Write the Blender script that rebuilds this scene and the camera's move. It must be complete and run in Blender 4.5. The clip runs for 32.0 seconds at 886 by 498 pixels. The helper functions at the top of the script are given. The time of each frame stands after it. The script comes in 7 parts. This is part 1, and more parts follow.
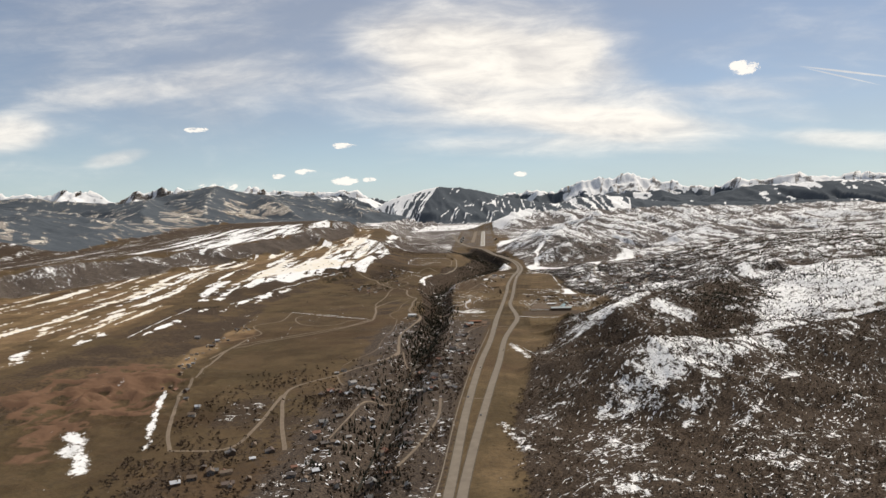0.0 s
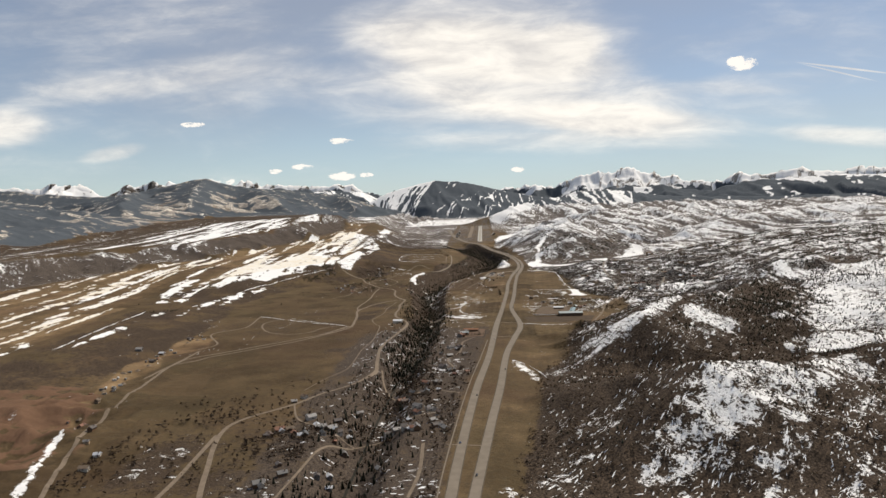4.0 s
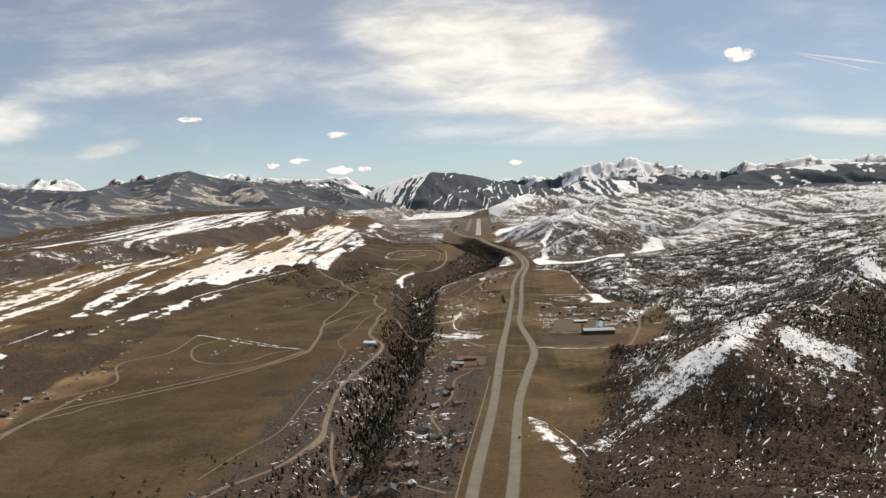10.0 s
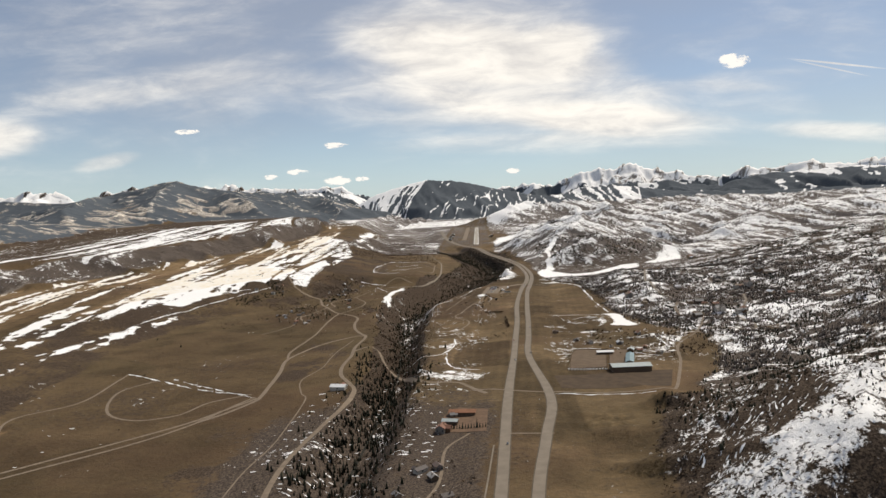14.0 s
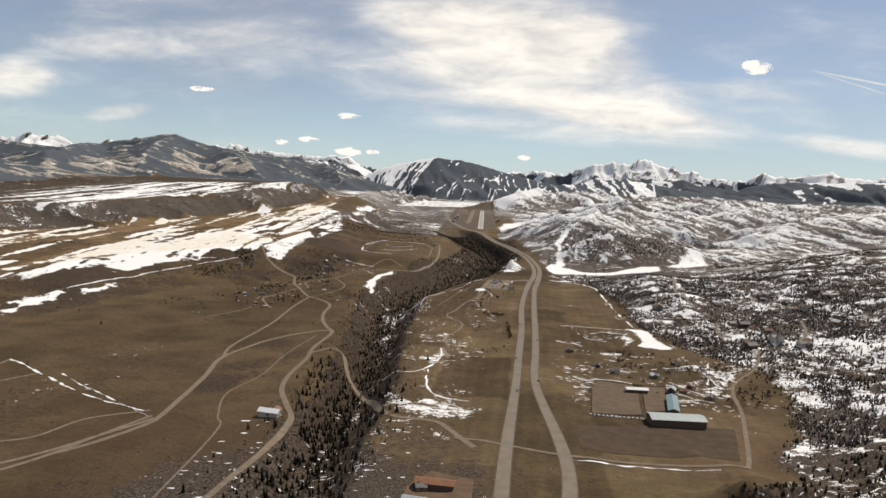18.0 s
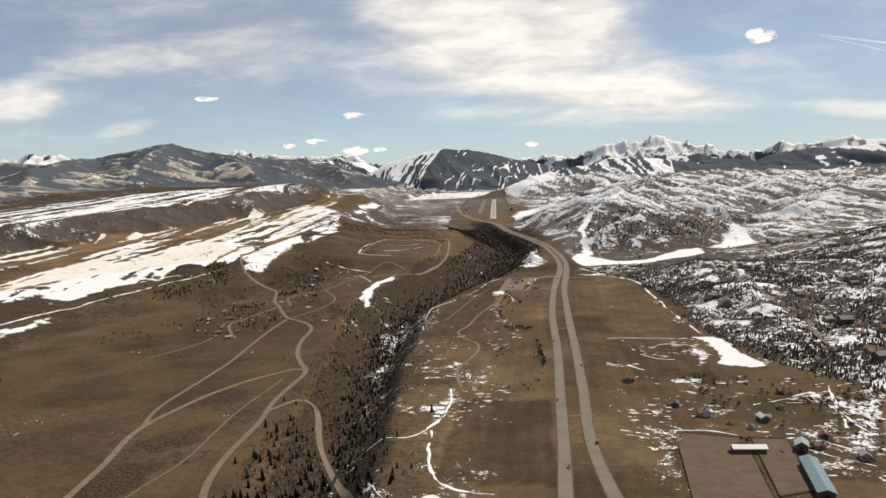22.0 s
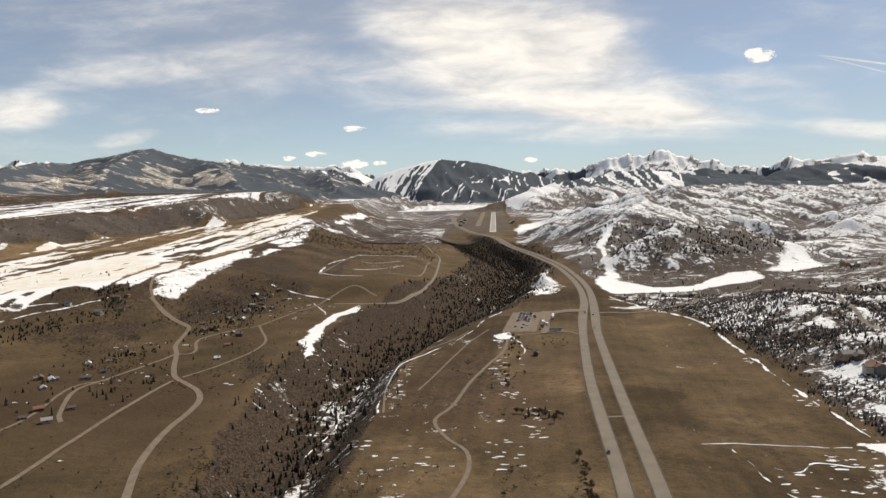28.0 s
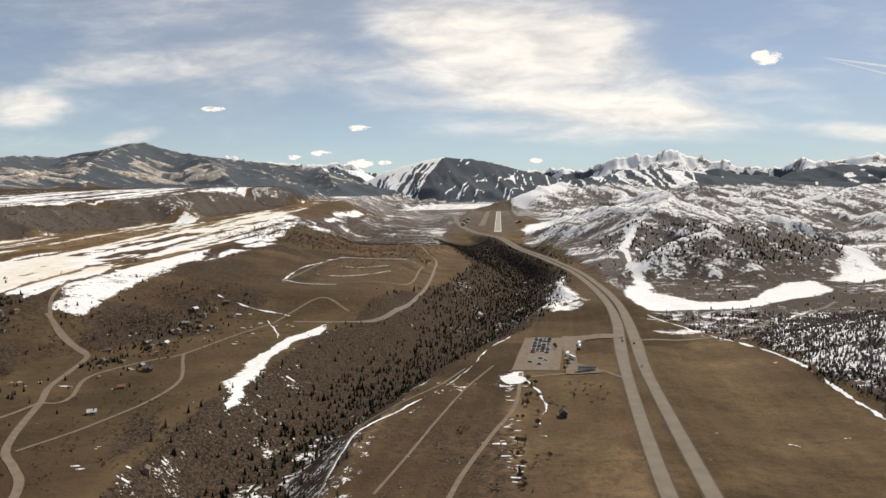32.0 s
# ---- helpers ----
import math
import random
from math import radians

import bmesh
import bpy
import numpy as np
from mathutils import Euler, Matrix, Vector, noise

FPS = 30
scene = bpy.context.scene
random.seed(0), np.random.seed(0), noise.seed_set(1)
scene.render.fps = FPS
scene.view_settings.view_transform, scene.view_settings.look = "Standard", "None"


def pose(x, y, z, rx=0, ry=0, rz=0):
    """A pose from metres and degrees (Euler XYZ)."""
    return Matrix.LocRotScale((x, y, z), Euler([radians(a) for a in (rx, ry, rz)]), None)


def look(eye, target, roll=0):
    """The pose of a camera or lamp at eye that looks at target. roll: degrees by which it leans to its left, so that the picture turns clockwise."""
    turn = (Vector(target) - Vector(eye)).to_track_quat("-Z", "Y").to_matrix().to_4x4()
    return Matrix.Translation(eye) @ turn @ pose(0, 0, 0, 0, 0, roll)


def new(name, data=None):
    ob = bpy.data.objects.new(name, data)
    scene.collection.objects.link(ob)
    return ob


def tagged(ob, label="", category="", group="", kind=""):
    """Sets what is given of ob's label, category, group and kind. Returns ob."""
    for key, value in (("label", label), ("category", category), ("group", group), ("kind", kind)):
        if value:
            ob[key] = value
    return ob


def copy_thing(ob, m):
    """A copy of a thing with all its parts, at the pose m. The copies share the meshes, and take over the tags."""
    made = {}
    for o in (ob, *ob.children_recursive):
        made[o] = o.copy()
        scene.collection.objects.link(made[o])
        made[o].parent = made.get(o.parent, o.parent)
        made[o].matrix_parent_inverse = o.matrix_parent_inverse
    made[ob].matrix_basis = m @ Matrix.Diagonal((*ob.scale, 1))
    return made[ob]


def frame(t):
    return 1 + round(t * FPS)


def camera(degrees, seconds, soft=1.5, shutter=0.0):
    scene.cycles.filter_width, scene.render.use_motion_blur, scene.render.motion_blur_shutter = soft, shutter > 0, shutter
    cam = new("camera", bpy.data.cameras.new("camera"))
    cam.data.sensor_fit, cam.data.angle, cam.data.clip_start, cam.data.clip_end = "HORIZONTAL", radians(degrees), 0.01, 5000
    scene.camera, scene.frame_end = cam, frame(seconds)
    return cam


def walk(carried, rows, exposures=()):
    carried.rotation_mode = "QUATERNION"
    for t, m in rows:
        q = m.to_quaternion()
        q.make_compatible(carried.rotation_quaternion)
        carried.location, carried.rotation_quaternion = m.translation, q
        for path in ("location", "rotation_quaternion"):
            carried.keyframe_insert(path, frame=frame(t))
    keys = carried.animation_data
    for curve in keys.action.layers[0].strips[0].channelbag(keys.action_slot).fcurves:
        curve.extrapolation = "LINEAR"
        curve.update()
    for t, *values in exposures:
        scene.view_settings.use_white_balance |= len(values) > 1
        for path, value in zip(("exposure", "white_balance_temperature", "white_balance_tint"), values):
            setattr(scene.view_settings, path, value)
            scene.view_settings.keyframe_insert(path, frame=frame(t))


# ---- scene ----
# The valley is a model at about one third of its true size, so that the far ranges stay within reach of the lens:
# 1 m here is about 3.1 m outdoors. x points right of the runway line, y along it, z up.
cam = camera(62, 32.0)
walk(cam, [
    (0, pose(1.72, -0.58, 120.09, 87.006, 1.682, 2.925)),
    (0.5, pose(1.88, 10.31, 119.38, 86.979, 1.762, 2.895)),
    (1, pose(1.96, 21.15, 118.70, 86.905, 1.345, 2.933)),
    (1.5, pose(1.99, 31.94, 118.06, 86.855, 0.776, 2.935)),
    (2, pose(1.98, 42.71, 117.45, 86.974, 1.349, 2.940)),
    (2.5, pose(1.95, 53.45, 116.86, 87.147, 2.421, 2.869)),
    (3, pose(1.91, 64.18, 116.30, 87.204, 2.892, 2.845)),
    (3.5, pose(1.86, 74.89, 115.77, 86.932, 2.342, 2.758)),
    (5.5, pose(1.73, 117.71, 113.82, 86.409, 0.392, 2.792)),
    (6, pose(1.73, 128.42, 113.37, 86.763, 1.394, 2.747)),
    (6.5, pose(1.74, 139.14, 112.94, 86.880, 0.627, 2.816)),
    (7, pose(1.76, 149.86, 112.51, 86.892, 1.422, 2.738)),
    (7.5, pose(1.79, 160.59, 112.09, 86.629, 1.703, 2.757)),
    (8, pose(1.83, 171.33, 111.67, 86.283, 1.709, 2.723)),
    (8.5, pose(1.89, 182.08, 111.26, 86.075, 1.812, 2.749)),
    (9, pose(1.95, 192.85, 110.85, 86.007, 1.814, 2.734)),
    (9.5, pose(2.01, 203.63, 110.45, 86.078, 2.347, 2.685)),
    (10, pose(2.08, 214.42, 110.04, 86.127, 1.978, 2.571)),
    (10.5, pose(2.15, 225.23, 109.64, 86.199, 1.790, 2.554)),
    (11, pose(2.22, 236.06, 109.24, 86.289, 2.631, 2.412)),
    (11.5, pose(2.30, 246.91, 108.84, 86.345, 3.017, 2.403)),
    (12, pose(2.37, 257.77, 108.43, 86.544, 2.727, 2.506)),
    (12.5, pose(2.44, 268.66, 108.03, 86.902, 3.595, 2.406)),
    (13, pose(2.50, 279.58, 107.63, 87.031, 3.206, 2.408)),
    (13.5, pose(2.56, 290.52, 107.22, 86.882, 2.629, 2.385)),
    (14, pose(2.62, 301.48, 106.81, 86.828, 2.653, 2.398)),
    (14.5, pose(2.67, 312.47, 106.40, 86.747, 2.349, 2.418)),
    (16.5, pose(2.83, 356.69, 104.72, 86.433, 0.544, 2.635)),
    (17, pose(2.86, 367.81, 104.28, 86.169, -0.433, 2.674)),
    (17.5, pose(2.88, 378.96, 103.84, 85.828, -1.829, 2.920)),
    (18, pose(2.90, 390.12, 103.39, 85.305, -2.620, 2.996)),
    (18.5, pose(2.91, 401.31, 102.93, 84.674, -3.293, 3.018)),
    (19, pose(2.92, 412.52, 102.45, 84.567, -1.599, 3.178)),
    (19.5, pose(2.92, 423.74, 101.96, 84.994, 0.479, 3.380)),
    (20, pose(2.92, 434.97, 101.46, 84.971, 0.503, 3.521)),
    (20.5, pose(2.91, 446.22, 100.94, 84.733, 0.316, 3.698)),
    (21, pose(2.89, 457.46, 100.40, 84.668, 0.328, 3.893)),
    (21.5, pose(2.86, 468.71, 99.84, 84.645, 0.714, 3.879)),
    (22, pose(2.83, 479.95, 99.25, 84.734, 1.513, 3.764)),
    (22.5, pose(2.78, 491.19, 98.64, 84.989, 1.811, 3.753)),
    (23, pose(2.73, 502.40, 98.01, 85.258, 0.839, 3.792)),
    (23.5, pose(2.66, 513.60, 97.35, 85.729, 1.369, 3.635)),
    (24, pose(2.57, 524.78, 96.66, 86.160, 1.812, 3.525)),
    (24.5, pose(2.48, 535.92, 95.94, 86.425, 1.375, 3.474)),
    (25, pose(2.37, 547.03, 95.20, 86.520, 0.845, 3.468)),
    (25.5, pose(2.24, 558.11, 94.43, 86.542, 1.012, 3.450)),
    (27.5, pose(1.62, 601.99, 91.17, 86.067, 0.677, 3.637)),
    (28, pose(1.45, 612.85, 90.33, 85.827, 0.775, 3.692)),
    (28.5, pose(1.27, 623.69, 89.50, 85.730, 0.777, 3.736)),
    (29, pose(1.10, 634.49, 88.70, 85.735, 1.410, 3.745)),
    (29.5, pose(0.96, 645.27, 87.93, 85.744, 2.084, 3.727)),
    (30, pose(0.83, 656.05, 87.21, 85.671, 1.883, 3.802)),
    (30.5, pose(0.76, 666.84, 86.56, 85.640, 1.375, 3.800)),
    (31, pose(0.74, 677.66, 86.00, 85.618, -0.048, 3.947)),
    (31.5, pose(0.80, 688.53, 85.57, 85.693, -0.686, 3.967)),
    (32, pose(0.96, 699.49, 85.29, 85.838, 0.311, 4.062)),
], [(0, 0.0, 7000, 10), (32, 0.0, 7000, 10)])

# ---- sky and sun ----
SUN_ELEV, SUN_AZ = radians(50), radians(42)      # azimuth from +y towards +x
world = bpy.data.worlds.new("sky")
scene.world = world
world.use_nodes = True
wt = world.node_tree
wt.nodes.clear()


def node(tree, kind, **inputs):
    n = tree.nodes.new(kind)
    for key, value in inputs.items():
        n.inputs[key.replace("_", " ")].default_value = value
    return n


def math_node(tree, op, a, b=0.0, c=0.0, clamp=False):
    n = tree.nodes.new("ShaderNodeMath")
    n.operation, n.use_clamp = op, clamp
    for i, v in enumerate((a, b, c)):
        if isinstance(v, (int, float)):
            n.inputs[i].default_value = v
        else:
            tree.links.new(v, n.inputs[i])
    return n.outputs[0]


def mix_rgb(tree, fac, a, b, mode="MIX"):
    n = tree.nodes.new("ShaderNodeMix")
    n.data_type, n.blend_type = "RGBA", mode
    for sock, v in ((n.inputs[0], fac), (n.inputs[6], a), (n.inputs[7], b)):
        if isinstance(v, (int, float)):
            sock.default_value = v
        elif isinstance(v, tuple):
            sock.default_value = (*v, 1.0)[:4]
        else:
            tree.links.new(v, sock)
    return n.outputs[2]


def ramp(tree, value, lo, hi, a=0.0, b=1.0):
    n = tree.nodes.new("ShaderNodeMapRange")
    n.interpolation_type = "SMOOTHSTEP"
    tree.links.new(value, n.inputs[0])
    for i, v in zip((1, 2, 3, 4), (lo, hi, a, b)):
        n.inputs[i].default_value = v
    return n.outputs[0]


def build_sky():
    t = wt
    out = t.nodes.new("ShaderNodeOutputWorld")
    bg = t.nodes.new("ShaderNodeBackground")
    sky = t.nodes.new("ShaderNodeTexSky")
    sky.sky_type, sky.sun_disc = "NISHITA", False
    sky.sun_elevation, sky.sun_rotation = SUN_ELEV, SUN_AZ
    sky.altitude, sky.air_density, sky.dust_density, sky.ozone_density = 2300, 1.0, 0.6, 1.5
    tc = t.nodes.new("ShaderNodeTexCoord")
    sep = t.nodes.new("ShaderNodeSeparateXYZ")
    t.links.new(tc.outputs["Generated"], sep.inputs[0])
    x, y, z = sep.outputs
    yy = math_node(t, "MAXIMUM", math_node(t, "ABSOLUTE", y), 0.15)
    u, v = math_node(t, "DIVIDE", x, yy), math_node(t, "DIVIDE", z, yy)

    def tex(su, sv, off, detail, rough, dist=0.0):
        c = t.nodes.new("ShaderNodeCombineXYZ")
        t.links.new(math_node(t, "MULTIPLY", u, su), c.inputs[0])
        t.links.new(math_node(t, "MULTIPLY", v, sv), c.inputs[1])
        c.inputs[2].default_value = off
        n = node(t, "ShaderNodeTexNoise", Scale=1.0, Detail=detail, Roughness=rough, Distortion=dist)
        t.links.new(c.outputs[0], n.inputs["Vector"])
        return n.outputs[0]

    def blob(cu, cv, ru, rv, tilt=0.0):
        du, dv = math_node(t, "SUBTRACT", u, cu), math_node(t, "SUBTRACT", v, cv)
        co, si = math.cos(radians(tilt)), math.sin(radians(tilt))
        a = math_node(t, "ADD", math_node(t, "MULTIPLY", du, co / ru), math_node(t, "MULTIPLY", dv, si / ru))
        b = math_node(t, "ADD", math_node(t, "MULTIPLY", du, -si / rv), math_node(t, "MULTIPLY", dv, co / rv))
        d = math_node(t, "ADD", math_node(t, "MULTIPLY", a, a), math_node(t, "MULTIPLY", b, b))
        return ramp(t, d, 1.0, 0.0)

    def total(*parts):
        out = 0.0
        for w, p in parts:
            out = math_node(t, "MULTIPLY_ADD", p, w, out)
        return out

    # high thin cloud in streaks, thickest in one bank ahead
    wisp = tex(2.4, 8.5, 0.3, 10.0, 0.60, 0.5)
    fine = tex(10.0, 34.0, 2.7, 9.0, 0.62, 0.4)
    veil = tex(1.1, 4.0, 9.1, 6.0, 0.55, 0.3)
    cover_ = total((0.42, blob(0.02, 0.235, 0.25, 0.080, -6)), (0.40, blob(0.06, 0.165, 0.27, 0.080, -14)), (0.30, blob(0.21, 0.105, 0.20, 0.026, -5)), (0.22, blob(-0.11, 0.140, 0.20, 0.055, -10)),
                   (0.20, blob(0.13, 0.215, 0.06, 0.030)), (0.16, blob(0.34, 0.130, 0.16, 0.030, -8)), (0.09, blob(-0.42, 0.150, 0.34, 0.050, 4)), (0.12, blob(0.42, 0.20, 0.20, 0.06)),
                   (0.12, blob(-0.48, 0.24, 0.40, 0.12)), (0.16, blob(-0.44, 0.185, 0.30, 0.03, 6)), (0.34, blob(-0.66, 0.125, 0.09, 0.035)), (0.26, blob(-0.50, 0.085, 0.06, 0.014, 8)),
                   (0.30, blob(0.50, 0.075, 0.14, 0.018, -6)), (0.18, blob(0.40, 0.15, 0.18, 0.02)), (0.18, blob(0.10, 0.080, 0.30, 0.018, -2)))
    dens = total((0.75, wisp), (0.30, fine), (1.0, cover_))
    cloud = ramp(t, dens, 0.52, 1.14, 0.0, 0.95)
    # small fair-weather clouds over the ranges, flat below
    zone = total((1.0, blob(0.350, 0.176, 0.029, 0.013)), (1.0, blob(-0.185, 0.044, 0.026, 0.008)), (0.95, blob(-0.238, 0.058, 0.020, 0.006)), (0.9, blob(-0.275, 0.053, 0.013, 0.005)),
                 (1.0, blob(-0.388, 0.120, 0.025, 0.005)), (0.95, blob(-0.187, 0.092, 0.026, 0.006)), (0.95, blob(0.055, 0.046, 0.013, 0.006)), (0.9, blob(-0.15, 0.045, 0.013, 0.005)), (0.6, blob(-0.36, 0.040, 0.05, 0.010)))
    puff = tex(58.0, 105.0, 5.0, 7.0, 0.68, 0.6)
    puffs = ramp(t, math_node(t, "MULTIPLY_ADD", puff, 3.0, math_node(t, "SUBTRACT", zone, 1.5)), 0.40, 0.85)
    puffs = math_node(t, "MULTIPLY", puffs, ramp(t, zone, 0.10, 0.45))
    # old contrails
    trails = total((0.75, blob(0.485, 0.165, 0.075, 0.0018, -9)), (0.6, blob(0.475, 0.160, 0.06, 0.0014, -15)), (0.3, blob(-0.38, 0.172, 0.10, 0.003, 6)))
    cloud = math_node(t, "MAXIMUM", cloud, math_node(t, "MAXIMUM", puffs, trails))
    thin = ramp(t, veil, 0.25, 0.8, 0.12, 0.55)
    base = mix_rgb(t, thin, sky.outputs[0], (4.1, 4.3, 4.9))
    # towards the horizon the air is paler
    base = mix_rgb(t, ramp(t, v, 0.16, 0.0, 0.0, 0.45), base, (4.2, 5.9, 7.2))
    shade = ramp(t, math_node(t, "ADD", fine, math_node(t, "MULTIPLY", wisp, 0.6)), 0.55, 1.05)
    white = mix_rgb(t, shade, (6.9, 6.9, 7.1), (10.9, 10.7, 10.3))
    white = mix_rgb(t, puffs, white, (10.2, 10.1, 10.0))
    t.links.new(mix_rgb(t, cloud, base, white), bg.inputs[0])
    bg.inputs[1].default_value = 0.100
    t.links.new(bg.outputs[0], out.inputs[0])


build_sky()
sun_data = bpy.data.lights.new("sun", "SUN")
sun_data.energy, sun_data.angle, sun_data.color = 4.2, radians(0.55), (1.0, 0.955, 0.88)
sun = new("sun", sun_data)
sun.matrix_world = look((0, 0, 0), (-math.sin(SUN_AZ) * math.cos(SUN_ELEV), -math.cos(SUN_AZ) * math.cos(SUN_ELEV), -math.sin(SUN_ELEV)))


# ---- numbers ----
def lattice(ix, iy, seed):
    h = (ix * 374761393 + iy * 668265263 + seed * 1442695041) & 0xFFFFFFFF
    h = ((h ^ (h >> 13)) * 1274126177) & 0xFFFFFFFF
    return ((h ^ (h >> 16)) & 0xFFFF) / 65535.0


def value_noise(x, y, seed=0):
    ix, iy = np.floor(x).astype(np.int64), np.floor(y).astype(np.int64)
    fx, fy = x - ix, y - iy
    fx, fy = fx * fx * fx * (fx * (fx * 6 - 15) + 10), fy * fy * fy * (fy * (fy * 6 - 15) + 10)
    a, b = lattice(ix, iy, seed), lattice(ix + 1, iy, seed)
    c, d = lattice(ix, iy + 1, seed), lattice(ix + 1, iy + 1, seed)
    return (a + (b - a) * fx) * (1 - fy) + (c + (d - c) * fx) * fy


def fbm(x, y, size, octaves=5, seed=0, gain=0.5, ridged=False):
    """Fractal noise about 0, from -1 to 1, with features of that size."""
    total, amp, top = 0.0, 1.0, 0.0
    for k in range(octaves):
        n = value_noise(x / size + 13.7 * k, y / size - 7.3 * k, seed + k) * 2 - 1
        total = total + amp * ((1 - 2 * np.abs(n)) if ridged else n)
        top += amp
        amp *= gain
        size /= 2.03
    return total / top


def step(a, b, v):
    s = np.clip((v - a) / (b - a), 0, 1)
    return s * s * (3 - 2 * s)


def along(pairs, v):
    """Piecewise smooth value over (at, value) pairs."""
    return np.interp(v, [p[0] for p in pairs], [p[1] for p in pairs])


def near_line(pts, x, y):
    """Distance to a polyline, and the run of its third value there."""
    best, val = np.full(np.shape(x), 1e9), np.zeros(np.shape(x))
    for p, q in zip(pts, pts[1:]):
        dx, dy = q[0] - p[0], q[1] - p[1]
        s = np.clip(((x - p[0]) * dx + (y - p[1]) * dy) / (dx * dx + dy * dy), 0, 1)
        d = np.hypot(x - p[0] - s * dx, y - p[1] - s * dy)
        closer = d < best
        best = np.where(closer, d, best)
        val = np.where(closer, p[2] + s * (q[2] - p[2]), val)
    return best, val


def near_ridge(pts, x, y):
    """Distance to a crest line, its height there, and how far along it that is, signed by the side."""
    best, val, run = np.full(np.shape(x), 1e9), np.zeros(np.shape(x)), np.zeros(np.shape(x))
    start = 0.0
    for p, q in zip(pts, pts[1:]):
        dx, dy = q[0] - p[0], q[1] - p[1]
        size = math.hypot(dx, dy)
        s = np.clip(((x - p[0]) * dx + (y - p[1]) * dy) / size ** 2, 0, 1)
        d = np.hypot(x - p[0] - s * dx, y - p[1] - s * dy)
        side = np.where((x - p[0]) * dy - (y - p[1]) * dx > 0, 1.0, -1.0)
        closer = d < best
        best = np.where(closer, d, best)
        val = np.where(closer, p[2] + s * (q[2] - p[2]), val)
        run = np.where(closer, start + s * size + 5000 * side, run)
        start += size
    return best, val, run


def smooth_line(pts, stepping=6.0):
    """Points on a soft curve through pts."""
    pts = [Vector((*p, 0)[:3]) for p in pts]
    ext = [2 * pts[0] - pts[1]] + pts + [2 * pts[-1] - pts[-2]]
    out = []
    for a, b, c, d in zip(ext, ext[1:], ext[2:], ext[3:]):
        n = max(2, int((c - b).length / stepping))
        for i in range(n):
            s = i / n
            out.append(0.5 * ((2 * b) + (c - a) * s + (2 * a - 5 * b + 4 * c - d) * s * s + (3 * b - a - 3 * c + d) * s ** 3))
    return out + [pts[-1]]


# ---- the land ----
HIGHWAY_WEST = [(-16, 80), (-13, 150), (-9.6, 228), (-6.5, 310), (-1, 400), (6, 478), (12.3, 575), (18.4, 648), (22.3, 702), (26.2, 755), (30.4, 830), (37.5, 905), (43, 950), (48.5, 990), (52.5, 1040), (53.5, 1100), (51, 1179), (44, 1240), (37, 1292), (20, 1400), (3, 1550), (-30, 1670), (-62, 1900), (-90, 2300)]
HIGHWAY_EAST = [(-12, 80), (-9, 150), (-4.6, 238), (4, 344), (9.8, 407), (15.2, 478), (22, 527), (28, 574), (25.6, 649), (29.3, 702), (33.0, 755), (37, 820), (43.3, 905), (48.5, 950), (54, 1000), (57.5, 1045), (58.5, 1100), (56, 1179), (49, 1243), (42, 1296), (24.5, 1402), (7.5, 1552), (-26, 1674), (-58, 1902), (-86, 2300)]
RIVER = [(-46, 60, 26), (-42, 270, 26), (-42, 400, 26), (-38, 560, 26), (-38, 650, 25), (-41, 700, 24), (-48, 790, 22), (-53, 860, 20), (-44, 910, 19), (-36, 945, 19), (-20, 995, 19), (-4, 1071, 20), (12, 1160, 21), (20, 1250, 22), (10, 1330, 23), (-12, 1450, 25), (-60, 1700, 28), (-120, 2000, 32), (-160, 2500, 38)]
RUNWAY = (4.0, 8.0, 1665.0, 2440.0)              # x at both ends, y at both ends

MESA_EDGE = [(0, -300), (400, -262), (560, -262), (745, -285), (850, -262), (930, -215), (970, -180), (1050, -165), (1200, -170), (1355, -195), (1500, -225), (1700, -240), (2200, -300), (5000, -500)]
MESA_TOP = [(0, 36), (400, 37), (745, 40), (970, 50), (1355, 61), (1700, 70), (2200, 82), (5000, 90)]
UPPER_EDGE = [(0, -700), (700, -560), (1134, -385), (1400, -345), (1670, -335), (2200, -420), (5000, -800)]
UPPER_TOP = [(0, 60), (700, 66), (1134, 74), (1409, 84), (1670, 97), (2200, 105), (5000, 120)]

FIELD_EAST_LINE = [(0, 4), (280, 8), (334, 13), (411, 25), (434, 28), (469, 40), (500, 47), (547, 60), (571, 76), (610, 95), (660, 112), (700, 110), (740, 97), (775, 88), (864, 87), (941, 85), (1015, 64), (1100, 60), (1180, 62), (1240, 57), (1300, 50), (1400, 33), (1500, 23), (1600, 30), (1700, 66), (2440, 70), (2600, 90), (5000, 200)]
RIDGES = []


def ridge(crest, fall, amp):
    RIDGES.append((crest, fall, amp))


# points of the crest, slope of the flanks, roughness
ridge([(30, 290, 34), (52, 312, 46), (75, 332, 60), (110, 352, 56), (150, 380, 52), (230, 425, 56), (400, 470, 66), (800, 520, 90)], 0.42, 0.30)
ridge([(48, 428, 34), (84, 462, 57), (100, 490, 60), (111, 506, 60), (160, 555, 58), (208, 610, 58), (212, 655, 61), (330, 720, 74), (500, 800, 80), (900, 900, 92)], 0.46, 0.40)
ridge([(66, 1180, 35), (88, 1235, 46), (107, 1284, 57), (152, 1352, 76), (225, 1520, 82), (250, 1640, 84), (290, 1900, 90), (457, 2100, 92), (700, 2050, 96), (1000, 2100, 88)], 0.36, 0.5)
ridge([(230, 1430, 50), (330, 1560, 66), (406, 1640, 74), (520, 1800, 84), (640, 2000, 94)], 0.36, 0.5)
ridge([(330, 1330, 50), (460, 1480, 68), (640, 1640, 82), (900, 1800, 92)], 0.30, 0.5)
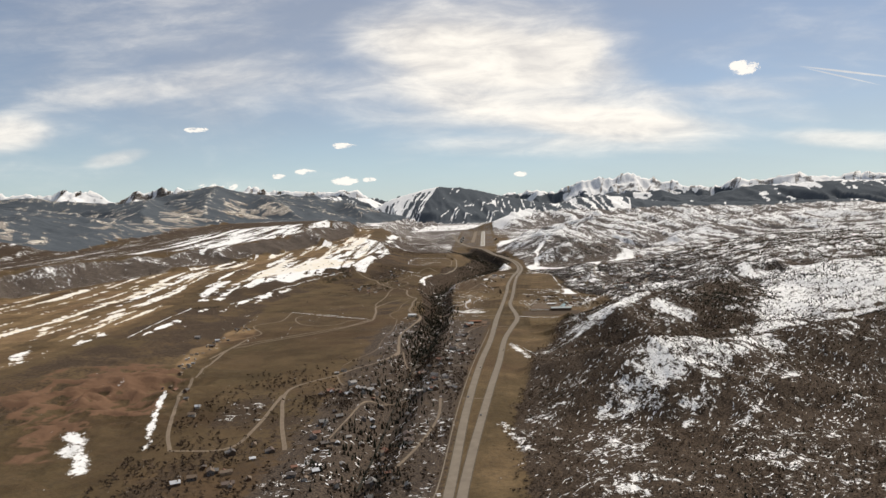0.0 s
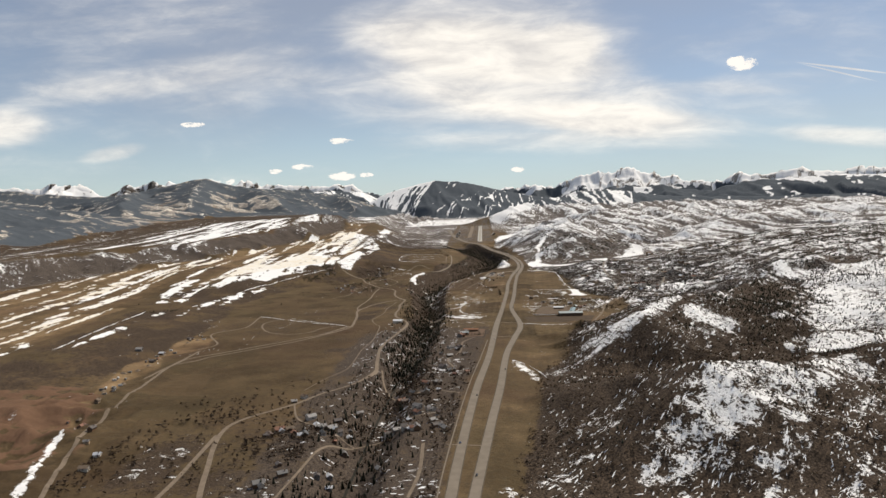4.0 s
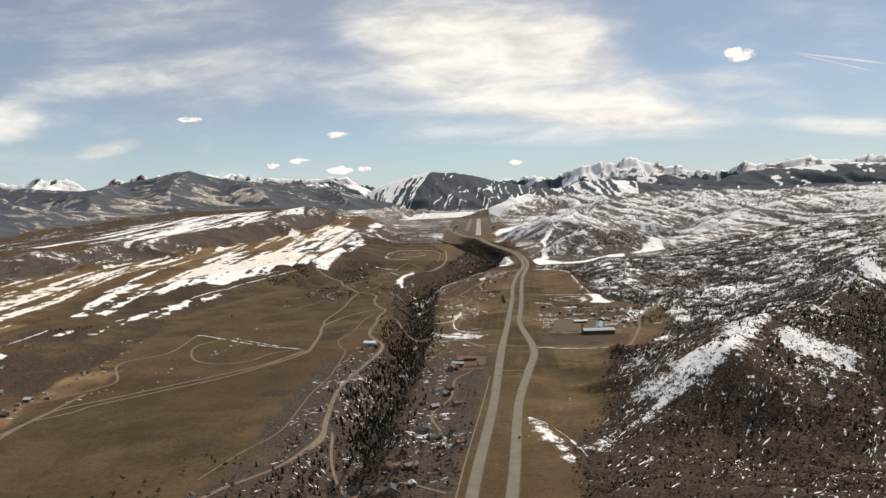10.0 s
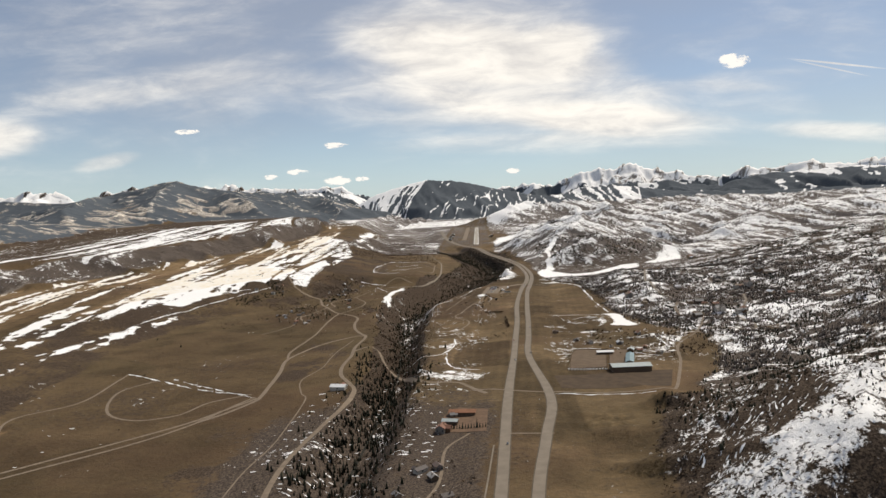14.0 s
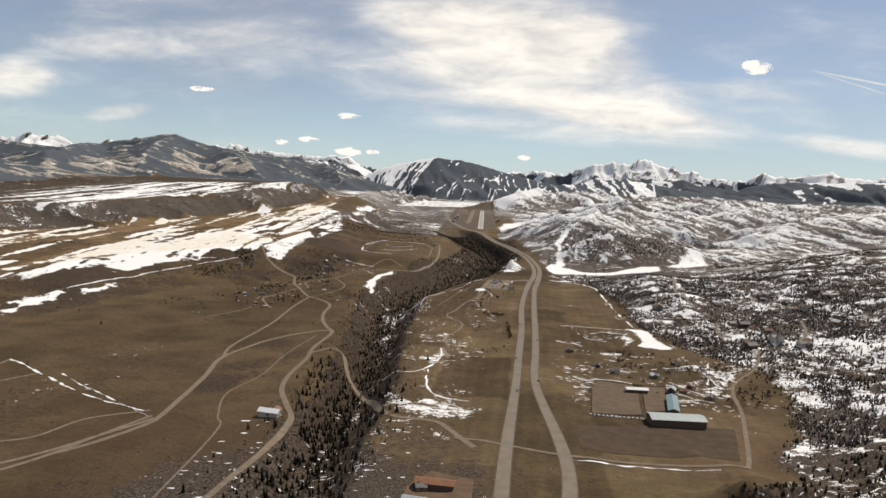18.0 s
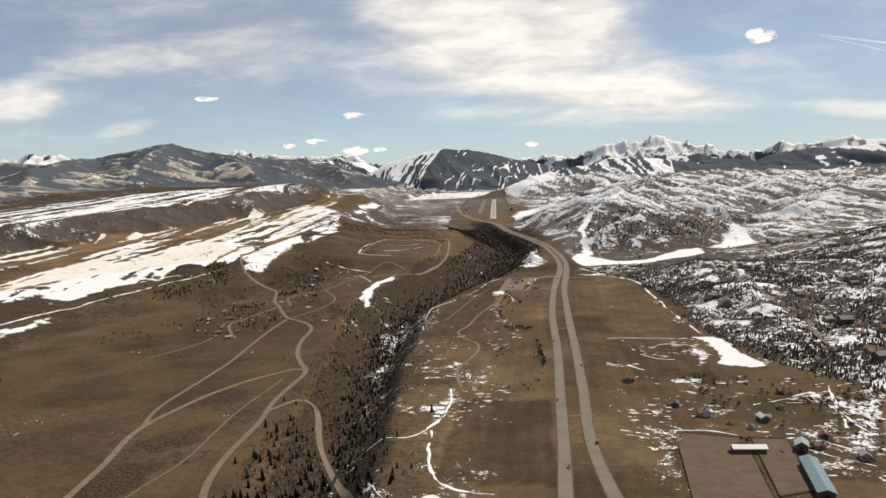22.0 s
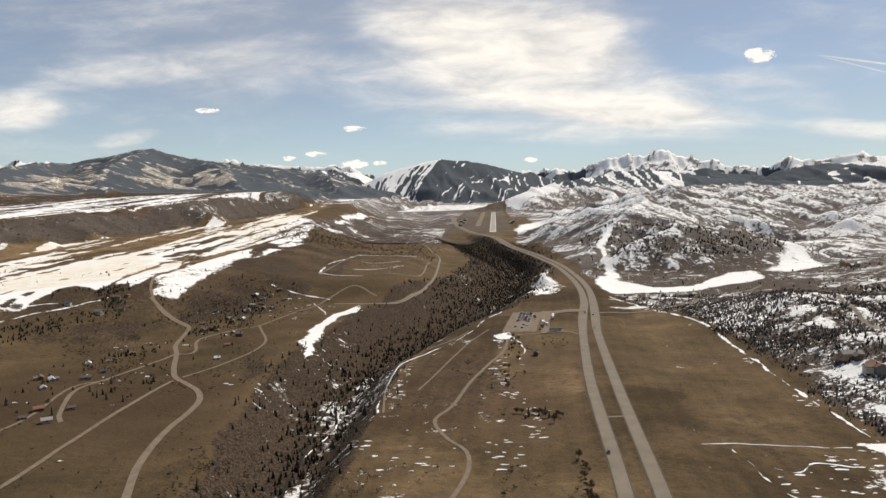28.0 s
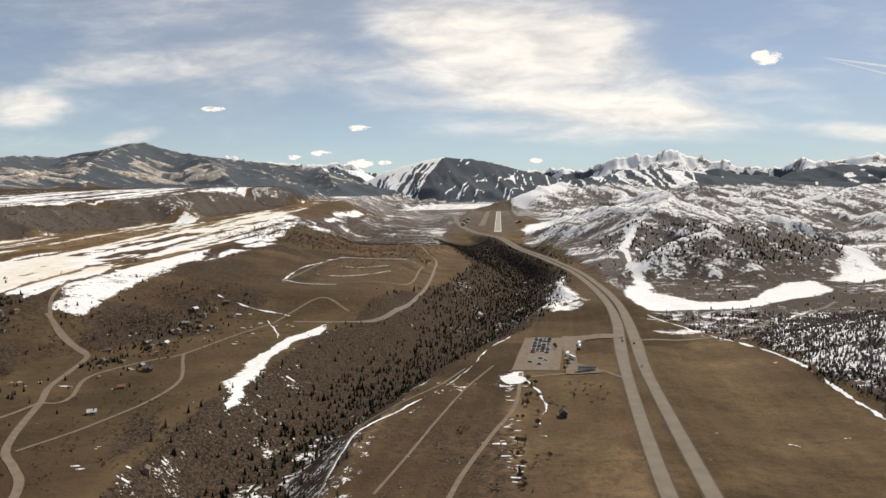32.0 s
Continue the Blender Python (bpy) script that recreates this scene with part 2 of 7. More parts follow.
ridge([(80, 1146, 38), (108, 1170, 55), (140, 1186, 63), (200, 1200, 58), (255, 1210, 43)], 0.5, 0.35)
# mountain over the left mesas
ridge([(-2200, 2500, 215), (-1800, 2620, 205), (-1660, 2660, 210), (-1513, 2680, 192), (-1330, 2680, 180), (-1200, 2680, 196), (-1080, 2680, 219), (-1010, 2680, 233), (-970, 2680, 234), (-920, 2690, 218), (-850, 2720, 202), (-700, 2850, 186), (-560, 3000, 172), (-440, 3150, 130)], 0.46, 0.42)
ridge([(-1200, 2680, 196), (-1080, 2350, 182), (-950, 2050, 160), (-820, 1750, 140), (-700, 1560, 96), (-640, 1450, 66)], 0.40, 0.5)
ridge([(-1500, 1500, 168), (-1050, 1530, 158), (-860, 1500, 138), (-720, 1400, 96), (-640, 1290, 62)], 0.42, 0.5)
ridge([(-970, 2680, 234), (-870, 2350, 192), (-800, 2100, 152), (-730, 1940, 104)], 0.42, 0.5)
ridge([(-850, 2720, 206), (-740, 2520, 184), (-640, 2380, 160), (-560, 2250, 112)], 0.44, 0.45)
ridge([(-560, 3000, 170), (-480, 2800, 150), (-420, 2650, 112)], 0.45, 0.5)
# mountain straight ahead
ridge([(-640, 3560, 66), (-450, 3640, 178), (-330, 3660, 212), (-205, 3675, 240), (-100, 3690, 232), (2, 3720, 213), (169, 3800, 175), (363, 3900, 140), (600, 4000, 120)], 0.50, 0.22)
# ski slopes and the snowy range to the right
ridge([(45, 2490, 84), (190, 2640, 112), (330, 2800, 142), (450, 2900, 162), (540, 2980, 155), (790, 3080, 128), (1100, 3150, 116), (1600, 3200, 120)], 0.42, 0.45)
ridge([(250, 4850, 200), (554, 4850, 243), (773, 4850, 284), (880, 4850, 290), (980, 4860, 304), (1135, 4850, 282), (1279, 4840, 262), (1458, 4820, 235), (1708, 4780, 254), (1993, 4760, 276), (2240, 4760, 247), (2450, 4780, 286), (2700, 4780, 262), (3400, 4780, 250)], 0.62, 0.5)
ridge([(1250, 3900, 170), (1500, 3950, 205), (1800, 4000, 214), (2100, 4050, 205), (2600, 4100, 215)], 0.4, 0.45)
ridge([(380, 3950, 120), (560, 3980, 165), (760, 4000, 182), (960, 4000, 186), (1180, 3960, 168)], 0.45, 0.4)
# far snowy ranges to the left
ridge([(-3400, 4780, 290), (-2855, 4800, 294), (-2658, 4800, 304), (-2465, 4820, 272), (-2114, 4840, 299), (-1537, 4850, 289), (-1158, 4860, 264), (-931, 4870, 270), (-632, 4880, 216), (-200, 4890, 190), (250, 4890, 205)], 0.40, 0.45)
ridge([(-1250, 3900, 225), (-1000, 3950, 222), (-800, 4050, 214), (-640, 4200, 190)], 0.45, 0.45)


def land(x, y):
    """Height of the ground."""
    rough = fbm(x, y, 60, 5, 3)
    z = 34 + along([(0, 0), (1450, 0), (1665, 3), (2440, 13), (3200, 24), (5000, 60)], y)
    z = z + 0.35 * fbm(x, y, 30, 4, 11)
    # the bench west of the river, the mesas over it
    z = z - 2.0 * step(-40, -80, x) * step(1000, 900, y)
    wob = 14 * fbm(x, y, 90, 4, 5)
    z = z + 9 * step(-30, -62, x + 0.5 * wob) * step(985, 1030, y) * step(1500, 1300, y)
    edge, top = along(MESA_EDGE, y), along(MESA_TOP, y)
    foot = step(0, 1, (edge + 84 - x + wob) / 86)
    z = z + np.maximum(top - z, 0) * foot
    edge, top = along(UPPER_EDGE, y), along(UPPER_TOP, y)
    z = z + np.maximum(top - z, 0) * step(0, 1, (edge + 40 - x + 2.4 * wob + 34 * fbm(y, 0.3 * x, 130, 2, 17, 0.5, True) + 7 * fbm(x, y, 34, 3, 15, 0.5, True)) / 62)
    # the hillside with houses east of the road, the flat side valley behind it
    lift = np.maximum(x - 95 - 0.10 * np.maximum(y - 800, 0), 0)
    lift = np.where(lift < 260, 0.0009 * lift ** 2, 60.8 + 0.3 * (lift - 260))
    lift = 44 * np.tanh(lift / 44) * step(430, 560, y) * step(1270, 1010, y)
    z = z + lift + 3.0 * rough * np.minimum(lift / 10, 1)
    z = z + 0.08 * np.maximum(x - 330, 0) * step(1050, 1300, y) * step(2600, 2000, y)
    # wooded foot of the mountain over the upper mesa
    back = np.maximum(-610 - x + 1.5 * wob, 0) * step(820, 1050, y) * step(1750, 1350, y)
    z = z + 62 * np.tanh(back / 230) * (1 + 0.35 * fbm(x, y, 120, 4, 171, 0.5, True))
    # ridges and mountains
    for pts, fall, amp in RIDGES:
        far = max(p[1] for p in pts) > 2250
        size = 150 if far else (90 if pts[0][1] > 1100 else 62)
        d, crest, run = near_ridge(pts, x, y)
        seed = int(pts[0][1]) % 97
        if min(p[1] for p in pts) > 4500:
            crest = crest + 62 * fbm(run, 0 * run, 250, 5, seed + 8, 0.58, True) - 14
        elif min(p[1] for p in pts) > 3850:
            crest = crest + 26 * fbm(run, 0 * run, 260, 4, seed + 8, 0.5, True) - 4
        bend = fbm(x, y, size * 1.6, 3, seed + 5) * size * 0.7
        spur = fbm(run + bend, d * 0.30 + bend, size, 4, seed, 0.5, True)
        n = fbm(x, y, size * 1.5, 3 if pts[0][1] > 1100 else 5, seed + 9, 0.55, True)
        h = crest - fall * d * (1 - amp * 1.15 * spur * np.minimum(d / (0.5 * size), 1)) + amp * 0.16 * size * (n - 0.2) * np.minimum(d / size, 1)
        h = h + (0.035 if far else 0.02) * size * fbm(run, d, size * 0.5, 3, seed + 3)
        if min(p[1] for p in pts) > 4500:
            h = h + (34 * fbm(run + 0.3 * d, 0.35 * d, 150, 3, seed + 4, 0.5, True) + 20 * fbm(x, y, 80, 3, seed + 6, 0.55, True) - 40) * np.clip(d / 70, 0, 1)
        k = 2.2 if not far else 5.0
        z = np.where(h - z > 6 * k, h, z + k * np.log1p(np.exp(np.clip((h - z) / k, -30, 30))))
    fold = step(70, 120, x) * step(1150, 1300, y) * step(3400, 2600, y) * np.clip((z - 38) / 14, 0, 1)
    p, q = 0.62 * x + 0.78 * y + 0.5 * wob, 0.78 * x - 0.62 * y
    z = z + fold * (11.0 * fbm(p, 0.22 * q, 95, 2, 131, 0.5, True) + 6.5 * fbm(p, 0.30 * q, 34, 3, 133, 0.5, True) + 1.6 * fbm(x, y, 12, 2, 139, 0.5, True))
    for kx, ky, kr, kh in ((122, 928, 30, 10), (124, 848, 26, 9), (166, 915, 34, 8), (230, 875, 44, 6), (132, 690, 22, 4)):
        z = z + kh * np.exp(-((x - kx) ** 2 + 0.5 * (y - ky) ** 2) / kr ** 2)
    fold = step(0, 30, x - along(FIELD_EAST_LINE, y)) * step(1100, 950, y)
    z = z + fold * (3.0 * fbm(x, y, 36, 4, 135, 0.5, True) + 1.1 * fbm(x, y, 13, 3, 137))
    crag = np.exp(-(((x - 35) / 9) ** 2 + ((y - 1085) / 45) ** 2))
    z = z + crag * 8.5 * fbm(x, y, 18, 3, 143, 0.5, True)
    pit = np.exp(-(((x + 185) / 45) ** 2 + ((y - 345) / 70) ** 2))
    z = z + pit * (9.0 * fbm(x, y, 28, 4, 141, 0.55, True) - 1.5)
    # river gorge
    d, bed = near_line(RIVER, x, y)
    w = along([(0, 17), (600, 14), (750, 17), (860, 25), (970, 36), (1050, 38), (1200, 34), (1700, 44), (2500, 60)], y)
    z = z + np.minimum(bed - z, 0) * (1 - step(0.12, 1.0, (d + 5 * rough) / w))
    # road bed and airfield
    for line in (HIGHWAY_WEST, HIGHWAY_EAST):
        d, _ = near_line([(*p, 0) for p in line], x, y)
        bedz = 35 + along([(0, 0), (1400, 0), (1700, 2), (2300, 10)], y)
        f = 1 - step(5.5, 16, d)
        z = z + (bedz - z) * f
    s = (y - RUNWAY[2]) / (RUNWAY[3] - RUNWAY[2])
    f = (1 - step(70, 120, np.abs(x + 10))) * step(-0.10, 0.0, s) * (1 - step(1.0, 1.1, s))
    z = z + (37 + 10 * s - z) * f
    return z


row_gap = [(-250, 12), (150, 2.0), (700, 1.7), (1300, 2.6), (2000, 7), (3000, 12), (5000, 13)]
grid_y = [-250.0]
while grid_y[-1] < 4925:
    grid_y.append(grid_y[-1] + float(along(row_gap, grid_y[-1])))
grid_y = np.array(grid_y)
ROWS, COLS = len(grid_y), 640
gu = np.linspace(-1, 1, COLS)
gx = 0.62 * gu + 0.38 * gu ** 3


def half_width(y):
    return 330 + 0.66 * np.maximum(y, 0)


GY = np.repeat(grid_y[:, None], COLS, 1)
GX = gx[None, :] * half_width(GY)
GZ = land(GX, GY)


def ground(x, y):
    """Height of the built sheet, for things that stand on it."""
    x, y = np.asarray(x, float), np.asarray(y, float)
    j = np.clip(np.searchsorted(grid_y, y) - 1, 0, ROWS - 2)
    fy = np.clip((y - grid_y[j]) / (grid_y[j + 1] - grid_y[j]), 0, 1)
    q = np.clip(x / half_width(y), -1, 1)
    i = np.clip(np.searchsorted(gx, q) - 1, 0, COLS - 2)
    fx = (q - gx[i]) / (gx[i + 1] - gx[i])
    return (GZ[j, i] * (1 - fx) + GZ[j, i + 1] * fx) * (1 - fy) + (GZ[j + 1, i] * (1 - fx) + GZ[j + 1, i + 1] * fx) * fy


def mesh_from(name, verts, faces, material=None, smooth=False):
    me = bpy.data.meshes.new(name)
    me.from_pydata(verts, [], faces)
    if smooth:
        me.polygons.foreach_set("use_smooth", [True] * len(me.polygons))
    if material:
        me.materials.append(material)
    return me


def material(name):
    m = bpy.data.materials.new(name)
    m.use_nodes = True
    return m, m.node_tree, m.node_tree.nodes["Principled BSDF"]


def noise_of(tree, scale, detail=4.0, rough=0.55, vector=None, dist=0.0):
    n = node(tree, "ShaderNodeTexNoise", Scale=scale, Detail=detail, Roughness=rough, Distortion=dist)
    if vector is None:
        vector = tree.nodes.new("ShaderNodeTexCoord").outputs["Object"]
    tree.links.new(vector, n.inputs["Vector"])
    return n.outputs[0]


def noise_colour(tree, scale, vector):
    n = tree.nodes.new("ShaderNodeTexNoise")
    n.inputs["Scale"].default_value = scale
    n.inputs["Detail"].default_value = 3.0
    tree.links.new(vector, n.inputs["Vector"])
    return n.outputs["Color"]


def bump_of(tree, height, strength, distance=0.3):
    b = node(tree, "ShaderNodeBump", Strength=strength, Distance=distance)
    tree.links.new(height, b.inputs["Height"])
    return b.outputs[0]


SNOWFIELDS = []


def snowfield(name, whole, outline):
    SNOWFIELDS.append((name, whole, outline))


# name, how whole the cover is, outline
snowfield("mesa_a", 0.8, [(-274.3, 693.6), (-306.5, 801.1), (-310.7, 894), (-285.3, 926), (-273.1, 1044.8), (-244.7, 1135.9), (-222.5, 1357.1), (-192.4, 1251.6), (-202.7, 1024.7), (-231.4, 934.3), (-251.8, 867.6), (-264.8, 782.4), (-255.8, 688)])
snowfield("mesa_b", 0.52, [(-244.7, 647.2), (-242.1, 691), (-233.7, 761.7), (-225.6, 798), (-212.8, 858.4), (-211.1, 837.7), (-221.1, 762.9), (-230.9, 668.4)])
snowfield("mesa_c", 0.55, [(-237.8, 567.5), (-253.7, 621.7), (-255.9, 654.5), (-246.9, 646.1), (-241.6, 601.9), (-230, 555.6)])
snowfield("mesa_d", 0.5, [(-402.8, 816.9), (-415.8, 886.4), (-359.2, 862.8), (-332.6, 805.3), (-328.7, 744), (-348.2, 734.3)])
snowfield("mesa_e", 0.85, [(-253.6, 874), (-253.2, 1002.6), (-225.9, 1089.1), (-201, 1199.2), (-202.2, 1454.6), (-170.6, 1309), (-176.8, 1106.1), (-196.9, 976.8), (-210.5, 904.1), (-226.6, 857.8), (-240.6, 857)])
snowfield("mesa_f", 0.62, [(-322.3, 891.6), (-321.1, 927.5), (-273, 909.1), (-244.1, 878.7), (-245.4, 852.7), (-250, 819.1), (-253.1, 788.9)])
snowfield("mesa_g", 0.58, [(-180.1, 966.8), (-167.2, 1031.4), (-153.4, 1123.2), (-157.4, 1227.9), (-142.7, 1171.9), (-150.9, 1044.9), (-155.5, 989.2), (-150.3, 962.5), (-168.3, 957.4)])
snowfield("mesa_h", 1.1, [(-208.2, 912.3), (-206.0, 933.5), (-247.4, 1024.3), (-246.5, 1085.3), (-203.1, 1070.8), (-189.9, 988.6), (-200.6, 946.0), (-199.7, 912.4)])
snowfield("mesa_i", 1.0, [(-245.2, 1109.5), (-239.6, 1181.9), (-247.5, 1279.7), (-217.0, 1323.7), (-266.9, 1536.4), (-227.9, 1448.7), (-166.7, 1249.5), (-194.6, 1161.4), (-207.9, 1106.5)])
snowfield("mesa_j", 0.95, [(-204.9, 956.5), (-189.9, 988.6), (-188.6, 1049.0), (-177.0, 1032.9), (-177.1, 967.0), (-187.0, 948.6)])
snowfield("mesa_k", 1.05, [(-172.9, 983.6), (-171.8, 1068.6), (-169.2, 1129.7), (-152.4, 1070.8), (-160.5, 1014.8), (-161.9, 986.7), (-162.4, 969.5)])
snowfield("nose_a", 0.9, [(-277.6, 1538.6), (-258.6, 1580.8), (-206.8, 1455.2), (-166.7, 1249.5), (-191.3, 1250.9)])
snowfield("nose_b", 0.72, [(-187.3, 1448.9), (-201.0, 1579.5), (-193.2, 1648.4), (-182.5, 1563.0), (-162.1, 1354.1)])
snowfield("nose_c", 0.72, [(-211.6, 1644.0), (-228.4, 1911.3), (-225.0, 2067.4), (-205.9, 1858.6), (-201.3, 1633.3)])
snowfield("nose_d", 0.85, [(-169.6, 1168.3), (-169.8, 1248.5), (-164.4, 1282.3), (-156.2, 1235.1), (-157.5, 1157.7)])
snowfield("upper_a", 0.85, [(-411, 1055.1), (-440.1, 1189.3), (-479.1, 1413.6), (-463.7, 1551.7), (-382.7, 1579.7), (-431.4, 2059.6), (-339.3, 1655.1), (-350.1, 1456.1), (-372, 1327.7), (-392, 1181.1), (-392.9, 1086.8), (-401.2, 1056.2)])
snowfield("upper_b", 0.62, [(-492.4, 1010.8), (-503.4, 1169), (-551.7, 1385.2), (-527.9, 1578.3), (-431.1, 1687.1), (-371.6, 1815.9), (-338.4, 1621.7), (-416.3, 1449.4), (-430.6, 1286), (-429.4, 1098.8), (-462, 997.7)])
snowfield("low_a", 0.62, [(-276.5, 405.3), (-316.3, 501.6), (-351.4, 580.8), (-391.7, 738.7), (-360.8, 707.1), (-350.8, 604.6), (-319.2, 519.9), (-272.5, 420)])
snowfield("low_b", 0.55, [(-296.4, 517.3), (-328.3, 658.6), (-305.4, 620.4), (-287, 532.9), (-268.6, 514.1), (-270.8, 472.1)])
snowfield("low_c", 0.42, [(-245, 478.1), (-257, 639.3), (-228.4, 683.7), (-240.9, 554.2), (-240.6, 482.5)])
snowfield("low_d", 0.45, [(-445.5, 708.9), (-461.5, 821), (-443, 863.3), (-383.9, 800.3), (-413.9, 724.8)])
snowfield("low_e", 0.5, [(-339.9, 660.4), (-370, 798.2), (-346, 846.8), (-323.4, 790.9), (-308.8, 674.3)])
snowfield("quarry", 0.7, [(-171.2, 287.3), (-163.6, 290.8), (-151.7, 269.1), (-141.1, 253.7), (-140, 244.2), (-147.4, 246.5), (-151.9, 259.7), (-162, 269.6)])
snowfield("streak", 0.85, [(-164.5, 367.4), (-162.4, 372.3), (-142, 314.5), (-126.8, 268.8), (-128.9, 267.6), (-144.5, 312.9)])
snowfield("penin", 0.72, [(-169.6, 970.3), (-173.8, 1010), (-161.9, 1056.7), (-156.8, 1075.3), (-151.7, 1028.5), (-157.8, 988.2), (-152.9, 966.8), (-159.9, 967.8)])
snowfield("patch", 0.95, [(-75.9, 906.2), (-77.7, 922.9), (-75.8, 965.7), (-64.2, 993), (-66, 976.5), (-70.9, 958.3), (-70.3, 925.3), (-70.1, 908.4), (-66.7, 890.1), (-67, 882.3)])
snowfield("blob", 0.9, [(3.4, 907.9), (6.7, 913.9), (9.3, 909.1), (7, 899.8), (4, 902.3)])
snowfield("flats", 0.85, [(72, 1105.9), (88.5, 1158.3), (81.3, 1086.4), (95.5, 1056.1), (122.8, 1059.5), (158.5, 1122), (181.7, 1135.3), (175, 1093.1), (160, 1072), (126.2, 1048.1), (88.8, 1024.5), (67.7, 1027.8), (64, 1056.9)])
snowfield("flats_b", 0.8, [(190.3, 1127.2), (250, 1240.6), (242, 1178.7), (229.1, 1126.4), (198.7, 1110.6)])
snowfield("strip", 0.6, [(-9.7, 712.1), (-9.8, 692.2), (-15.5, 664.5), (-16.5, 667.4), (-12.1, 686.7), (-11.9, 705.2)])
snowfield("diag", 0.95, [(80.9, 777.6), (90.4, 778.2), (92.5, 759.4), (95.5, 731), (88.2, 728.1), (81.5, 735.6), (85.6, 750.1), (84.1, 770.6)])
snowfield("fr_a", 0.62, [(69.8, 750), (74.3, 748.6), (72.7, 731.9), (79.9, 741.1), (82, 756.5), (77.4, 763.5)])
snowfield("fr_b", 0.62, [(53.8, 722.5), (57.9, 719), (63.2, 720), (69.9, 718.5), (68.5, 711), (61.8, 702.5), (60.5, 704), (66, 713), (58, 713.5)])
snowfield("fr_c", 0.62, [(84.5, 693.4), (96, 700), (104, 690), (108, 702), (117, 700), (108, 682), (98, 668), (94, 690)])
snowfield("river_a", 0.44, [(-47.2, 871.6), (-32.6, 855.9), (-27.1, 823.1), (-29.8, 802.4), (-40.1, 841.2)])
snowfield("river_b", 0.42, [(-52.4, 820.4), (-57.1, 852.2), (-54.4, 876.3), (-49.2, 850.9), (-47.4, 820.5), (-49.3, 805)])
snowfield("hump", 0.42, [(-41.5, 854.8), (-39.7, 936.2), (-25.8, 848.1), (-25.8, 805), (-30.6, 790.8)])
snowfield("hump_b", 0.42, [(-42, 704.4), (-26.4, 639.1), (-16.2, 626.8), (5.7, 618.1), (4.1, 610.6), (-10.1, 612.3), (-20, 616.1), (-32.9, 652.5)])
snowfield("rows", 0.46, [(-26.3, 633.8), (-19, 622), (-10.4, 627), (-3.4, 625.5), (4.5, 619.7), (3, 611), (-1.1, 608), (-15.1, 607.3), (-23.9, 619.4)])
snowfield("talus", 0.36, [(-47.2, 890), (-27, 839.2), (-24.9, 808.6), (-30.9, 798.3), (-40, 800), (-37.1, 756.6), (-28.4, 707.9), (-25.4, 684.2), (-39, 705), (-45.9, 753.5), (-48.2, 797.3), (-50, 849)])
snowfield("lot", 0.5, [(-40.3, 566.9), (-33, 567.6), (-26.8, 531), (-32.4, 542.9)])
snowfield("ridge_a", 0.68, [(51.6, 467.9), (69.3, 474.2), (89.4, 493), (151.3, 632.5), (111.9, 497.3), (85.1, 457.3), (60.6, 446.9)])
snowfield("ridge_b", 0.62, [(112.4, 489.1), (127, 504), (142.7, 488.7), (137.1, 477.6), (112.3, 479)])
snowfield("knob", 0.54, [(42, 291), (60, 317), (84, 343), (116, 352), (145, 376), (152, 368), (110, 330), (83, 309), (57, 292)])
snowfield("side", 0.7, [(164, 462), (240, 478), (270, 500), (184, 494)])
snowfield("slope", 0.66, [(150, 500), (190, 520), (230, 600), (232, 664), (294, 655), (420, 640), (420, 520), (260, 505)])
snowfield("edge_a", 0.75, [(7.2, 292.8), (11.6, 288.9), (17.2, 257), (14.3, 257.2)])
snowfield("edge_b", 0.6, [(18.2, 461.4), (22.9, 455), (28.8, 436.7), (29.2, 424.3), (21.4, 438.1)])
snowfield("cliff", 0.64, [(26, 1051.1), (42.6, 1151.2), (40.8, 1092.6), (43.8, 1057.3), (35.2, 1024), (27.8, 1023.8)])
snowfield("apron", 0.9, [(33.8, 1701.5), (51.5, 1845.2), (98.6, 1949.1), (86.2, 1812), (41.7, 1621.2)])
snowfield("skirun", 0.98, [(48, 2480), (70, 2470), (185, 2590), (200, 2660), (120, 2600), (52, 2540)])
snowfield("town", 0.62, [(-240, 2550), (-200, 3050), (-60, 3150), (60, 3050), (40, 2700), (-60, 2600)])
snowfield("chute", 0.9, [(79, 1098), (83, 1146), (84, 1180), (92, 1210), (91, 1237), (106, 1282), (111, 1281), (96, 1236), (97, 1208), (90, 1178), (88, 1146), (86, 1110)])
snowfield("park_e", 0.7, [(55.1, 974.3), (71.5, 981.7), (81.4, 976.3), (69.2, 969.8)])
GROVE = [(88, 943), (120, 1013), (138, 1003), (133, 983), (122, 919), (101, 896), (90, 906)]
DIRT = [(-176, 262), (-230, 330), (-236, 400), (-196, 440), (-168, 380), (-135, 300), (-125, 262)]


def inside(pts, x, y, soft):
    """1 inside an outline, 0 outside, with a soft edge."""
    out = np.zeros(x.shape)
    px, py = [p[0] for p in pts], [p[1] for p in pts]
    box = (x > min(px) - soft) & (x < max(px) + soft) & (y > min(py) - soft) & (y < max(py) + soft)
    xx, yy = x[box], y[box]
    if not len(xx):
        return out
    ins = np.zeros(len(xx), bool)
    for (x0, y0), (x1, y1) in zip(pts, pts[1:] + pts[:1]):
        if y0 != y1:
            ins ^= ((y0 > yy) != (y1 > yy)) & (xx < (x1 - x0) * (yy - y0) / (y1 - y0) + x0)
    d, _ = near_line([(*p, 0) for p in pts + pts[:1]], xx, yy)
    out[box] = step(-soft, soft, np.where(ins, d, -d))
    return out


def attribute(t, name):
    n = t.nodes.new("ShaderNodeAttribute")
    n.attribute_name = name
    return n.outputs["Fac"]


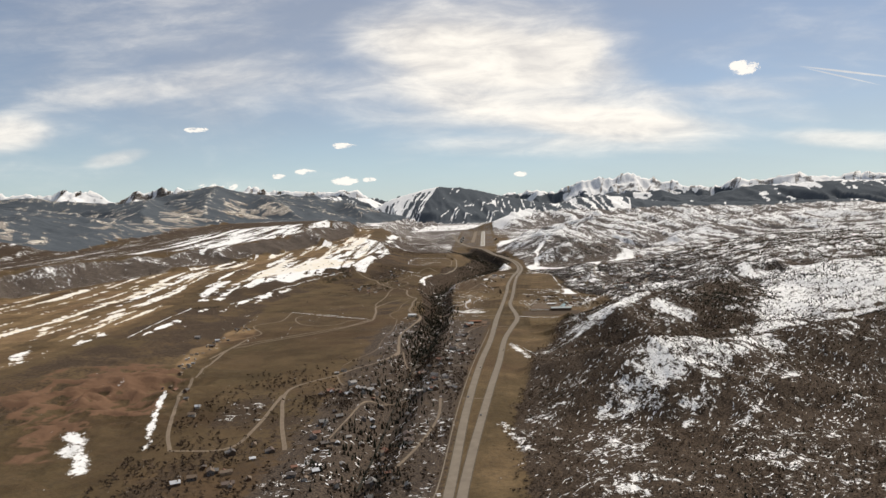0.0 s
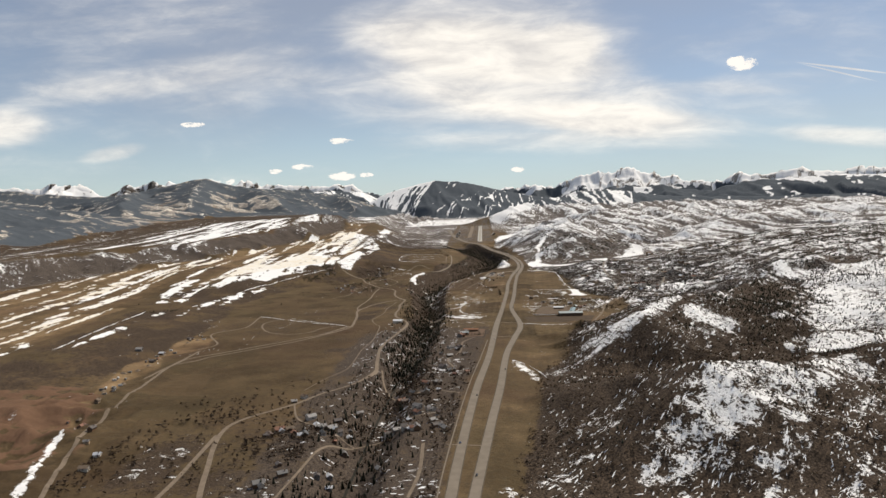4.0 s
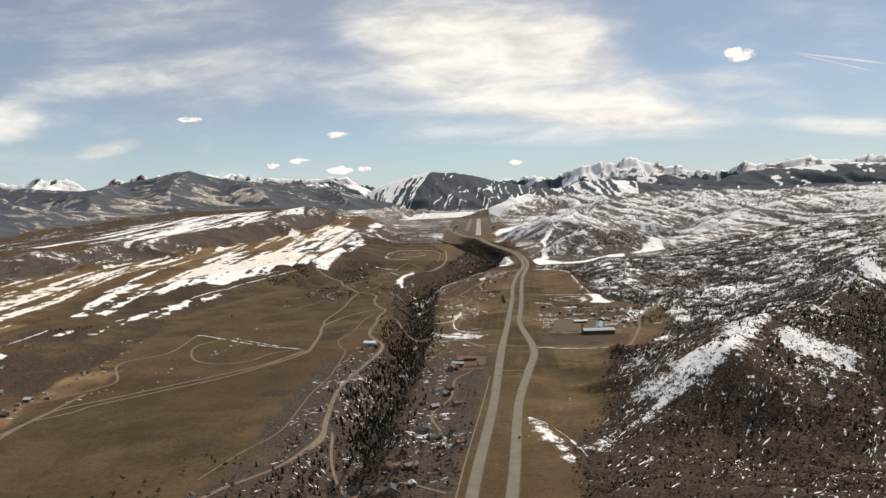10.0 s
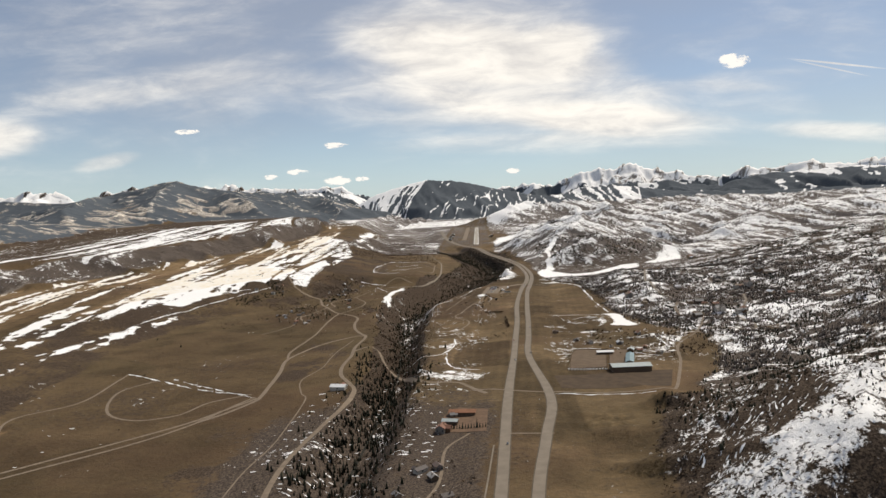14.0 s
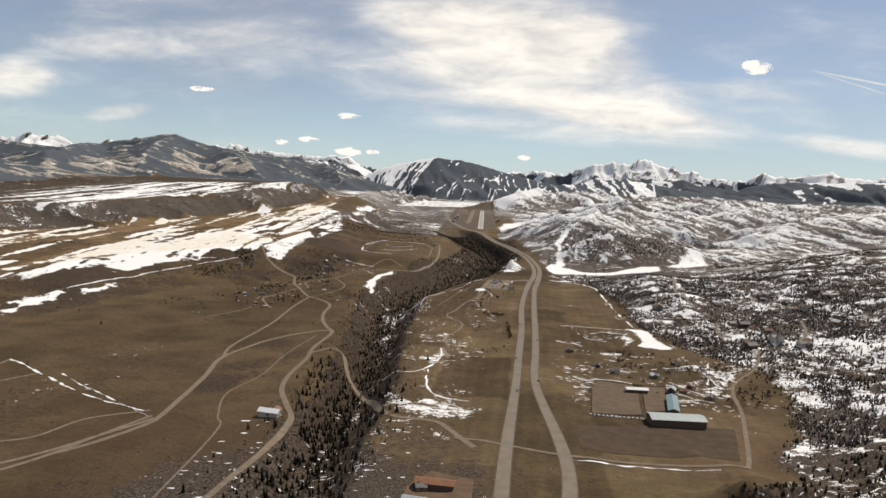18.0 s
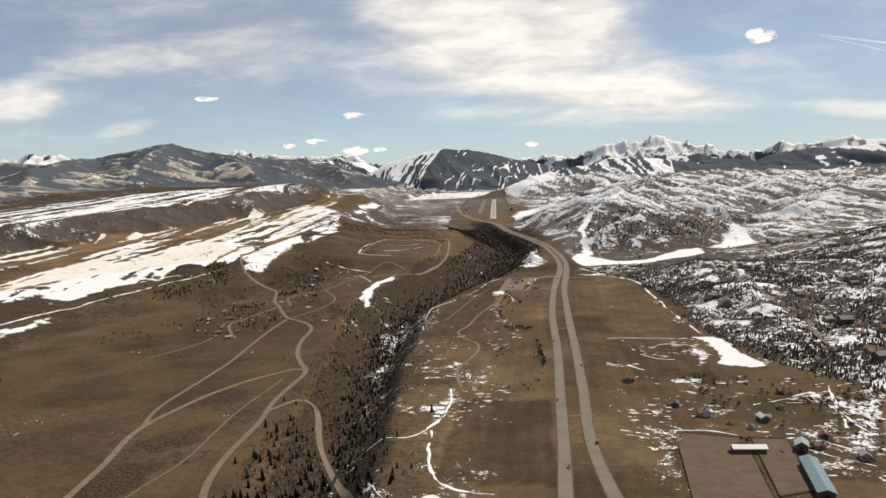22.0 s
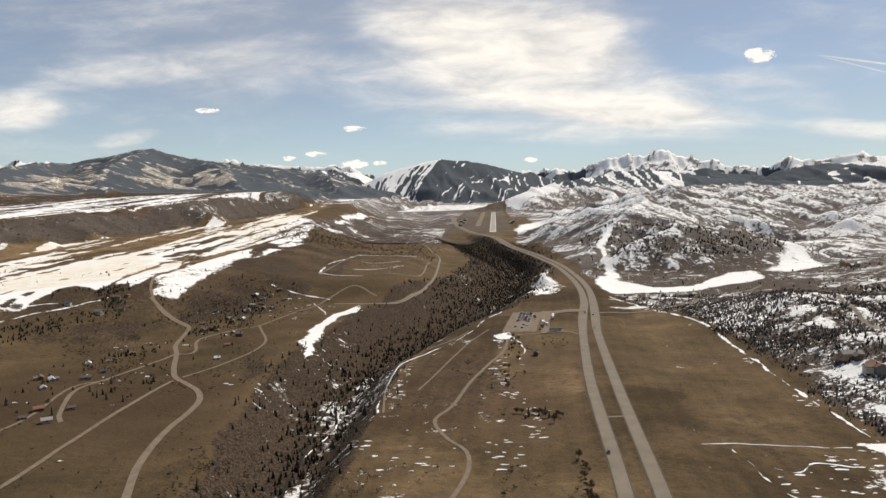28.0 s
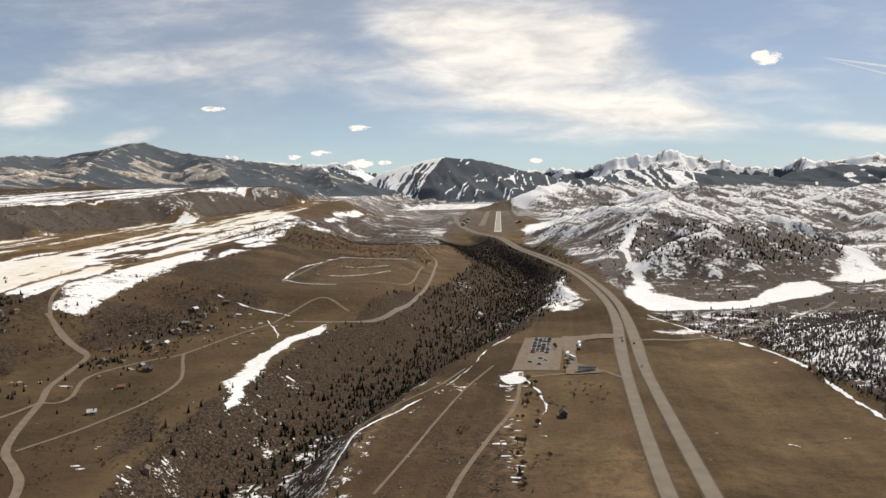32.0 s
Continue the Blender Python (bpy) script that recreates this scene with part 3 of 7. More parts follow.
def ground_material():
    m, t, b = material("ground")
    snow_at, brush_at, tan_at, dirt_at, wood_at = (attribute(t, k) for k in ("snow", "brush", "tan", "dirt", "wood"))
    rock_at, tone_at = attribute(t, "rock"), attribute(t, "tone")
    tc = t.nodes.new("ShaderNodeTexCoord").outputs["Object"]
    n0, n1, n2, n3 = noise_of(t, 1.5, 5, 0.65, tc), noise_of(t, 0.46, 6, 0.66, tc), noise_of(t, 0.055, 6, 0.6, tc), noise_of(t, 0.012, 5, 0.55, tc)
    grass = mix_rgb(t, ramp(t, n2, 0.32, 0.68), (0.083, 0.056, 0.030), (0.134, 0.092, 0.050))
    tan = mix_rgb(t, ramp(t, n2, 0.3, 0.7), (0.136, 0.087, 0.046), (0.216, 0.145, 0.079))
    base = mix_rgb(t, ramp(t, math_node(t, "MULTIPLY_ADD", n2, 0.6, math_node(t, "SUBTRACT", tan_at, 0.3)), 0.3, 0.7), grass, tan)
    base = mix_rgb(t, ramp(t, n1, 0.42, 0.72, 0.0, 0.55), base, (0.055, 0.044, 0.030))
    base = mix_rgb(t, ramp(t, n0, 0.5, 0.75, 0.0, 0.4), base, (0.17, 0.135, 0.09))
    cells = t.nodes.new("ShaderNodeTexVoronoi")
    cells.inputs["Scale"].default_value = 0.021
    warp = mix_rgb(t, 0.06, tc, noise_colour(t, 0.03, tc), "LINEAR_LIGHT")
    t.links.new(warp, cells.inputs["Vector"])
    pick = t.nodes.new("ShaderNodeSeparateColor")
    t.links.new(cells.outputs["Color"], pick.inputs["Color"])
    base = mix_rgb(t, ramp(t, pick.outputs["Red"], 0.3, 0.9, 0.0, 0.22), base, (0.060, 0.050, 0.026))
    base = mix_rgb(t, ramp(t, pick.outputs["Green"], 0.5, 0.95, 0.0, 0.20), base, (0.155, 0.102, 0.060))
    base = mix_rgb(t, ramp(t, n3, 0.50, 0.66, 0.0, 0.5), base, (0.088, 0.054, 0.034))
    base = mix_rgb(t, 1.0, base, ramp(t, tone_at, 0.0, 1.0, 0.52, 1.50), "MULTIPLY")
    soil = mix_rgb(t, n2, (0.098, 0.057, 0.036), (0.200, 0.117, 0.074))
    base = mix_rgb(t, ramp(t, math_node(t, "MULTIPLY_ADD", n2, 0.7, math_node(t, "SUBTRACT", dirt_at, 0.35)), 0.35, 0.6), base, soil)
    rock = mix_rgb(t, ramp(t, n1, 0.35, 0.65), (0.18, 0.158, 0.138), (0.33, 0.300, 0.268))
    base = mix_rgb(t, ramp(t, math_node(t, "MULTIPLY_ADD", n2, 0.6, math_node(t, "SUBTRACT", rock_at, 0.3)), 0.3, 0.6), base, rock)
    brush = mix_rgb(t, ramp(t, n0, 0.4, 0.62), (0.030, 0.022, 0.016), (0.096, 0.068, 0.047))
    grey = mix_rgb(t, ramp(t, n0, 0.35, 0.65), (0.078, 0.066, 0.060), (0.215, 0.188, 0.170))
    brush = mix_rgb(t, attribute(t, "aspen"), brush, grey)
    bf = math_node(t, "ADD", brush_at, math_node(t, "MULTIPLY_ADD", n1, 0.9, -0.45))
    bf = ramp(t, math_node(t, "ADD", bf, math_node(t, "MULTIPLY_ADD", n0, 0.5, -0.25)), 0.36, 0.62)
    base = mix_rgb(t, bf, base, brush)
    # snow lies in patches, thinner among brush
    n4 = noise_of(t, 0.15, 5, 0.6, tc, 0.6)
    sf = math_node(t, "ADD", snow_at, math_node(t, "MULTIPLY_ADD", n1, 1.1, -0.55))
    sf = math_node(t, "ADD", sf, math_node(t, "MULTIPLY_ADD", n4, 1.1, -0.55))
    sf = math_node(t, "ADD", sf, math_node(t, "MULTIPLY_ADD", n2, 0.40, -0.20))
    sf = math_node(t, "ADD", sf, math_node(t, "MULTIPLY_ADD", n0, 0.8, -0.40))
    sf = ramp(t, sf, 0.45, 0.58)
    snow = mix_rgb(t, n3, (0.79, 0.78, 0.77), (0.88, 0.87, 0.85))
    # straw in the thin hayfield snow; its cream also paints warm sunlight
    sun_straw = math_node(t, "MULTIPLY", ramp(t, tan_at, 0.45, 1.0), ramp(t, math_node(t, "ADD", n4, math_node(t, "MULTIPLY", n1, 0.5)), 0.55, 0.95, 0.15, 0.75))
    snow = mix_rgb(t, sun_straw, snow, (0.74, 0.63, 0.44))
    base = mix_rgb(t, sf, base, snow)
    # distant conifer forest, with the air's blue haze put into its colour
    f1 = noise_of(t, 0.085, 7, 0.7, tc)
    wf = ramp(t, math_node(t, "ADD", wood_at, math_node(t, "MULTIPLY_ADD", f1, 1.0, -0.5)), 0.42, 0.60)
    hazy_forest = mix_rgb(t, f1, (0.052, 0.062, 0.073), (0.108, 0.122, 0.136))
    base = mix_rgb(t, wf, base, hazy_forest)
    t.links.new(base, b.inputs["Base Color"])
    b.inputs["Roughness"].default_value = 0.95
    b.inputs["Specular IOR Level"].default_value = 0.05
    t.links.new(bump_of(t, math_node(t, "ADD", n1, math_node(t, "MULTIPLY", n0, 0.35)), 0.6, 1.0), b.inputs["Normal"])
    return m


def relief(z, n):
    """Height over the mean of the ground around, n cells to each side."""
    for axis in (0, 1):
        pad = [(n + 1, n) if k == axis else (0, 0) for k in (0, 1)]
        c = np.cumsum(np.pad(z, pad, "edge"), axis=axis)
        m = c.shape[axis]
        mean = (np.take(c, range(2 * n + 1, m), axis) - np.take(c, range(0, m - 2 * n - 1), axis)) / (2 * n + 1)
        z0, z = (z if axis == 0 else z0), mean
    return z0 - z


PALE_SLOPES = [
    [(-500, 1290), (-757, 1720), (-850, 1919), (-905, 2131), (-940, 2300), (-807, 2054), (-686, 1867), (-640, 1800), (-466, 1430), (-450, 1240)],
    [(-738, 2088), (-808, 2281), (-841, 2432), (-810, 2490), (-729, 2359), (-610, 2290), (-658, 2133), (-691, 2092)],
    [(-761, 2478), (-700, 2438), (-634, 2356), (-584, 2289), (-627, 2294), (-688, 2344)],
    [(-693, 1301), (-718, 1367), (-757, 1485), (-684, 1333)],
    [(-560, 1080), (-644, 1246), (-669, 1323), (-596, 1197), (-510, 980)],
    [(-620, 960), (-795, 1206), (-900, 1220), (-820, 1010), (-700, 900)],
]
HIGH_SNOW = [(-960, 2500), (-880, 2400), (-835, 2318), (-850, 2290), (-900, 2380)]
# the first outline is a cliff face in shade, painted as dark cover
DARK_SLOPES = [
    [(204, 599), (200, 560), (185, 528), (150, 458), (140, 470), (146, 500), (160, 530), (185, 575)],
    [(42, 433), (62, 434), (88, 436), (120, 447), (141, 444), (100, 380), (73, 328), (56, 329), (39, 349), (30, 370)],
]
BRUSHY = [
    [(-171, 897), (-178, 917), (-166, 931), (-145, 916), (-139, 884), (-150, 867)],
    [(-142, 963), (-141, 1013), (-116, 1025), (-119, 975)],
    [(-92, 870), (-90, 884), (-75, 865), (-71, 847), (-77, 838)],
]
SETTLED = [
    [(-159, 958), (-139, 962), (-126, 992), (-122, 1014), (-105, 928), (-149, 932)],
    [(-138, 845), (-136, 868), (-130, 884), (-122, 866), (-120, 838)],
    [(-168, 966), (-148, 966), (-146, 950), (-158, 950)],
]
WORKED = [
    [(-158, 358), (-170, 399), (-175, 443), (-172, 476), (-185, 505), (-192, 478), (-180, 416), (-173, 370)],
    [(-182, 501), (-193, 546), (-190, 578), (-174, 566), (-166, 525)],
]


def parcels(x, y, wide, long, seed):
    """A value from 0 to 1 for each plot of a patchwork of strips."""
    col = np.floor(x / wide).astype(np.int64)
    row = np.floor(y / long + lattice(col, col * 0 + 5, seed)).astype(np.int64)
    return lattice(col, row, seed + 1)


def cover(x, y, z):
    """How far snow, brush, pale grass, bare earth and forest cover the ground, from 0 to 1."""
    zy = np.gradient(z, axis=0) / np.maximum(np.gradient(y, axis=0), 0.1)
    zx = np.gradient(z, axis=1) / np.maximum(np.gradient(x, axis=1), 0.1)
    soft_z = z - relief(z, 2)
    sy = np.gradient(soft_z, axis=0) / np.maximum(np.gradient(y, axis=0), 0.1)
    sx = np.gradient(soft_z, axis=1) / np.maximum(np.gradient(x, axis=1), 0.1)
    big, mid, small = fbm(x, y, 260, 5, 21), fbm(x, y, 60, 5, 41), fbm(x, y, 22, 4, 61)
    tiny = fbm(x, y, 9, 3, 81)
    crest = np.clip(relief(z, 8) / 2.2, -1, 1)
    fine = np.clip(relief(z, 3) / 0.5, -1, 1)
    lines = fbm(x + 0.10 * y + 6 * mid, y * 0.06, 16, 3, 73, 0.5, True)
    streak = fbm(x + 0.06 * y + 3 * mid, y * 0.05, 7.5, 4, 71)
    edge, upper = along(MESA_EDGE, y), along(UPPER_EDGE, y)
    east = x - along(FIELD_EAST_LINE, y) + 5 * small
    snow = 0.06 + 0.16 * mid
    brush = 0.20 + 0.44 * mid
    tan = 0.3 + 0.3 * big
    wood = np.zeros(x.shape)
    # bench and bluff west of the river
    bluff = step(-8, 10, edge + 78 - x) * step(12, -6, edge - x) * step(1500, 1200, y)
    brush = np.maximum(brush, bluff * (0.56 + 0.30 * small + 0.2 * mid))
    bench = step(-70, -90, x) * step(-5, 12, x - edge - 84) * step(1000, 900, y)
    # paler grass on the farther bench paints haze into the ground colour
    tan = tan * (1 - (0.75 - 0.45 * step(790, 850, y)) * bench)
    ledge = step(-98, -90, x + 0.02 * (y - 600)) * step(-56, -66, x) * step(400, 450, y) * step(745, 715, y)
    brush = np.maximum(brush, ledge * (0.30 + 0.60 * small + 0.3 * mid))
    # mesas: fields with strips of snow, brush on the upper bluff
    mesa = step(0, 16, edge - x) * step(0, 20, x - upper - 40) * step(2400, 1800, y)
    strip = parcels(x + 0.06 * y + 5 * mid, y, 13, 150, 31)
    drift = 0.9 * streak + 0.45 * (strip - 0.5) + 0.25 * mid - 0.30 * step(0.62, 0.85, lines)
    snow = np.maximum(snow, mesa * (0.06 + 0.86 * step(0.06, 0.24, drift - 0.14 + 0.10 * step(840, 960, y) + 0.14 * tiny)))
    tan = np.maximum(tan, mesa * (0.45 + 0.7 * strip))
    dark = step(5, 25, upper + 60 - x) * step(10, -10, upper - 8 - x)
    brush = np.maximum(brush, dark * (0.90 + 0.25 * small))
    snow = np.where(dark > 0.5, 0.20 + 0.22 * small + 0.45 * np.clip(fbm(x, y, 130, 3, 19), -0.2, 0.3) + 0.1 * crest, snow)
    top = step(5, 25, upper - x) * step(1900, 1500, y)
    brush = np.maximum(brush, top * (0.62 + 0.35 * mid))
    tan = tan * (1 - 0.8 * top)
    snow = np.maximum(snow, top * (0.26 + 0.34 * streak))
    rise = step(-22, 8, x - edge) * step(-45, -62, x) * step(1080, 1200, y) * step(2100, 1850, y)
    brush = np.maximum(brush, rise * (0.38 + 0.4 * mid))
    # woods on the hills east of the road
    right = step(0, 8, east) * step(1300, 1150, y)
    near = right * step(590, 540, y - 0.25 * x)
    ribs = fbm(0.8 * x - 0.6 * y, 0.14 * (0.6 * x + 0.8 * y), 5.5, 3, 75, 0.6, True)
    glade = step(0.24, 0.38, fbm(x, y, 11, 4, 173) + 0.2 * mid) * step(500, 620, y + 0.25 * x)
    snow = snow * (1 - right) + right * (0.345 + 0.05 * step(520, 640, y + 0.25 * x) + 0.13 * mid + 0.13 * small + 0.20 * tiny - 0.15 * near + 0.22 * near * ribs + (1 - near) * (0.10 * crest + 0.05 * fine + 0.10 * np.clip(zy, -0.6, 0.6)) + 0.13 * glade)
    brush = np.maximum(brush, right * (0.80 + 0.2 * small - 0.2 * glade))
    # dark brush over less snow; on the first slope it paints cliff shade
    shade = np.zeros(x.shape)
    for pts in DARK_SLOPES:
        shade = np.maximum(shade, inside(pts, x + 4 * small, y + 4 * tiny, 7))
    snow = snow - shade * (0.26 - 0.26 * ribs)
    brush = np.maximum(brush, shade * 0.95)
    grove = inside(GROVE, x + 2 * small, y + 2 * tiny, 4)
    snow = snow * (1 - grove) + grove * (0.56 + 0.15 * small + 0.2 * tiny)
    flat = step(0, 6, east) * step(70, 40, np.abs(x - 130)) * step(1015, 1035, y) * step(1130, 1090, y)
    snow = snow * (1 - flat) + flat * (0.25 + 0.4 * mid)
    veins = fbm(0.62 * x + 0.78 * y + 8 * mid, 0.16 * (0.78 * x - 0.62 * y) + 5 * small, 12, 3, 189, 0.6, True)
    hill = step(0, 12, east) * step(1130, 1200, y) * step(2700, 2200, y)
    # crest, aspect and vein terms also paint lit crests and shaded slopes
    snow = snow * (1 - hill) + hill * (0.395 - 0.09 * step(130, 95, x) * step(1650, 1500, y) + 0.05 * mid + 0.05 * small + 0.08 * tiny + 0.07 * crest + 0.06 * fine + 0.36 * np.clip(sx, -0.4, 0.3) + 0.08 * np.clip(sy, -0.4, 0.4) + 0.48 * (veins - 0.2) - 0.07 * step(1330, 1240, y) * step(280, 230, x))
    brush = np.maximum(brush, hill * (0.72 + 0.3 * small))
    # farms between the road and the hill, settled flats beside the river
    farm = step(30, 40, x) * step(-4, -14, east) * step(600, 640, y) * step(720, 690, y)
    snow = np.maximum(snow, farm * (0.26 + 0.35 * small))
    tan = np.maximum(tan, step(8, 20, x) * step(6, -6, east) * step(1060, 1000, y) * (0.34 + 0.3 * mid))
    flats = step(-45, -36, x) * step(2, -10, x - np.interp(y, [0, 600, 800, 1000], [-14, 6, 10, 20])) * step(960, 880, y)
    snow = np.maximum(snow, flats * (0.20 + 0.30 * small))
    brush = np.maximum(brush, flats * (0.36 + 0.35 * mid + 0.3 * step(560, 440, y)))
    tan = np.maximum(tan, flats * step(600, 700, y) * (0.5 + 0.3 * mid))
    river_side = step(-84, -70, x) * step(2, -8, x - near_x(HIGHWAY_WEST, y)) * step(180, 220, y) * step(640, 540, y)
    brush = np.maximum(brush, river_side * (0.72 + 0.4 * small + 0.2 * mid))
    snow = np.maximum(snow, river_side * (0.16 + 0.40 * small + 0.2 * tiny))
    low = step(-130, -110, x) * step(-38, -50, x) * step(430, 380, y - 0.5 * (x + 60))
    brush = np.maximum(brush, low * (0.50 + 0.35 * small))
    snow = np.maximum(snow, low * (0.13 + 0.35 * small))
    # gorge
    d, bed = near_line(RIVER, x, y)
    w = along([(0, 16), (600, 14), (750, 17), (860, 26), (970, 38), (1050, 42), (1200, 38), (1700, 44), (2500, 60)], y)
    gorge = 1 - step(0.75, 1.05, (d + 4 * small) / w)
    brush = np.maximum(brush, gorge * 1.0)
    snow = np.where(gorge > 0.5, 0.02 + 0.42 * small + 0.10 * (x > near_x(RIVER, y)) + 0.07 * step(940, 1000, y) * step(1180, 1100, y) * (x < near_x(RIVER, y)), snow)
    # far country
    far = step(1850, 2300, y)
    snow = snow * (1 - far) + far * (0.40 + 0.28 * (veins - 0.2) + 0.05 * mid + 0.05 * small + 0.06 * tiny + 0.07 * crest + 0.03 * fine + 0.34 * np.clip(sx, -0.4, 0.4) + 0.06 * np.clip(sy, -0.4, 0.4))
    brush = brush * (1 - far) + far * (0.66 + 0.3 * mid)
    tan = tan * (1 - 0.8 * far)
    # high ranges: forest up to a ragged tree line, snow and bare rock over it
    alpine = step(3380, 3560, y)
    d, _, run = near_ridge(RIDGES[14][0], x, y)
    gully = fbm(run + 0.4 * d + 14 * mid, 0.22 * d, 62, 4, 181, 0.55, True)
    line_z = np.where(x > 0, 196, 216) + 24 * mid + 12 * small + 14 * crest
    bare = step(-4, 4, z - line_z)
    glade = step(0.30, 0.36, fbm(x, y, 110, 4, 99) - 0.0012 * np.abs(z - 170))
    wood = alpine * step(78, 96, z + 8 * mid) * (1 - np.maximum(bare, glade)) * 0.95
    snow = snow * (1 - alpine) + alpine * (0.95 - 0.60 * bare * step(0.40, 0.55, gully + 0.35 * small + 0.25 * (np.hypot(zx, zy) - 0.7)) + 0.1 * small)
    brush = np.where(alpine > 0.5, 0.0, brush)
    # mountain straight ahead: snow gullies down its west flank, dark forest on the rest
    ahead = step(3150, 3350, y) * step(4400, 4000, y) * step(1000, 620, np.abs(x + 60))
    d, _, run = near_ridge(RIDGES[12][0], x, y)
    gully = fbm(run + 0.45 * d + 8 * mid, 0.08 * d, 21, 3, 95, 0.6, True)
    west = step(-150, -290, x + 0.3 * d)
    clear = step(-0.10, 0.12, gully + 0.30 * mid - 0.62 + 0.36 * west)
    clear = np.maximum(clear, west * step(46, 30, d + 40 * small + 24 * mid - 16 * gully))
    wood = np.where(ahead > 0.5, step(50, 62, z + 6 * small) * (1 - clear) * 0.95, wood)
    snow = np.where(ahead > 0.5, 0.40 + 0.55 * clear, snow)
    # mountain over the mesas: forest, with pale crags and open grass domes
    left = step(0, 60, -x - along([(1150, 590), (1900, 640), (2300, 420), (3200, 380)], y)) * step(950, 1100, y) * step(3300, 3000, y) * step(62, 74, z)
    wx, wy = x + 16 * mid + 9 * small, y + 30 * fbm(x, y, 60, 5, 43) + 9 * tiny
    pale = np.zeros(x.shape)
    for pts in PALE_SLOPES:
        pale = np.maximum(pale, inside(pts, wx, wy, 10))
    pale = np.maximum(pale, 0.9 * step(0.40, 0.46, fbm(x, 0.45 * y, 60, 4, 183) + 0.15 * fine) * step(150, 130, z))
    stand_ = step(0.06, 0.16, -0.35 * fine - 0.2 * crest + 0.55 * small + 0.3 * mid) * 0.75
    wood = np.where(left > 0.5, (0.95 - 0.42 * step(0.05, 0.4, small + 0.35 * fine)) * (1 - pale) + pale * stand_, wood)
    snow = np.where(left > 0.5, 0.32 + 0.06 * crest + 0.06 * fine + 0.08 * small + 0.08 * tiny + 0.5 * inside(HIGH_SNOW, wx, wy, 12), snow)
    brush = np.where(left > 0.5, 0.30 - 0.15 * crest + 0.3 * small, brush)
    tan = np.where(left > 0.5, 0.9, tan)
    foot = step(20, 60, upper - x) * step(900, 1100, y) * (1 - left)
    brush, tan = np.maximum(brush, foot * 0.6), tan * (1 - 0.8 * foot)
    vale = step(1900, 2100, y) * step(3300, 3150, y) * step(-40, -90, x) * (1 - left)
    plots = parcels(0.9 * x + 0.3 * y, y, 40, 90, 37)
    level = step(0.16, 0.08, np.hypot(zx, zy))
    snow = snow * (1 - vale) + vale * (0.34 + 0.14 * small + 0.10 * tiny + 0.10 * fine + 0.5 * level * step(0.62, 0.70, plots + 0.3 * mid))
    brush = np.maximum(brush, vale * (0.8 - 0.5 * level))
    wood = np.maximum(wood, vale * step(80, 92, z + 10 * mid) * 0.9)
    # ski slopes: white runs between dark strips of trees
    massif = step(2350, 2500, y) * step(3450, 3300, y) * step(60, 140, x)
    d, _, run = near_ridge(RIDGES[13][0], x, y)
    runs = fbm(run + 0.6 * d + 12 * mid, 0.10 * d, 34, 3, 97, 0.55, True)
    open_ = step(0.30, 0.36, runs + 0.3 * mid - 0.5 * step(260, 190, x) - 0.4 * step(530, 600, x) + 0.12 * step(118, 140, z))
    upper_ = step(104, 114, z + 12 * mid + 5 * small)
    snow = snow * (1 - massif) + massif * ((1 - upper_) * (0.42 + 0.28 * (veins - 0.2) + 0.08 * mid + 0.10 * crest + 0.10 * fine + 0.08 * small) + upper_ * (0.35 + 0.6 * open_))
    brush = np.maximum(brush, massif * 0.85)
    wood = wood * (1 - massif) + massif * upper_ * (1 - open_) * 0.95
    plain_ = step(-230, -190, x) * step(-46, -60, x) * step(1330, 1420, y) * step(2700, 2500, y) * (1 - step(-8, 8, edge - x))
    snow = snow * (1 - plain_) + plain_ * (0.30 + 0.22 * small + 0.16 * tiny + 0.28 * mid)
    brush = np.maximum(brush, plain_ * 0.75)
    airport = step(-70, -56, x) * step(44, 30, x) * step(1560, 1640, y) * step(2560, 2460, y)
    snow, brush, wood = snow * (1 - airport), np.maximum(brush * (1 - airport), airport * (0.52 + 0.3 * small)), wood * (1 - airport)
    dirt = inside(DIRT, x, y, 30) * (0.42 + 1.5 * mid + 1.2 * small + 0.5 * fine)
    wx, wy = x + 3.0 * small + 1.6 * tiny, y + 3.0 * fbm(x, y, 22, 4, 63) + 1.6 * fbm(x, y, 9, 3, 83)
    for name, whole, pts in SNOWFIELDS:
        soft = 2.0 if whole > 0.8 else 4.0
        f = inside(pts, wx, wy, soft if pts[0][1] < 1500 else 12)
        if name.split("_")[0] in ("mesa", "upper", "low", "nose"):
            lie = 0.10 + 0.85 * step(-0.16, 0.14, 0.95 * (whole - 0.60) + 0.80 * streak + 0.25 * (strip - 0.5) + 0.35 * tiny - 0.50 * step(0.58, 0.80, lines))
        else:
            lie = whole + 0.10 * small + 0.1 * streak
        snow = snow * (1 - f) + f * lie
        wood = wood * (1 - f)
    rock = left * (0.75 + 0.5 * mid) + 0.9 * dark * step(0.0, 0.25, fbm(x, y, 130, 3, 19)) + alpine * 0.8
    # fields in plots of their own tone, pale worked ground
    plots = parcels(x - 0.9 * near_x(HIGHWAY_WEST, y) + 3 * mid, y + 0.25 * x, 27, 62, 33)
    rows = np.sin((x - 0.9 * near_x(HIGHWAY_WEST, y)) * 1.3 + 2 * mid)
    valley = step(-40, -30, x) * step(4, -4, east) * step(480, 540, y) * step(1080, 1030, y)
    tone = 0.5 + 0.10 * big + 0.10 * mid + valley * (0.55 * (plots - 0.5) + 0.05 * rows) + mesa * 0.5 * (strip - 0.4) - bench * (0.10 + 0.1 * small)
    for pts in WORKED:
        f = inside(pts, x + 3 * small, y + 3 * tiny, 3)
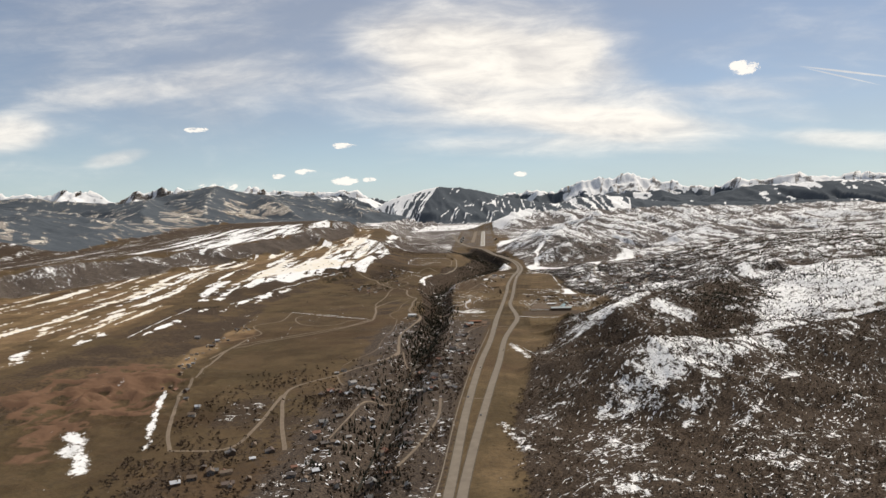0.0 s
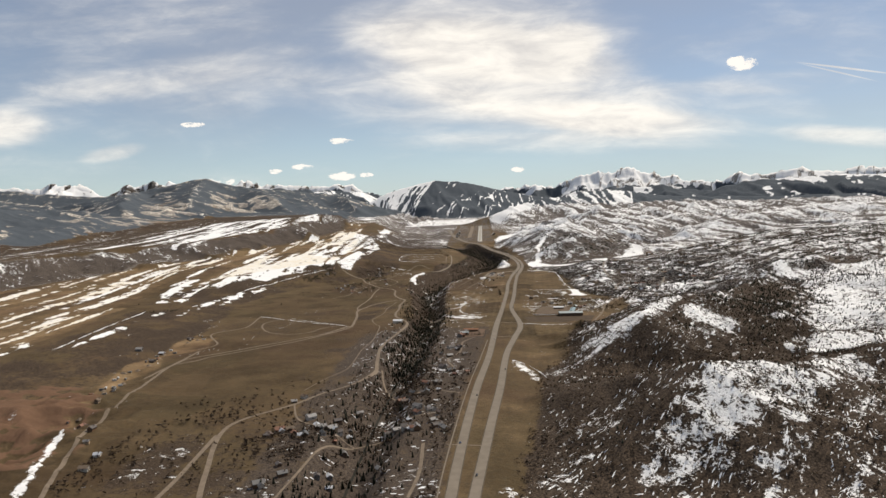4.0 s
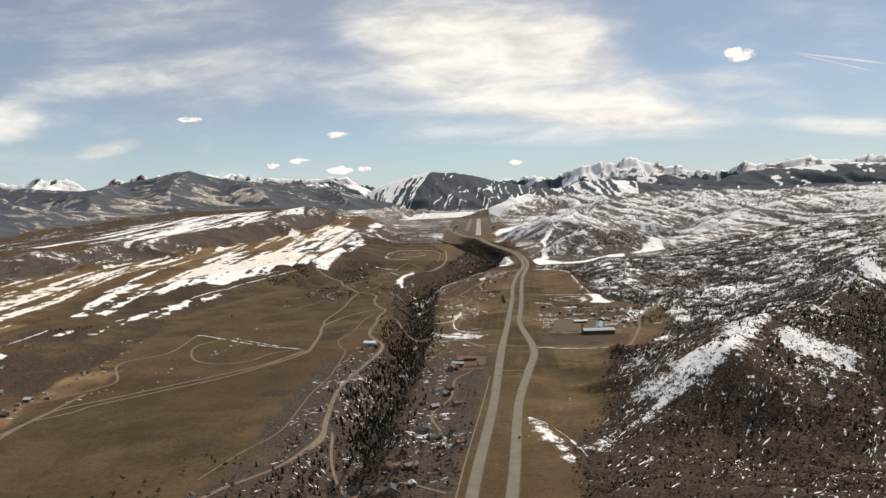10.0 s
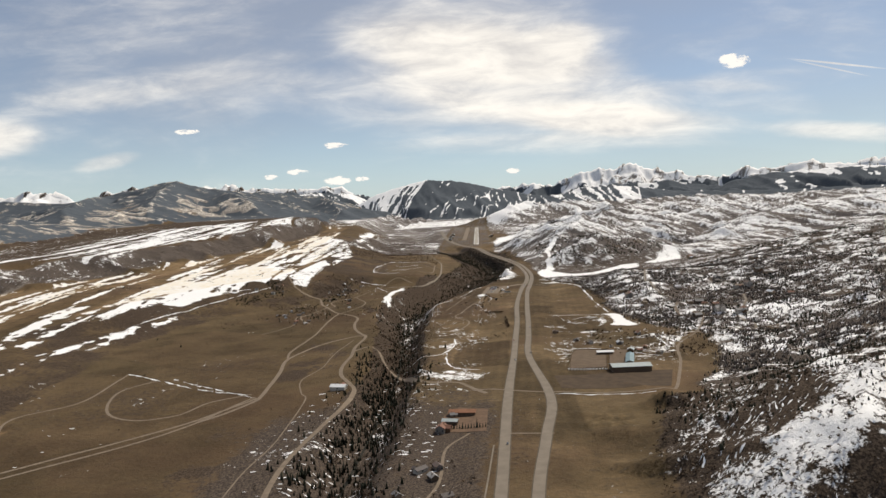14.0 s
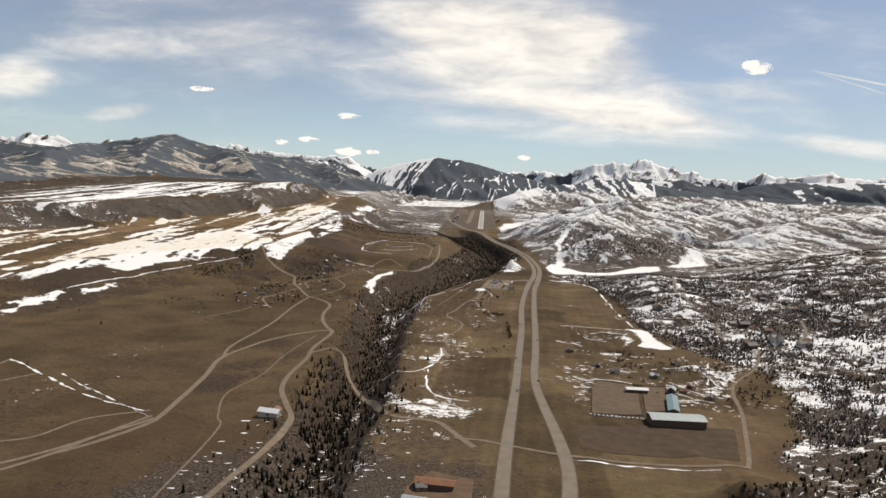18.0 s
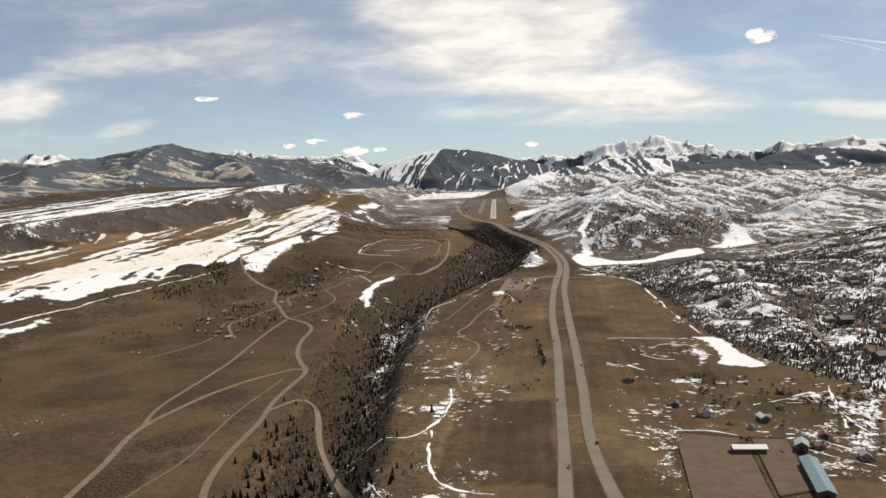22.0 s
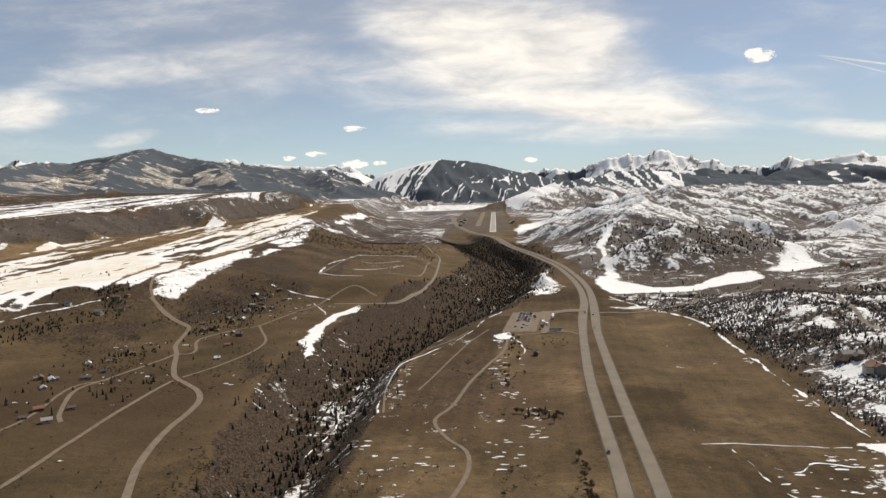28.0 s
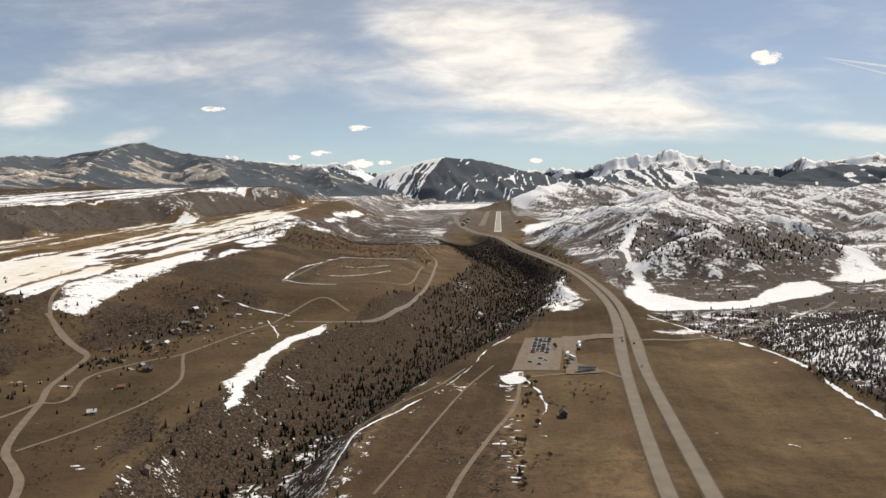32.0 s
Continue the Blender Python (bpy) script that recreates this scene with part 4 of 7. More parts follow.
        tone, tan, brush = tone + f * (0.12 + 0.6 * small + 0.4 * tiny), np.maximum(tan, f), brush * (1 - 0.5 * f)
    for pts in BRUSHY:
        brush = np.maximum(brush, inside(pts, x + 4 * small, y + 4 * tiny, 6) * (0.62 + 0.35 * small + 0.2 * tiny))
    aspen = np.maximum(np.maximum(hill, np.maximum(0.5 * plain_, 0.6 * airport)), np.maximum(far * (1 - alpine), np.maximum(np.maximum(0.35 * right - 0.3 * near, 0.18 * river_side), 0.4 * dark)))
    return dict(aspen=aspen, tone=tone, rock=rock, snow=snow, brush=brush * (1 - 0.7 * dirt), tan=tan, dirt=dirt, wood=wood)


def near_x(line, y):
    return np.interp(y, [p[1] for p in line], [p[0] for p in line])


def build_ground():
    verts = np.stack([GX, GY, GZ], -1).reshape(-1, 3)
    i = np.arange(ROWS * COLS).reshape(ROWS, COLS)
    quads = np.stack([i[:-1, :-1], i[:-1, 1:], i[1:, 1:], i[1:, :-1]], -1).reshape(-1, 4)
    me = bpy.data.meshes.new("ground")
    me.vertices.add(len(verts))
    me.vertices.foreach_set("co", verts.ravel())
    me.loops.add(quads.size)
    me.loops.foreach_set("vertex_index", quads.ravel().astype(np.int32))
    me.polygons.add(len(quads))
    me.polygons.foreach_set("loop_start", np.arange(0, quads.size, 4, dtype=np.int32))
    me.polygons.foreach_set("use_smooth", np.ones(len(quads), bool))
    me.update(calc_edges=True)
    for key, values in COVER.items():
        me.attributes.new(key, "FLOAT", "POINT").data.foreach_set("value", np.clip(values, 0, 1).ravel().astype(np.float32))
    me.materials.append(GROUND)
    tagged(new("ground", me), "brown winter valley floor with snowy hills and mountains", "ground", kind="structure")


def plain(name, colour, rough=0.85, scale=1.5, vary=0.25, spec=0.2):
    m, t, b = material(name)
    dark = tuple(c * (1 - vary) for c in colour)
    t.links.new(mix_rgb(t, ramp(t, noise_of(t, scale, 6, 0.6), 0.3, 0.7), dark, colour), b.inputs["Base Color"])
    b.inputs["Roughness"].default_value = rough
    b.inputs["Specular IOR Level"].default_value = spec
    return m


def varied(name, colours, rough=0.85, spec=0.2):
    """A material whose colour differs from object to object, or from piece to piece of a joined mesh."""
    m, t, b = material(name)
    r = t.nodes.new("ShaderNodeValToRGB")
    r.color_ramp.interpolation = "CONSTANT"
    while len(r.color_ramp.elements) < len(colours):
        r.color_ramp.elements.new(0.5)
    for k, (e, c) in enumerate(zip(r.color_ramp.elements, colours)):
        e.position, e.color = k / len(colours), (*c, 1)
    info = t.nodes.new("ShaderNodeObjectInfo")
    t.links.new(info.outputs["Random"], r.inputs[0])
    grain = ramp(t, noise_of(t, 3.0, 5, 0.6), 0.25, 0.75, 0.72, 1.0)
    dark = mix_rgb(t, 1.0, r.outputs[0], grain, "MULTIPLY")
    t.links.new(dark, b.inputs["Base Color"])
    b.inputs["Roughness"].default_value, b.inputs["Specular IOR Level"].default_value = rough, spec
    return m


def leafy(name, a, b_, rough=0.9):
    """Foliage that differs from tree to tree of a joined wood."""
    m, t, b = material(name)
    geo = t.nodes.new("ShaderNodeNewGeometry")
    c = mix_rgb(t, geo.outputs["Random Per Island"], a, b_)
    c = mix_rgb(t, ramp(t, noise_of(t, 0.05, 3), 0.35, 0.65, 0.0, 0.5), c, tuple(0.6 * v for v in a))
    t.links.new(c, b.inputs["Base Color"])
    b.inputs["Roughness"].default_value, b.inputs["Specular IOR Level"].default_value = rough, 0.05
    return m


GROUND = ground_material()
ASPHALT = plain("asphalt", (0.205, 0.170, 0.131), 0.9, 0.25, 0.2)
SHOULDER = plain("road_shoulder", (0.115, 0.090, 0.064), 0.95, 0.4, 0.35)
GRAVEL = plain("gravel", (0.215, 0.166, 0.120), 0.95, 0.5, 0.3)
CONCRETE = plain("concrete", (0.36, 0.33, 0.28), 0.9, 0.2, 0.2)
CONIFER = leafy("conifer", (0.028, 0.032, 0.022), (0.072, 0.073, 0.052))
TWIGS = leafy("bare_twigs", (0.058, 0.042, 0.029), (0.152, 0.106, 0.074))
ASPEN = leafy("aspen_twigs", (0.105, 0.090, 0.080), (0.250, 0.216, 0.190))
BARK = plain("bark", (0.10, 0.075, 0.055), 0.95, 4.0, 0.4)
COVER = cover(GX, GY, GZ)
build_ground()


def ribbon(name, line, width, mat, label, category="road", lift=0.25, kind="structure", across=4, stepping=4.0):
    pts = smooth_line(line, stepping)
    q = np.array([(p.x, p.y) for p in pts])
    d = np.gradient(q, axis=0)
    d /= np.linalg.norm(d, axis=1)[:, None] + 1e-9
    side = np.stack([d[:, 1], -d[:, 0]], 1)
    w = width if np.ndim(width) == 0 else np.array([np.interp(p[1], [k[0] for k in width], [k[1] for k in width]) for p in q])[:, None, None]
    n = across + 1
    xy = q[:, None, :] + side[:, None, :] * (np.linspace(-0.5, 0.5, n)[None, :, None] * w)
    z = ground(xy[..., 0], xy[..., 1])
    for _ in range(2):
        p = np.pad(z, ((1, 1), (0, 0)), "edge")
        z = np.maximum(z, (p[:-2] + p[1:-1] + p[2:]) / 3)
    z = z + lift
    verts = np.concatenate([xy, z[..., None]], -1).reshape(-1, 3)
    faces = [(k * n + e, k * n + e + 1, k * n + n + e + 1, k * n + n + e) for k in range(len(q) - 1) for e in range(across)]
    return tagged(new(name, mesh_from(name, verts.tolist(), faces, mat, True)), label, category, kind=kind)


WIDE = [(0, 3.1), (500, 3.1), (560, 3.4), (590, 3.3), (640, 2.8), (900, 2.9), (940, 3.8), (985, 3.8), (1030, 3.3), (1300, 3.4), (2300, 3.6)]
for name, line in (("west", HIGHWAY_WEST), ("east", HIGHWAY_EAST)):
    ribbon("road_shoulder_" + name, line, [(k, w + 0.7) for k, w in WIDE], SHOULDER, "brown gravel verge of the highway", "road verge", 0.07)
    ribbon("road_" + name, line, WIDE, ASPHALT, "pale grey two-lane highway carriageway", "road", 0.15, across=6)
ribbon("runway", [(RUNWAY[0], RUNWAY[2]), (RUNWAY[1], RUNWAY[3])], 9.7, CONCRETE, "long pale grey airport runway", "runway", 0.3)
ribbon("taxiway", [(RUNWAY[0] - 24, RUNWAY[2] + 150), (RUNWAY[1] - 24, RUNWAY[3])], 9, GRAVEL, "grey taxiway beside the runway", "taxiway", 0.3)
ROADS = []


def lane(name, width, way):
    ROADS.append((name, width, way))


# name, width, way
lane("bench_road", 1.8, [(-103, 566.3), (-96, 577), (-90.1, 591.5), (-89.1, 599.4), (-90.5, 616.1), (-93.4, 646.6), (-97.5, 673.7), (-93.7, 695.6), (-88.5, 712.5), (-81.3, 726.6), (-71.3, 739.7), (-64.9, 736.9)])
lane("switchback", 1.8, [(-162.2, 955), (-152.3, 947.1), (-142.5, 939), (-133.8, 931.3), (-128.4, 911.4), (-123.9, 894.5), (-117, 879.6), (-108.6, 858.1), (-102, 844.3), (-94.5, 835.7), (-88.1, 828.1), (-83.5, 818.3), (-81.5, 807), (-81, 795.2), (-80, 785.2), (-78.1, 774.1), (-75.9, 764.9), (-73.8, 758.4), (-70, 748), (-65, 734), (-66, 702), (-64, 677), (-64, 651), (-61.1, 631.5), (-54, 612), (-50, 600), (-50, 575), (-53.4, 549), (-57, 512), (-54, 474), (-52, 450), (-57, 427), (-71, 410), (-79, 394), (-97, 363), (-87, 312), (-74, 268)])
lane("loop_road", 1.5, [(-169.3, 446.2), (-167, 480.1), (-163.8, 497.5), (-138.8, 524.8), (-111.6, 556.9), (-95.5, 586), (-90, 598)])
lane("lane_low", 1.4, [(-166, 480), (-158, 490), (-154, 500), (-136.4, 519.3), (-109.7, 550.8), (-91.7, 600.1)])
lane("loop_a", 1.2, [(-170.9, 654.3), (-166.6, 602.5), (-181.7, 577.1), (-164.4, 538.7), (-170.2, 522.1)])
lane("loop_b", 1.2, [(-149.2, 637.5), (-157.6, 616.3), (-146.7, 585), (-130.7, 571.8), (-114.9, 576.3), (-108.4, 594), (-94.4, 604.9)])
lane("terrace_track", 0.6, [(-70.9, 727), (-74.5, 688), (-74.4, 652.2), (-78.5, 627.2), (-72.8, 603.1), (-68.3, 589.9), (-66, 540), (-68, 507), (-67.3, 461.8), (-74.4, 440.5), (-80.4, 418)])
lane("hill_lane", 1.3, [(-97, 676), (-100.2, 690), (-100.7, 703.6), (-99.5, 726.6), (-99, 754.2), (-100, 775), (-101, 795), (-101.5, 811.5), (-101.5, 827.5), (-101, 840)])
lane("house_lane", 1.3, [(-112, 796), (-117.1, 804.4), (-126.3, 827.6), (-124.2, 842.5), (-120.6, 858.2), (-118, 871), (-117.4, 879.6)])
lane("spur_lane", 1.0, [(-99.8, 844.4), (-94.4, 858), (-91.5, 869.9), (-89.1, 885.2), (-90.8, 905.3), (-100.6, 929.7), (-103.6, 936.9)])
lane("field_way", 1.2, [(-117, 880), (-112.8, 879.5), (-112, 885.4), (-119.1, 907.9), (-109.5, 929.2), (-103.6, 936.9), (-93.9, 973.4), (-84.5, 1000.7), (-74.5, 1015.7), (-60, 1002)])
lane("mid_road", 1.5, [(-156.2, 1790.8), (-65.5, 1329.9), (-44.6, 1253), (-39.4, 1180.6), (-37.1, 1087.7), (-43.4, 1022.5), (-53.5, 994.2), (-80.7, 991)])
lane("ring_track", 1, [(-101.3, 1046), (-103.3, 1102.2), (-98.4, 1182.4), (-52.1, 1184.5), (-46.4, 1154.2), (-49.9, 1070.4), (-101.3, 1046)])
lane("creek_road", 1.9, [(49.2, 954.8), (75.4, 963.4), (92.2, 973.1), (118.7, 1000.3), (157.1, 1047.5)])
lane("lot_drive", 1.7, [(44, 958.7), (26, 964.7)])
lane("lot_drive_b", 1.3, [(37, 900.2), (30.6, 910.7), (24.2, 910.9), (9.4, 905.3)])
lane("cross_a", 1.3, [(-1.7, 591.6), (16.1, 584.2), (30.7, 580), (52, 580.5), (73, 581.3), (77, 584), (85.4, 610), (92.5, 634.4), (97.7, 658.5), (104.2, 673.6), (117.7, 691.3), (129.5, 723.3), (124.7, 750.2), (128.3, 776), (135.5, 797.6)])
lane("cross_b", 1.1, [(8.9, 531), (24.6, 529.4)])
lane("hill_road", 1.7, [(143.5, 1033.2), (167.4, 1004.8), (145.2, 931.2), (132.4, 870.9), (128.5, 825.3), (134.5, 809)])
lane("hill_road_b", 1.4, [(119, 690), (132, 683), (143.3, 680.6), (147.1, 703.3), (152.5, 735.1), (167.5, 761.8), (175.2, 786.2)])
lane("field_lane", 1, [(8.2, 910.4), (5.8, 877.1), (-0.6, 851.1), (-5.5, 829.7), (-9.4, 806.1), (-13, 793.8), (-9.4, 780.6), (-4.4, 771.2), (-3.7, 759.6), (-6, 747), (-9.5, 735), (-10, 722), (-8, 708)])
lane("old_road", 1.8, [(-64.5, 690), (-58, 699), (-52.4, 698.3), (-45.6, 674.5), (-32.3, 643), (-24.6, 614.5), (-19, 607.8), (-8, 605.4), (-3.2, 599), (4.3, 582.5)])
lane("low_road", 1.6, [(-118.3, 268.4), (-97.6, 271.3), (-94.3, 295.9), (-97.8, 352.3)])
lane("frontage", 1.2, [(-18.9, 333.2), (-18.3, 300), (-23.5, 264.6), (-29.2, 242)])
lane("quarry_road", 1.6, [(-118.3, 268.4), (-131, 297.8), (-151.7, 366.6), (-166, 456), (-167.5, 518)])
lane("river_lane", 0.9, [(-14, 372), (-24, 368), (-34, 360), (-46, 352), (-54, 334), (-57, 305), (-60, 270)])
lane("river_lane_b", 0.9, [(-8, 398), (-20, 408), (-30, 402), (-38, 418), (-46, 440), (-50, 462)])
lane("river_lane_c", 0.9, [(-12, 452), (-16, 470), (-10, 492), (-9, 520), (-2, 534)])
lane("river_lane_d", 0.8, [(-46, 352), (-62, 360), (-72, 372), (-79, 394)])
lane("field_track", 0.6, [(-20, 822), (-16.2, 841.8), (-11.5, 868.6), (-6.4, 894.3), (0.3, 918.6)])
lane("bank_track", 0.6, [(-27, 800), (-31, 835), (-30, 856), (-26, 872), (-14.8, 893.4), (-8, 915)])
lane("village_lane", 1.0, [(-134.6, 760.2), (-123.3, 794.3), (-129.7, 830.6), (-122.7, 841.6)])
lane("mesa_climb", 1.3, [(-133.8, 931.3), (-154.3, 947.2), (-164, 960), (-169.9, 973.1), (-177.7, 996.2)])
lane("mesa_lane", 1.4, [(-199, 1120), (-189, 1189), (-182, 1307), (-186, 1400)])
lane("bike_path", 0.45, [(-19, 150), (-16, 200), (-13.4, 228), (-10.4, 310), (-5, 400), (2, 478), (5.5, 520)])
lane("crossover_b", 1, [(29.1, 793.8), (34.8, 794.9)])
lane("crossover_c", 0.9, [(20.1, 675.8), (29.4, 677.3)])
lane("crossover_a", 0.9, [(-10.4, 329.2), (1.8, 327.5)])
for name, width, line in ROADS:
    track = width < 1.25
    ribbon("road_" + name, line, width, ASPHALT if name in ("hill_road", "hill_road_b", "creek_road", "lot_drive", "mid_road", "bike_path") else GRAVEL, "narrow pale dirt track over dry grass" if track else "pale unpaved valley road", "track" if track else "road", 0.10, across=2, stepping=1.6)

SNOW = plain("snow", (0.84, 0.85, 0.86), 0.9, 0.5, 0.1)
SNOW_LINES = []


def old_snow(widest, way):
    SNOW_LINES.append((widest, way))


# broken strips of old snow: widest, way
old_snow(1.5, [(-103.5, 1053.5), (-108, 1100), (-106.6, 1120), (-99.9, 1189.9), (-75, 1190), (-52.1, 1184.5)])
old_snow(1.2, [(-103.5, 1053.5), (-90, 1047), (-75, 1046)])
old_snow(1.1, [(-95, 1090), (-80, 1084), (-66, 1094), (-58, 1112)])
old_snow(1.0, [(-92, 1140), (-80, 1128), (-64, 1140)])
old_snow(1.3, [(-120, 1012), (-100, 1004), (-84, 998)])
old_snow(0.9, [(-92, 992), (-82, 972), (-78, 960)])
old_snow(1.3, [(-170.9, 655), (-149, 638), (-120, 616), (-96, 604)])
old_snow(1.6, [(64, 1014), (76, 975), (86, 935), (88, 900), (87, 860), (86, 820), (88, 780)])
old_snow(0.7, [(-29, 800), (-30, 850), (-20, 876), (-13, 892), (-7, 915), (-1, 945), (6, 965)])
old_snow(1.3, [(-240, 690), (-233, 760), (-222, 840), (-200, 900), (-178, 945)])
old_snow(1.2, [(-248, 500), (-256, 580), (-262, 650)])
old_snow(1.2, [(-10.8, 707.1), (-10.5, 690), (-15.4, 669.1), (-22.1, 662.2), (-32.1, 668.8)])
old_snow(0.9, [(-26, 636), (-19, 624), (-11, 619), (-4, 623), (2, 617)])
old_snow(0.9, [(-24, 629), (-17, 618), (-9, 613), (0, 611)])
old_snow(1.3, [(-141.2, 638.8), (-128.3, 627.1), (-110.1, 613.4), (-92, 599)])
old_snow(1.0, [(-14, 668), (-13, 645), (-8, 632), (2, 628)])
old_snow(0.9, [(-52, 855), (-46, 830), (-48, 800)])
old_snow(0.6, [(47.8, 776.4), (55.5, 777.5), (64.6, 776.2), (73.8, 775.8), (80, 776)])
old_snow(0.8, [(53.8, 773.6), (54.8, 757.6), (56.3, 749.4), (60.4, 742.9), (66, 741)])
old_snow(1.2, [(41, 733), (43.5, 734), (46.5, 734.8)])
old_snow(1.3, [(49.3, 735), (51, 731), (53, 728)])
old_snow(0.8, [(57, 764), (62, 760), (68, 766), (75, 764)])
old_snow(1.0, [(75, 688), (84, 693), (96, 700)])
old_snow(1.0, [(95.9, 699.4), (95.4, 674.7), (95.8, 662.8)])
old_snow(0.8, [(79, 668), (84, 656), (92, 650)])
old_snow(0.8, [(76, 654), (84, 646), (91, 640)])
old_snow(0.8, [(48, 668), (56, 668), (63, 664)])
old_snow(1.2, [(30, 577.5), (45, 577.5), (68, 578.5)])
old_snow(1.0, [(18, 462), (24, 454), (30, 438), (32, 425)])
old_snow(0.9, [(8, 905), (12, 893), (13, 876), (11, 862)])
old_snow(8.0, [(104, 1284), (98, 1255), (105, 1232), (95, 1205), (100, 1175), (90, 1150)])
old_snow(1.3, [(62, 1000), (74, 1004), (92, 1018), (110, 1030)])
old_snow(1.2, [(-208, 905), (-196, 925), (-186, 930)])
old_snow(1.0, [(92, 668), (98, 690), (103, 705)])
old_snow(1.0, [(84, 690), (96, 688), (104, 672)])


def snow_strip(width, line, seed):
    pts = smooth_line(line, 0.8)
    q = np.array([(p.x, p.y) for p in pts])
    d = np.gradient(q, axis=0)
    d /= np.linalg.norm(d, axis=1)[:, None] + 1e-9
    side = np.stack([d[:, 1], -d[:, 0]], 1)
    k = np.arange(len(q)) * 1.0
    w = width * np.clip(0.42 + 1.8 * fbm(k, k * 0 + seed, 8, 5, seed, 0.75), 0.0, 1.0) * 0.5
    off = 0.9 * fbm(k, k * 0, 12, 4, seed + 40, 0.65)
    left, right = q + side * (off + w)[:, None], q + side * (off - w)[:, None]
    verts = []
    for a, b in zip(left, right):
        for p in (a, (a + b) / 2, b):
            verts.append((p[0], p[1], float(ground(p[0], p[1])) + (0.14 if p is not a and p is not b else 0.05)))
    faces = [(3 * i + e, 3 * i + e + 1, 3 * i + e + 4, 3 * i + e + 3) for i in range(len(q) - 1) for e in (0, 1) if w[i] + w[i + 1] > 0.03]
    tagged(new("snow_strip", mesh_from("snow_strip", verts, faces, SNOW, True)), "broken strip of old snow along a track or ditch", "snow", kind="stuff")


for k, (width, line) in enumerate(SNOW_LINES):
    snow_strip(width, line, k)

# ---- woods ----
rng = np.random.default_rng(7)


def joined(name, verts, tris, mat, label, category="woods", kind="stuff", smooth=False):
    me = bpy.data.meshes.new(name)
    me.vertices.add(len(verts))
    me.vertices.foreach_set("co", verts.astype(np.float32).ravel())
    me.loops.add(tris.size)
    me.loops.foreach_set("vertex_index", tris.ravel().astype(np.int32))
    me.polygons.add(len(tris))
    me.polygons.foreach_set("loop_start", np.arange(0, tris.size, 3, dtype=np.int32))
    me.update(calc_edges=True)
    me.materials.append(mat)
    return tagged(new(name, me), label, category, kind=kind)


def conifer_shape(sides=5, tiers=2, jag=0.25, seed=0):
    """A spire of drooping tiers, one unit high."""
    r = np.random.default_rng(seed)
    rings, z = [], 0.06
    for k in range(tiers):
        wide = 0.24 * (1 - k / tiers) + 0.05
        rings += [(z, wide), (z + 0.82 / tiers, wide * 0.42)]
        z += 0.80 / tiers
    verts = [(0, 0, 0.02)]
    for zz, wide in rings:
        for a in range(sides):
            w = wide * (1 + jag * r.uniform(-1, 1))
            verts.append((w * math.cos(a * 2 * math.pi / sides + zz), w * math.sin(a * 2 * math.pi / sides + zz), zz + 0.03 * r.uniform(-1, 1)))
    verts.append((0, 0, 1))
    tris, n = [], len(rings)
    for a in range(sides):
        b = (a + 1) % sides
        tris.append((0, 1 + b, 1 + a))
        for k in range(n - 1):
            p, q = 1 + k * sides, 1 + (k + 1) * sides
            tris += [(p + a, p + b, q + a), (p + b, q + b, q + a)]
        tris.append((1 + (n - 1) * sides + a, 1 + (n - 1) * sides + b, len(verts) - 1))
    return np.array(verts), np.array(tris)


def twig_shape(flakes=9, wide=0.42, low=0.18, seed=0, slip=0.16):
    """A bare crown: splayed slips of twigs over a thin stem, one unit high."""
    r = np.random.default_rng(seed)
    verts, tris = [(-0.02, 0, 0), (0.02, 0.01, 0), (0, -0.02, 0.6)], [(0, 1, 2)]
    for k in range(flakes):
        a, e, d = r.uniform(0, 6.283), r.uniform(-0.3, 1.2), r.uniform(0.25, 1.0)
        c = np.array([wide * d * math.cos(a) * math.cos(e), wide * d * math.sin(a) * math.cos(e), low + (1 - low) * (0.45 + 0.5 * d * math.sin(e))])
        i = len(verts)
        for _ in range(3):
            o = r.normal(size=3) * slip
            verts.append(tuple(c + o))
        tris.append((i, i + 1, i + 2))
    return np.array(verts), np.array(tris)


def scatter(name, shapes, x, y, height, mat, label, girth=1.0, sink=0.05):
    """One joined wood: a shape at every place, each turned and sized."""
    z = ground(x, y) - sink * height
    turn, pick = rng.uniform(0, 6.283, len(x)), rng.integers(0, len(shapes), len(x))
    all_v, all_t, base = [], [], 0
    for k, (v, t) in enumerate(shapes):
        m = pick == k
        c, s_, h = np.cos(turn[m])[:, None], np.sin(turn[m])[:, None], height[m][:, None]
        g = h * girth
        vx = x[m][:, None] + g * (c * v[None, :, 0] - s_ * v[None, :, 1])
        vy = y[m][:, None] + g * (s_ * v[None, :, 0] + c * v[None, :, 1])
        vz = z[m][:, None] + h * v[None, :, 2]
        all_v.append(np.stack([vx, vy, vz], -1).reshape(-1, 3))
        all_t.append((t[None] + base + (np.arange(m.sum()) * len(v))[:, None, None]).reshape(-1, 3))
        base += m.sum() * len(v)
    return joined(name, np.concatenate(all_v), np.concatenate(all_t), mat, label)


SPIRES = [conifer_shape(5, 2, 0.3, k) for k in range(4)]
SMALL_SPIRES = [conifer_shape(5, 1, 0.35, k + 9) for k in range(4)]
SLIM = [conifer_shape(4, 1, 0.5, k + 15) for k in range(4)]
BUSHES = [twig_shape(8, 0.5, 0.05, k) for k in range(6)]
CROWNS = [twig_shape(13, 0.40, 0.2, k + 20) for k in range(6)]


def places(n, x0, x1, y0, y1, chance):
    """Random places in a stretch of the plan, kept by a chance from 0 to 1 at each."""
    x, y = rng.uniform(x0, x1, n), rng.uniform(y0, y1, n)
    keep = rng.uniform(0, 1, n) < chance(x, y)
    return x[keep], y[keep]


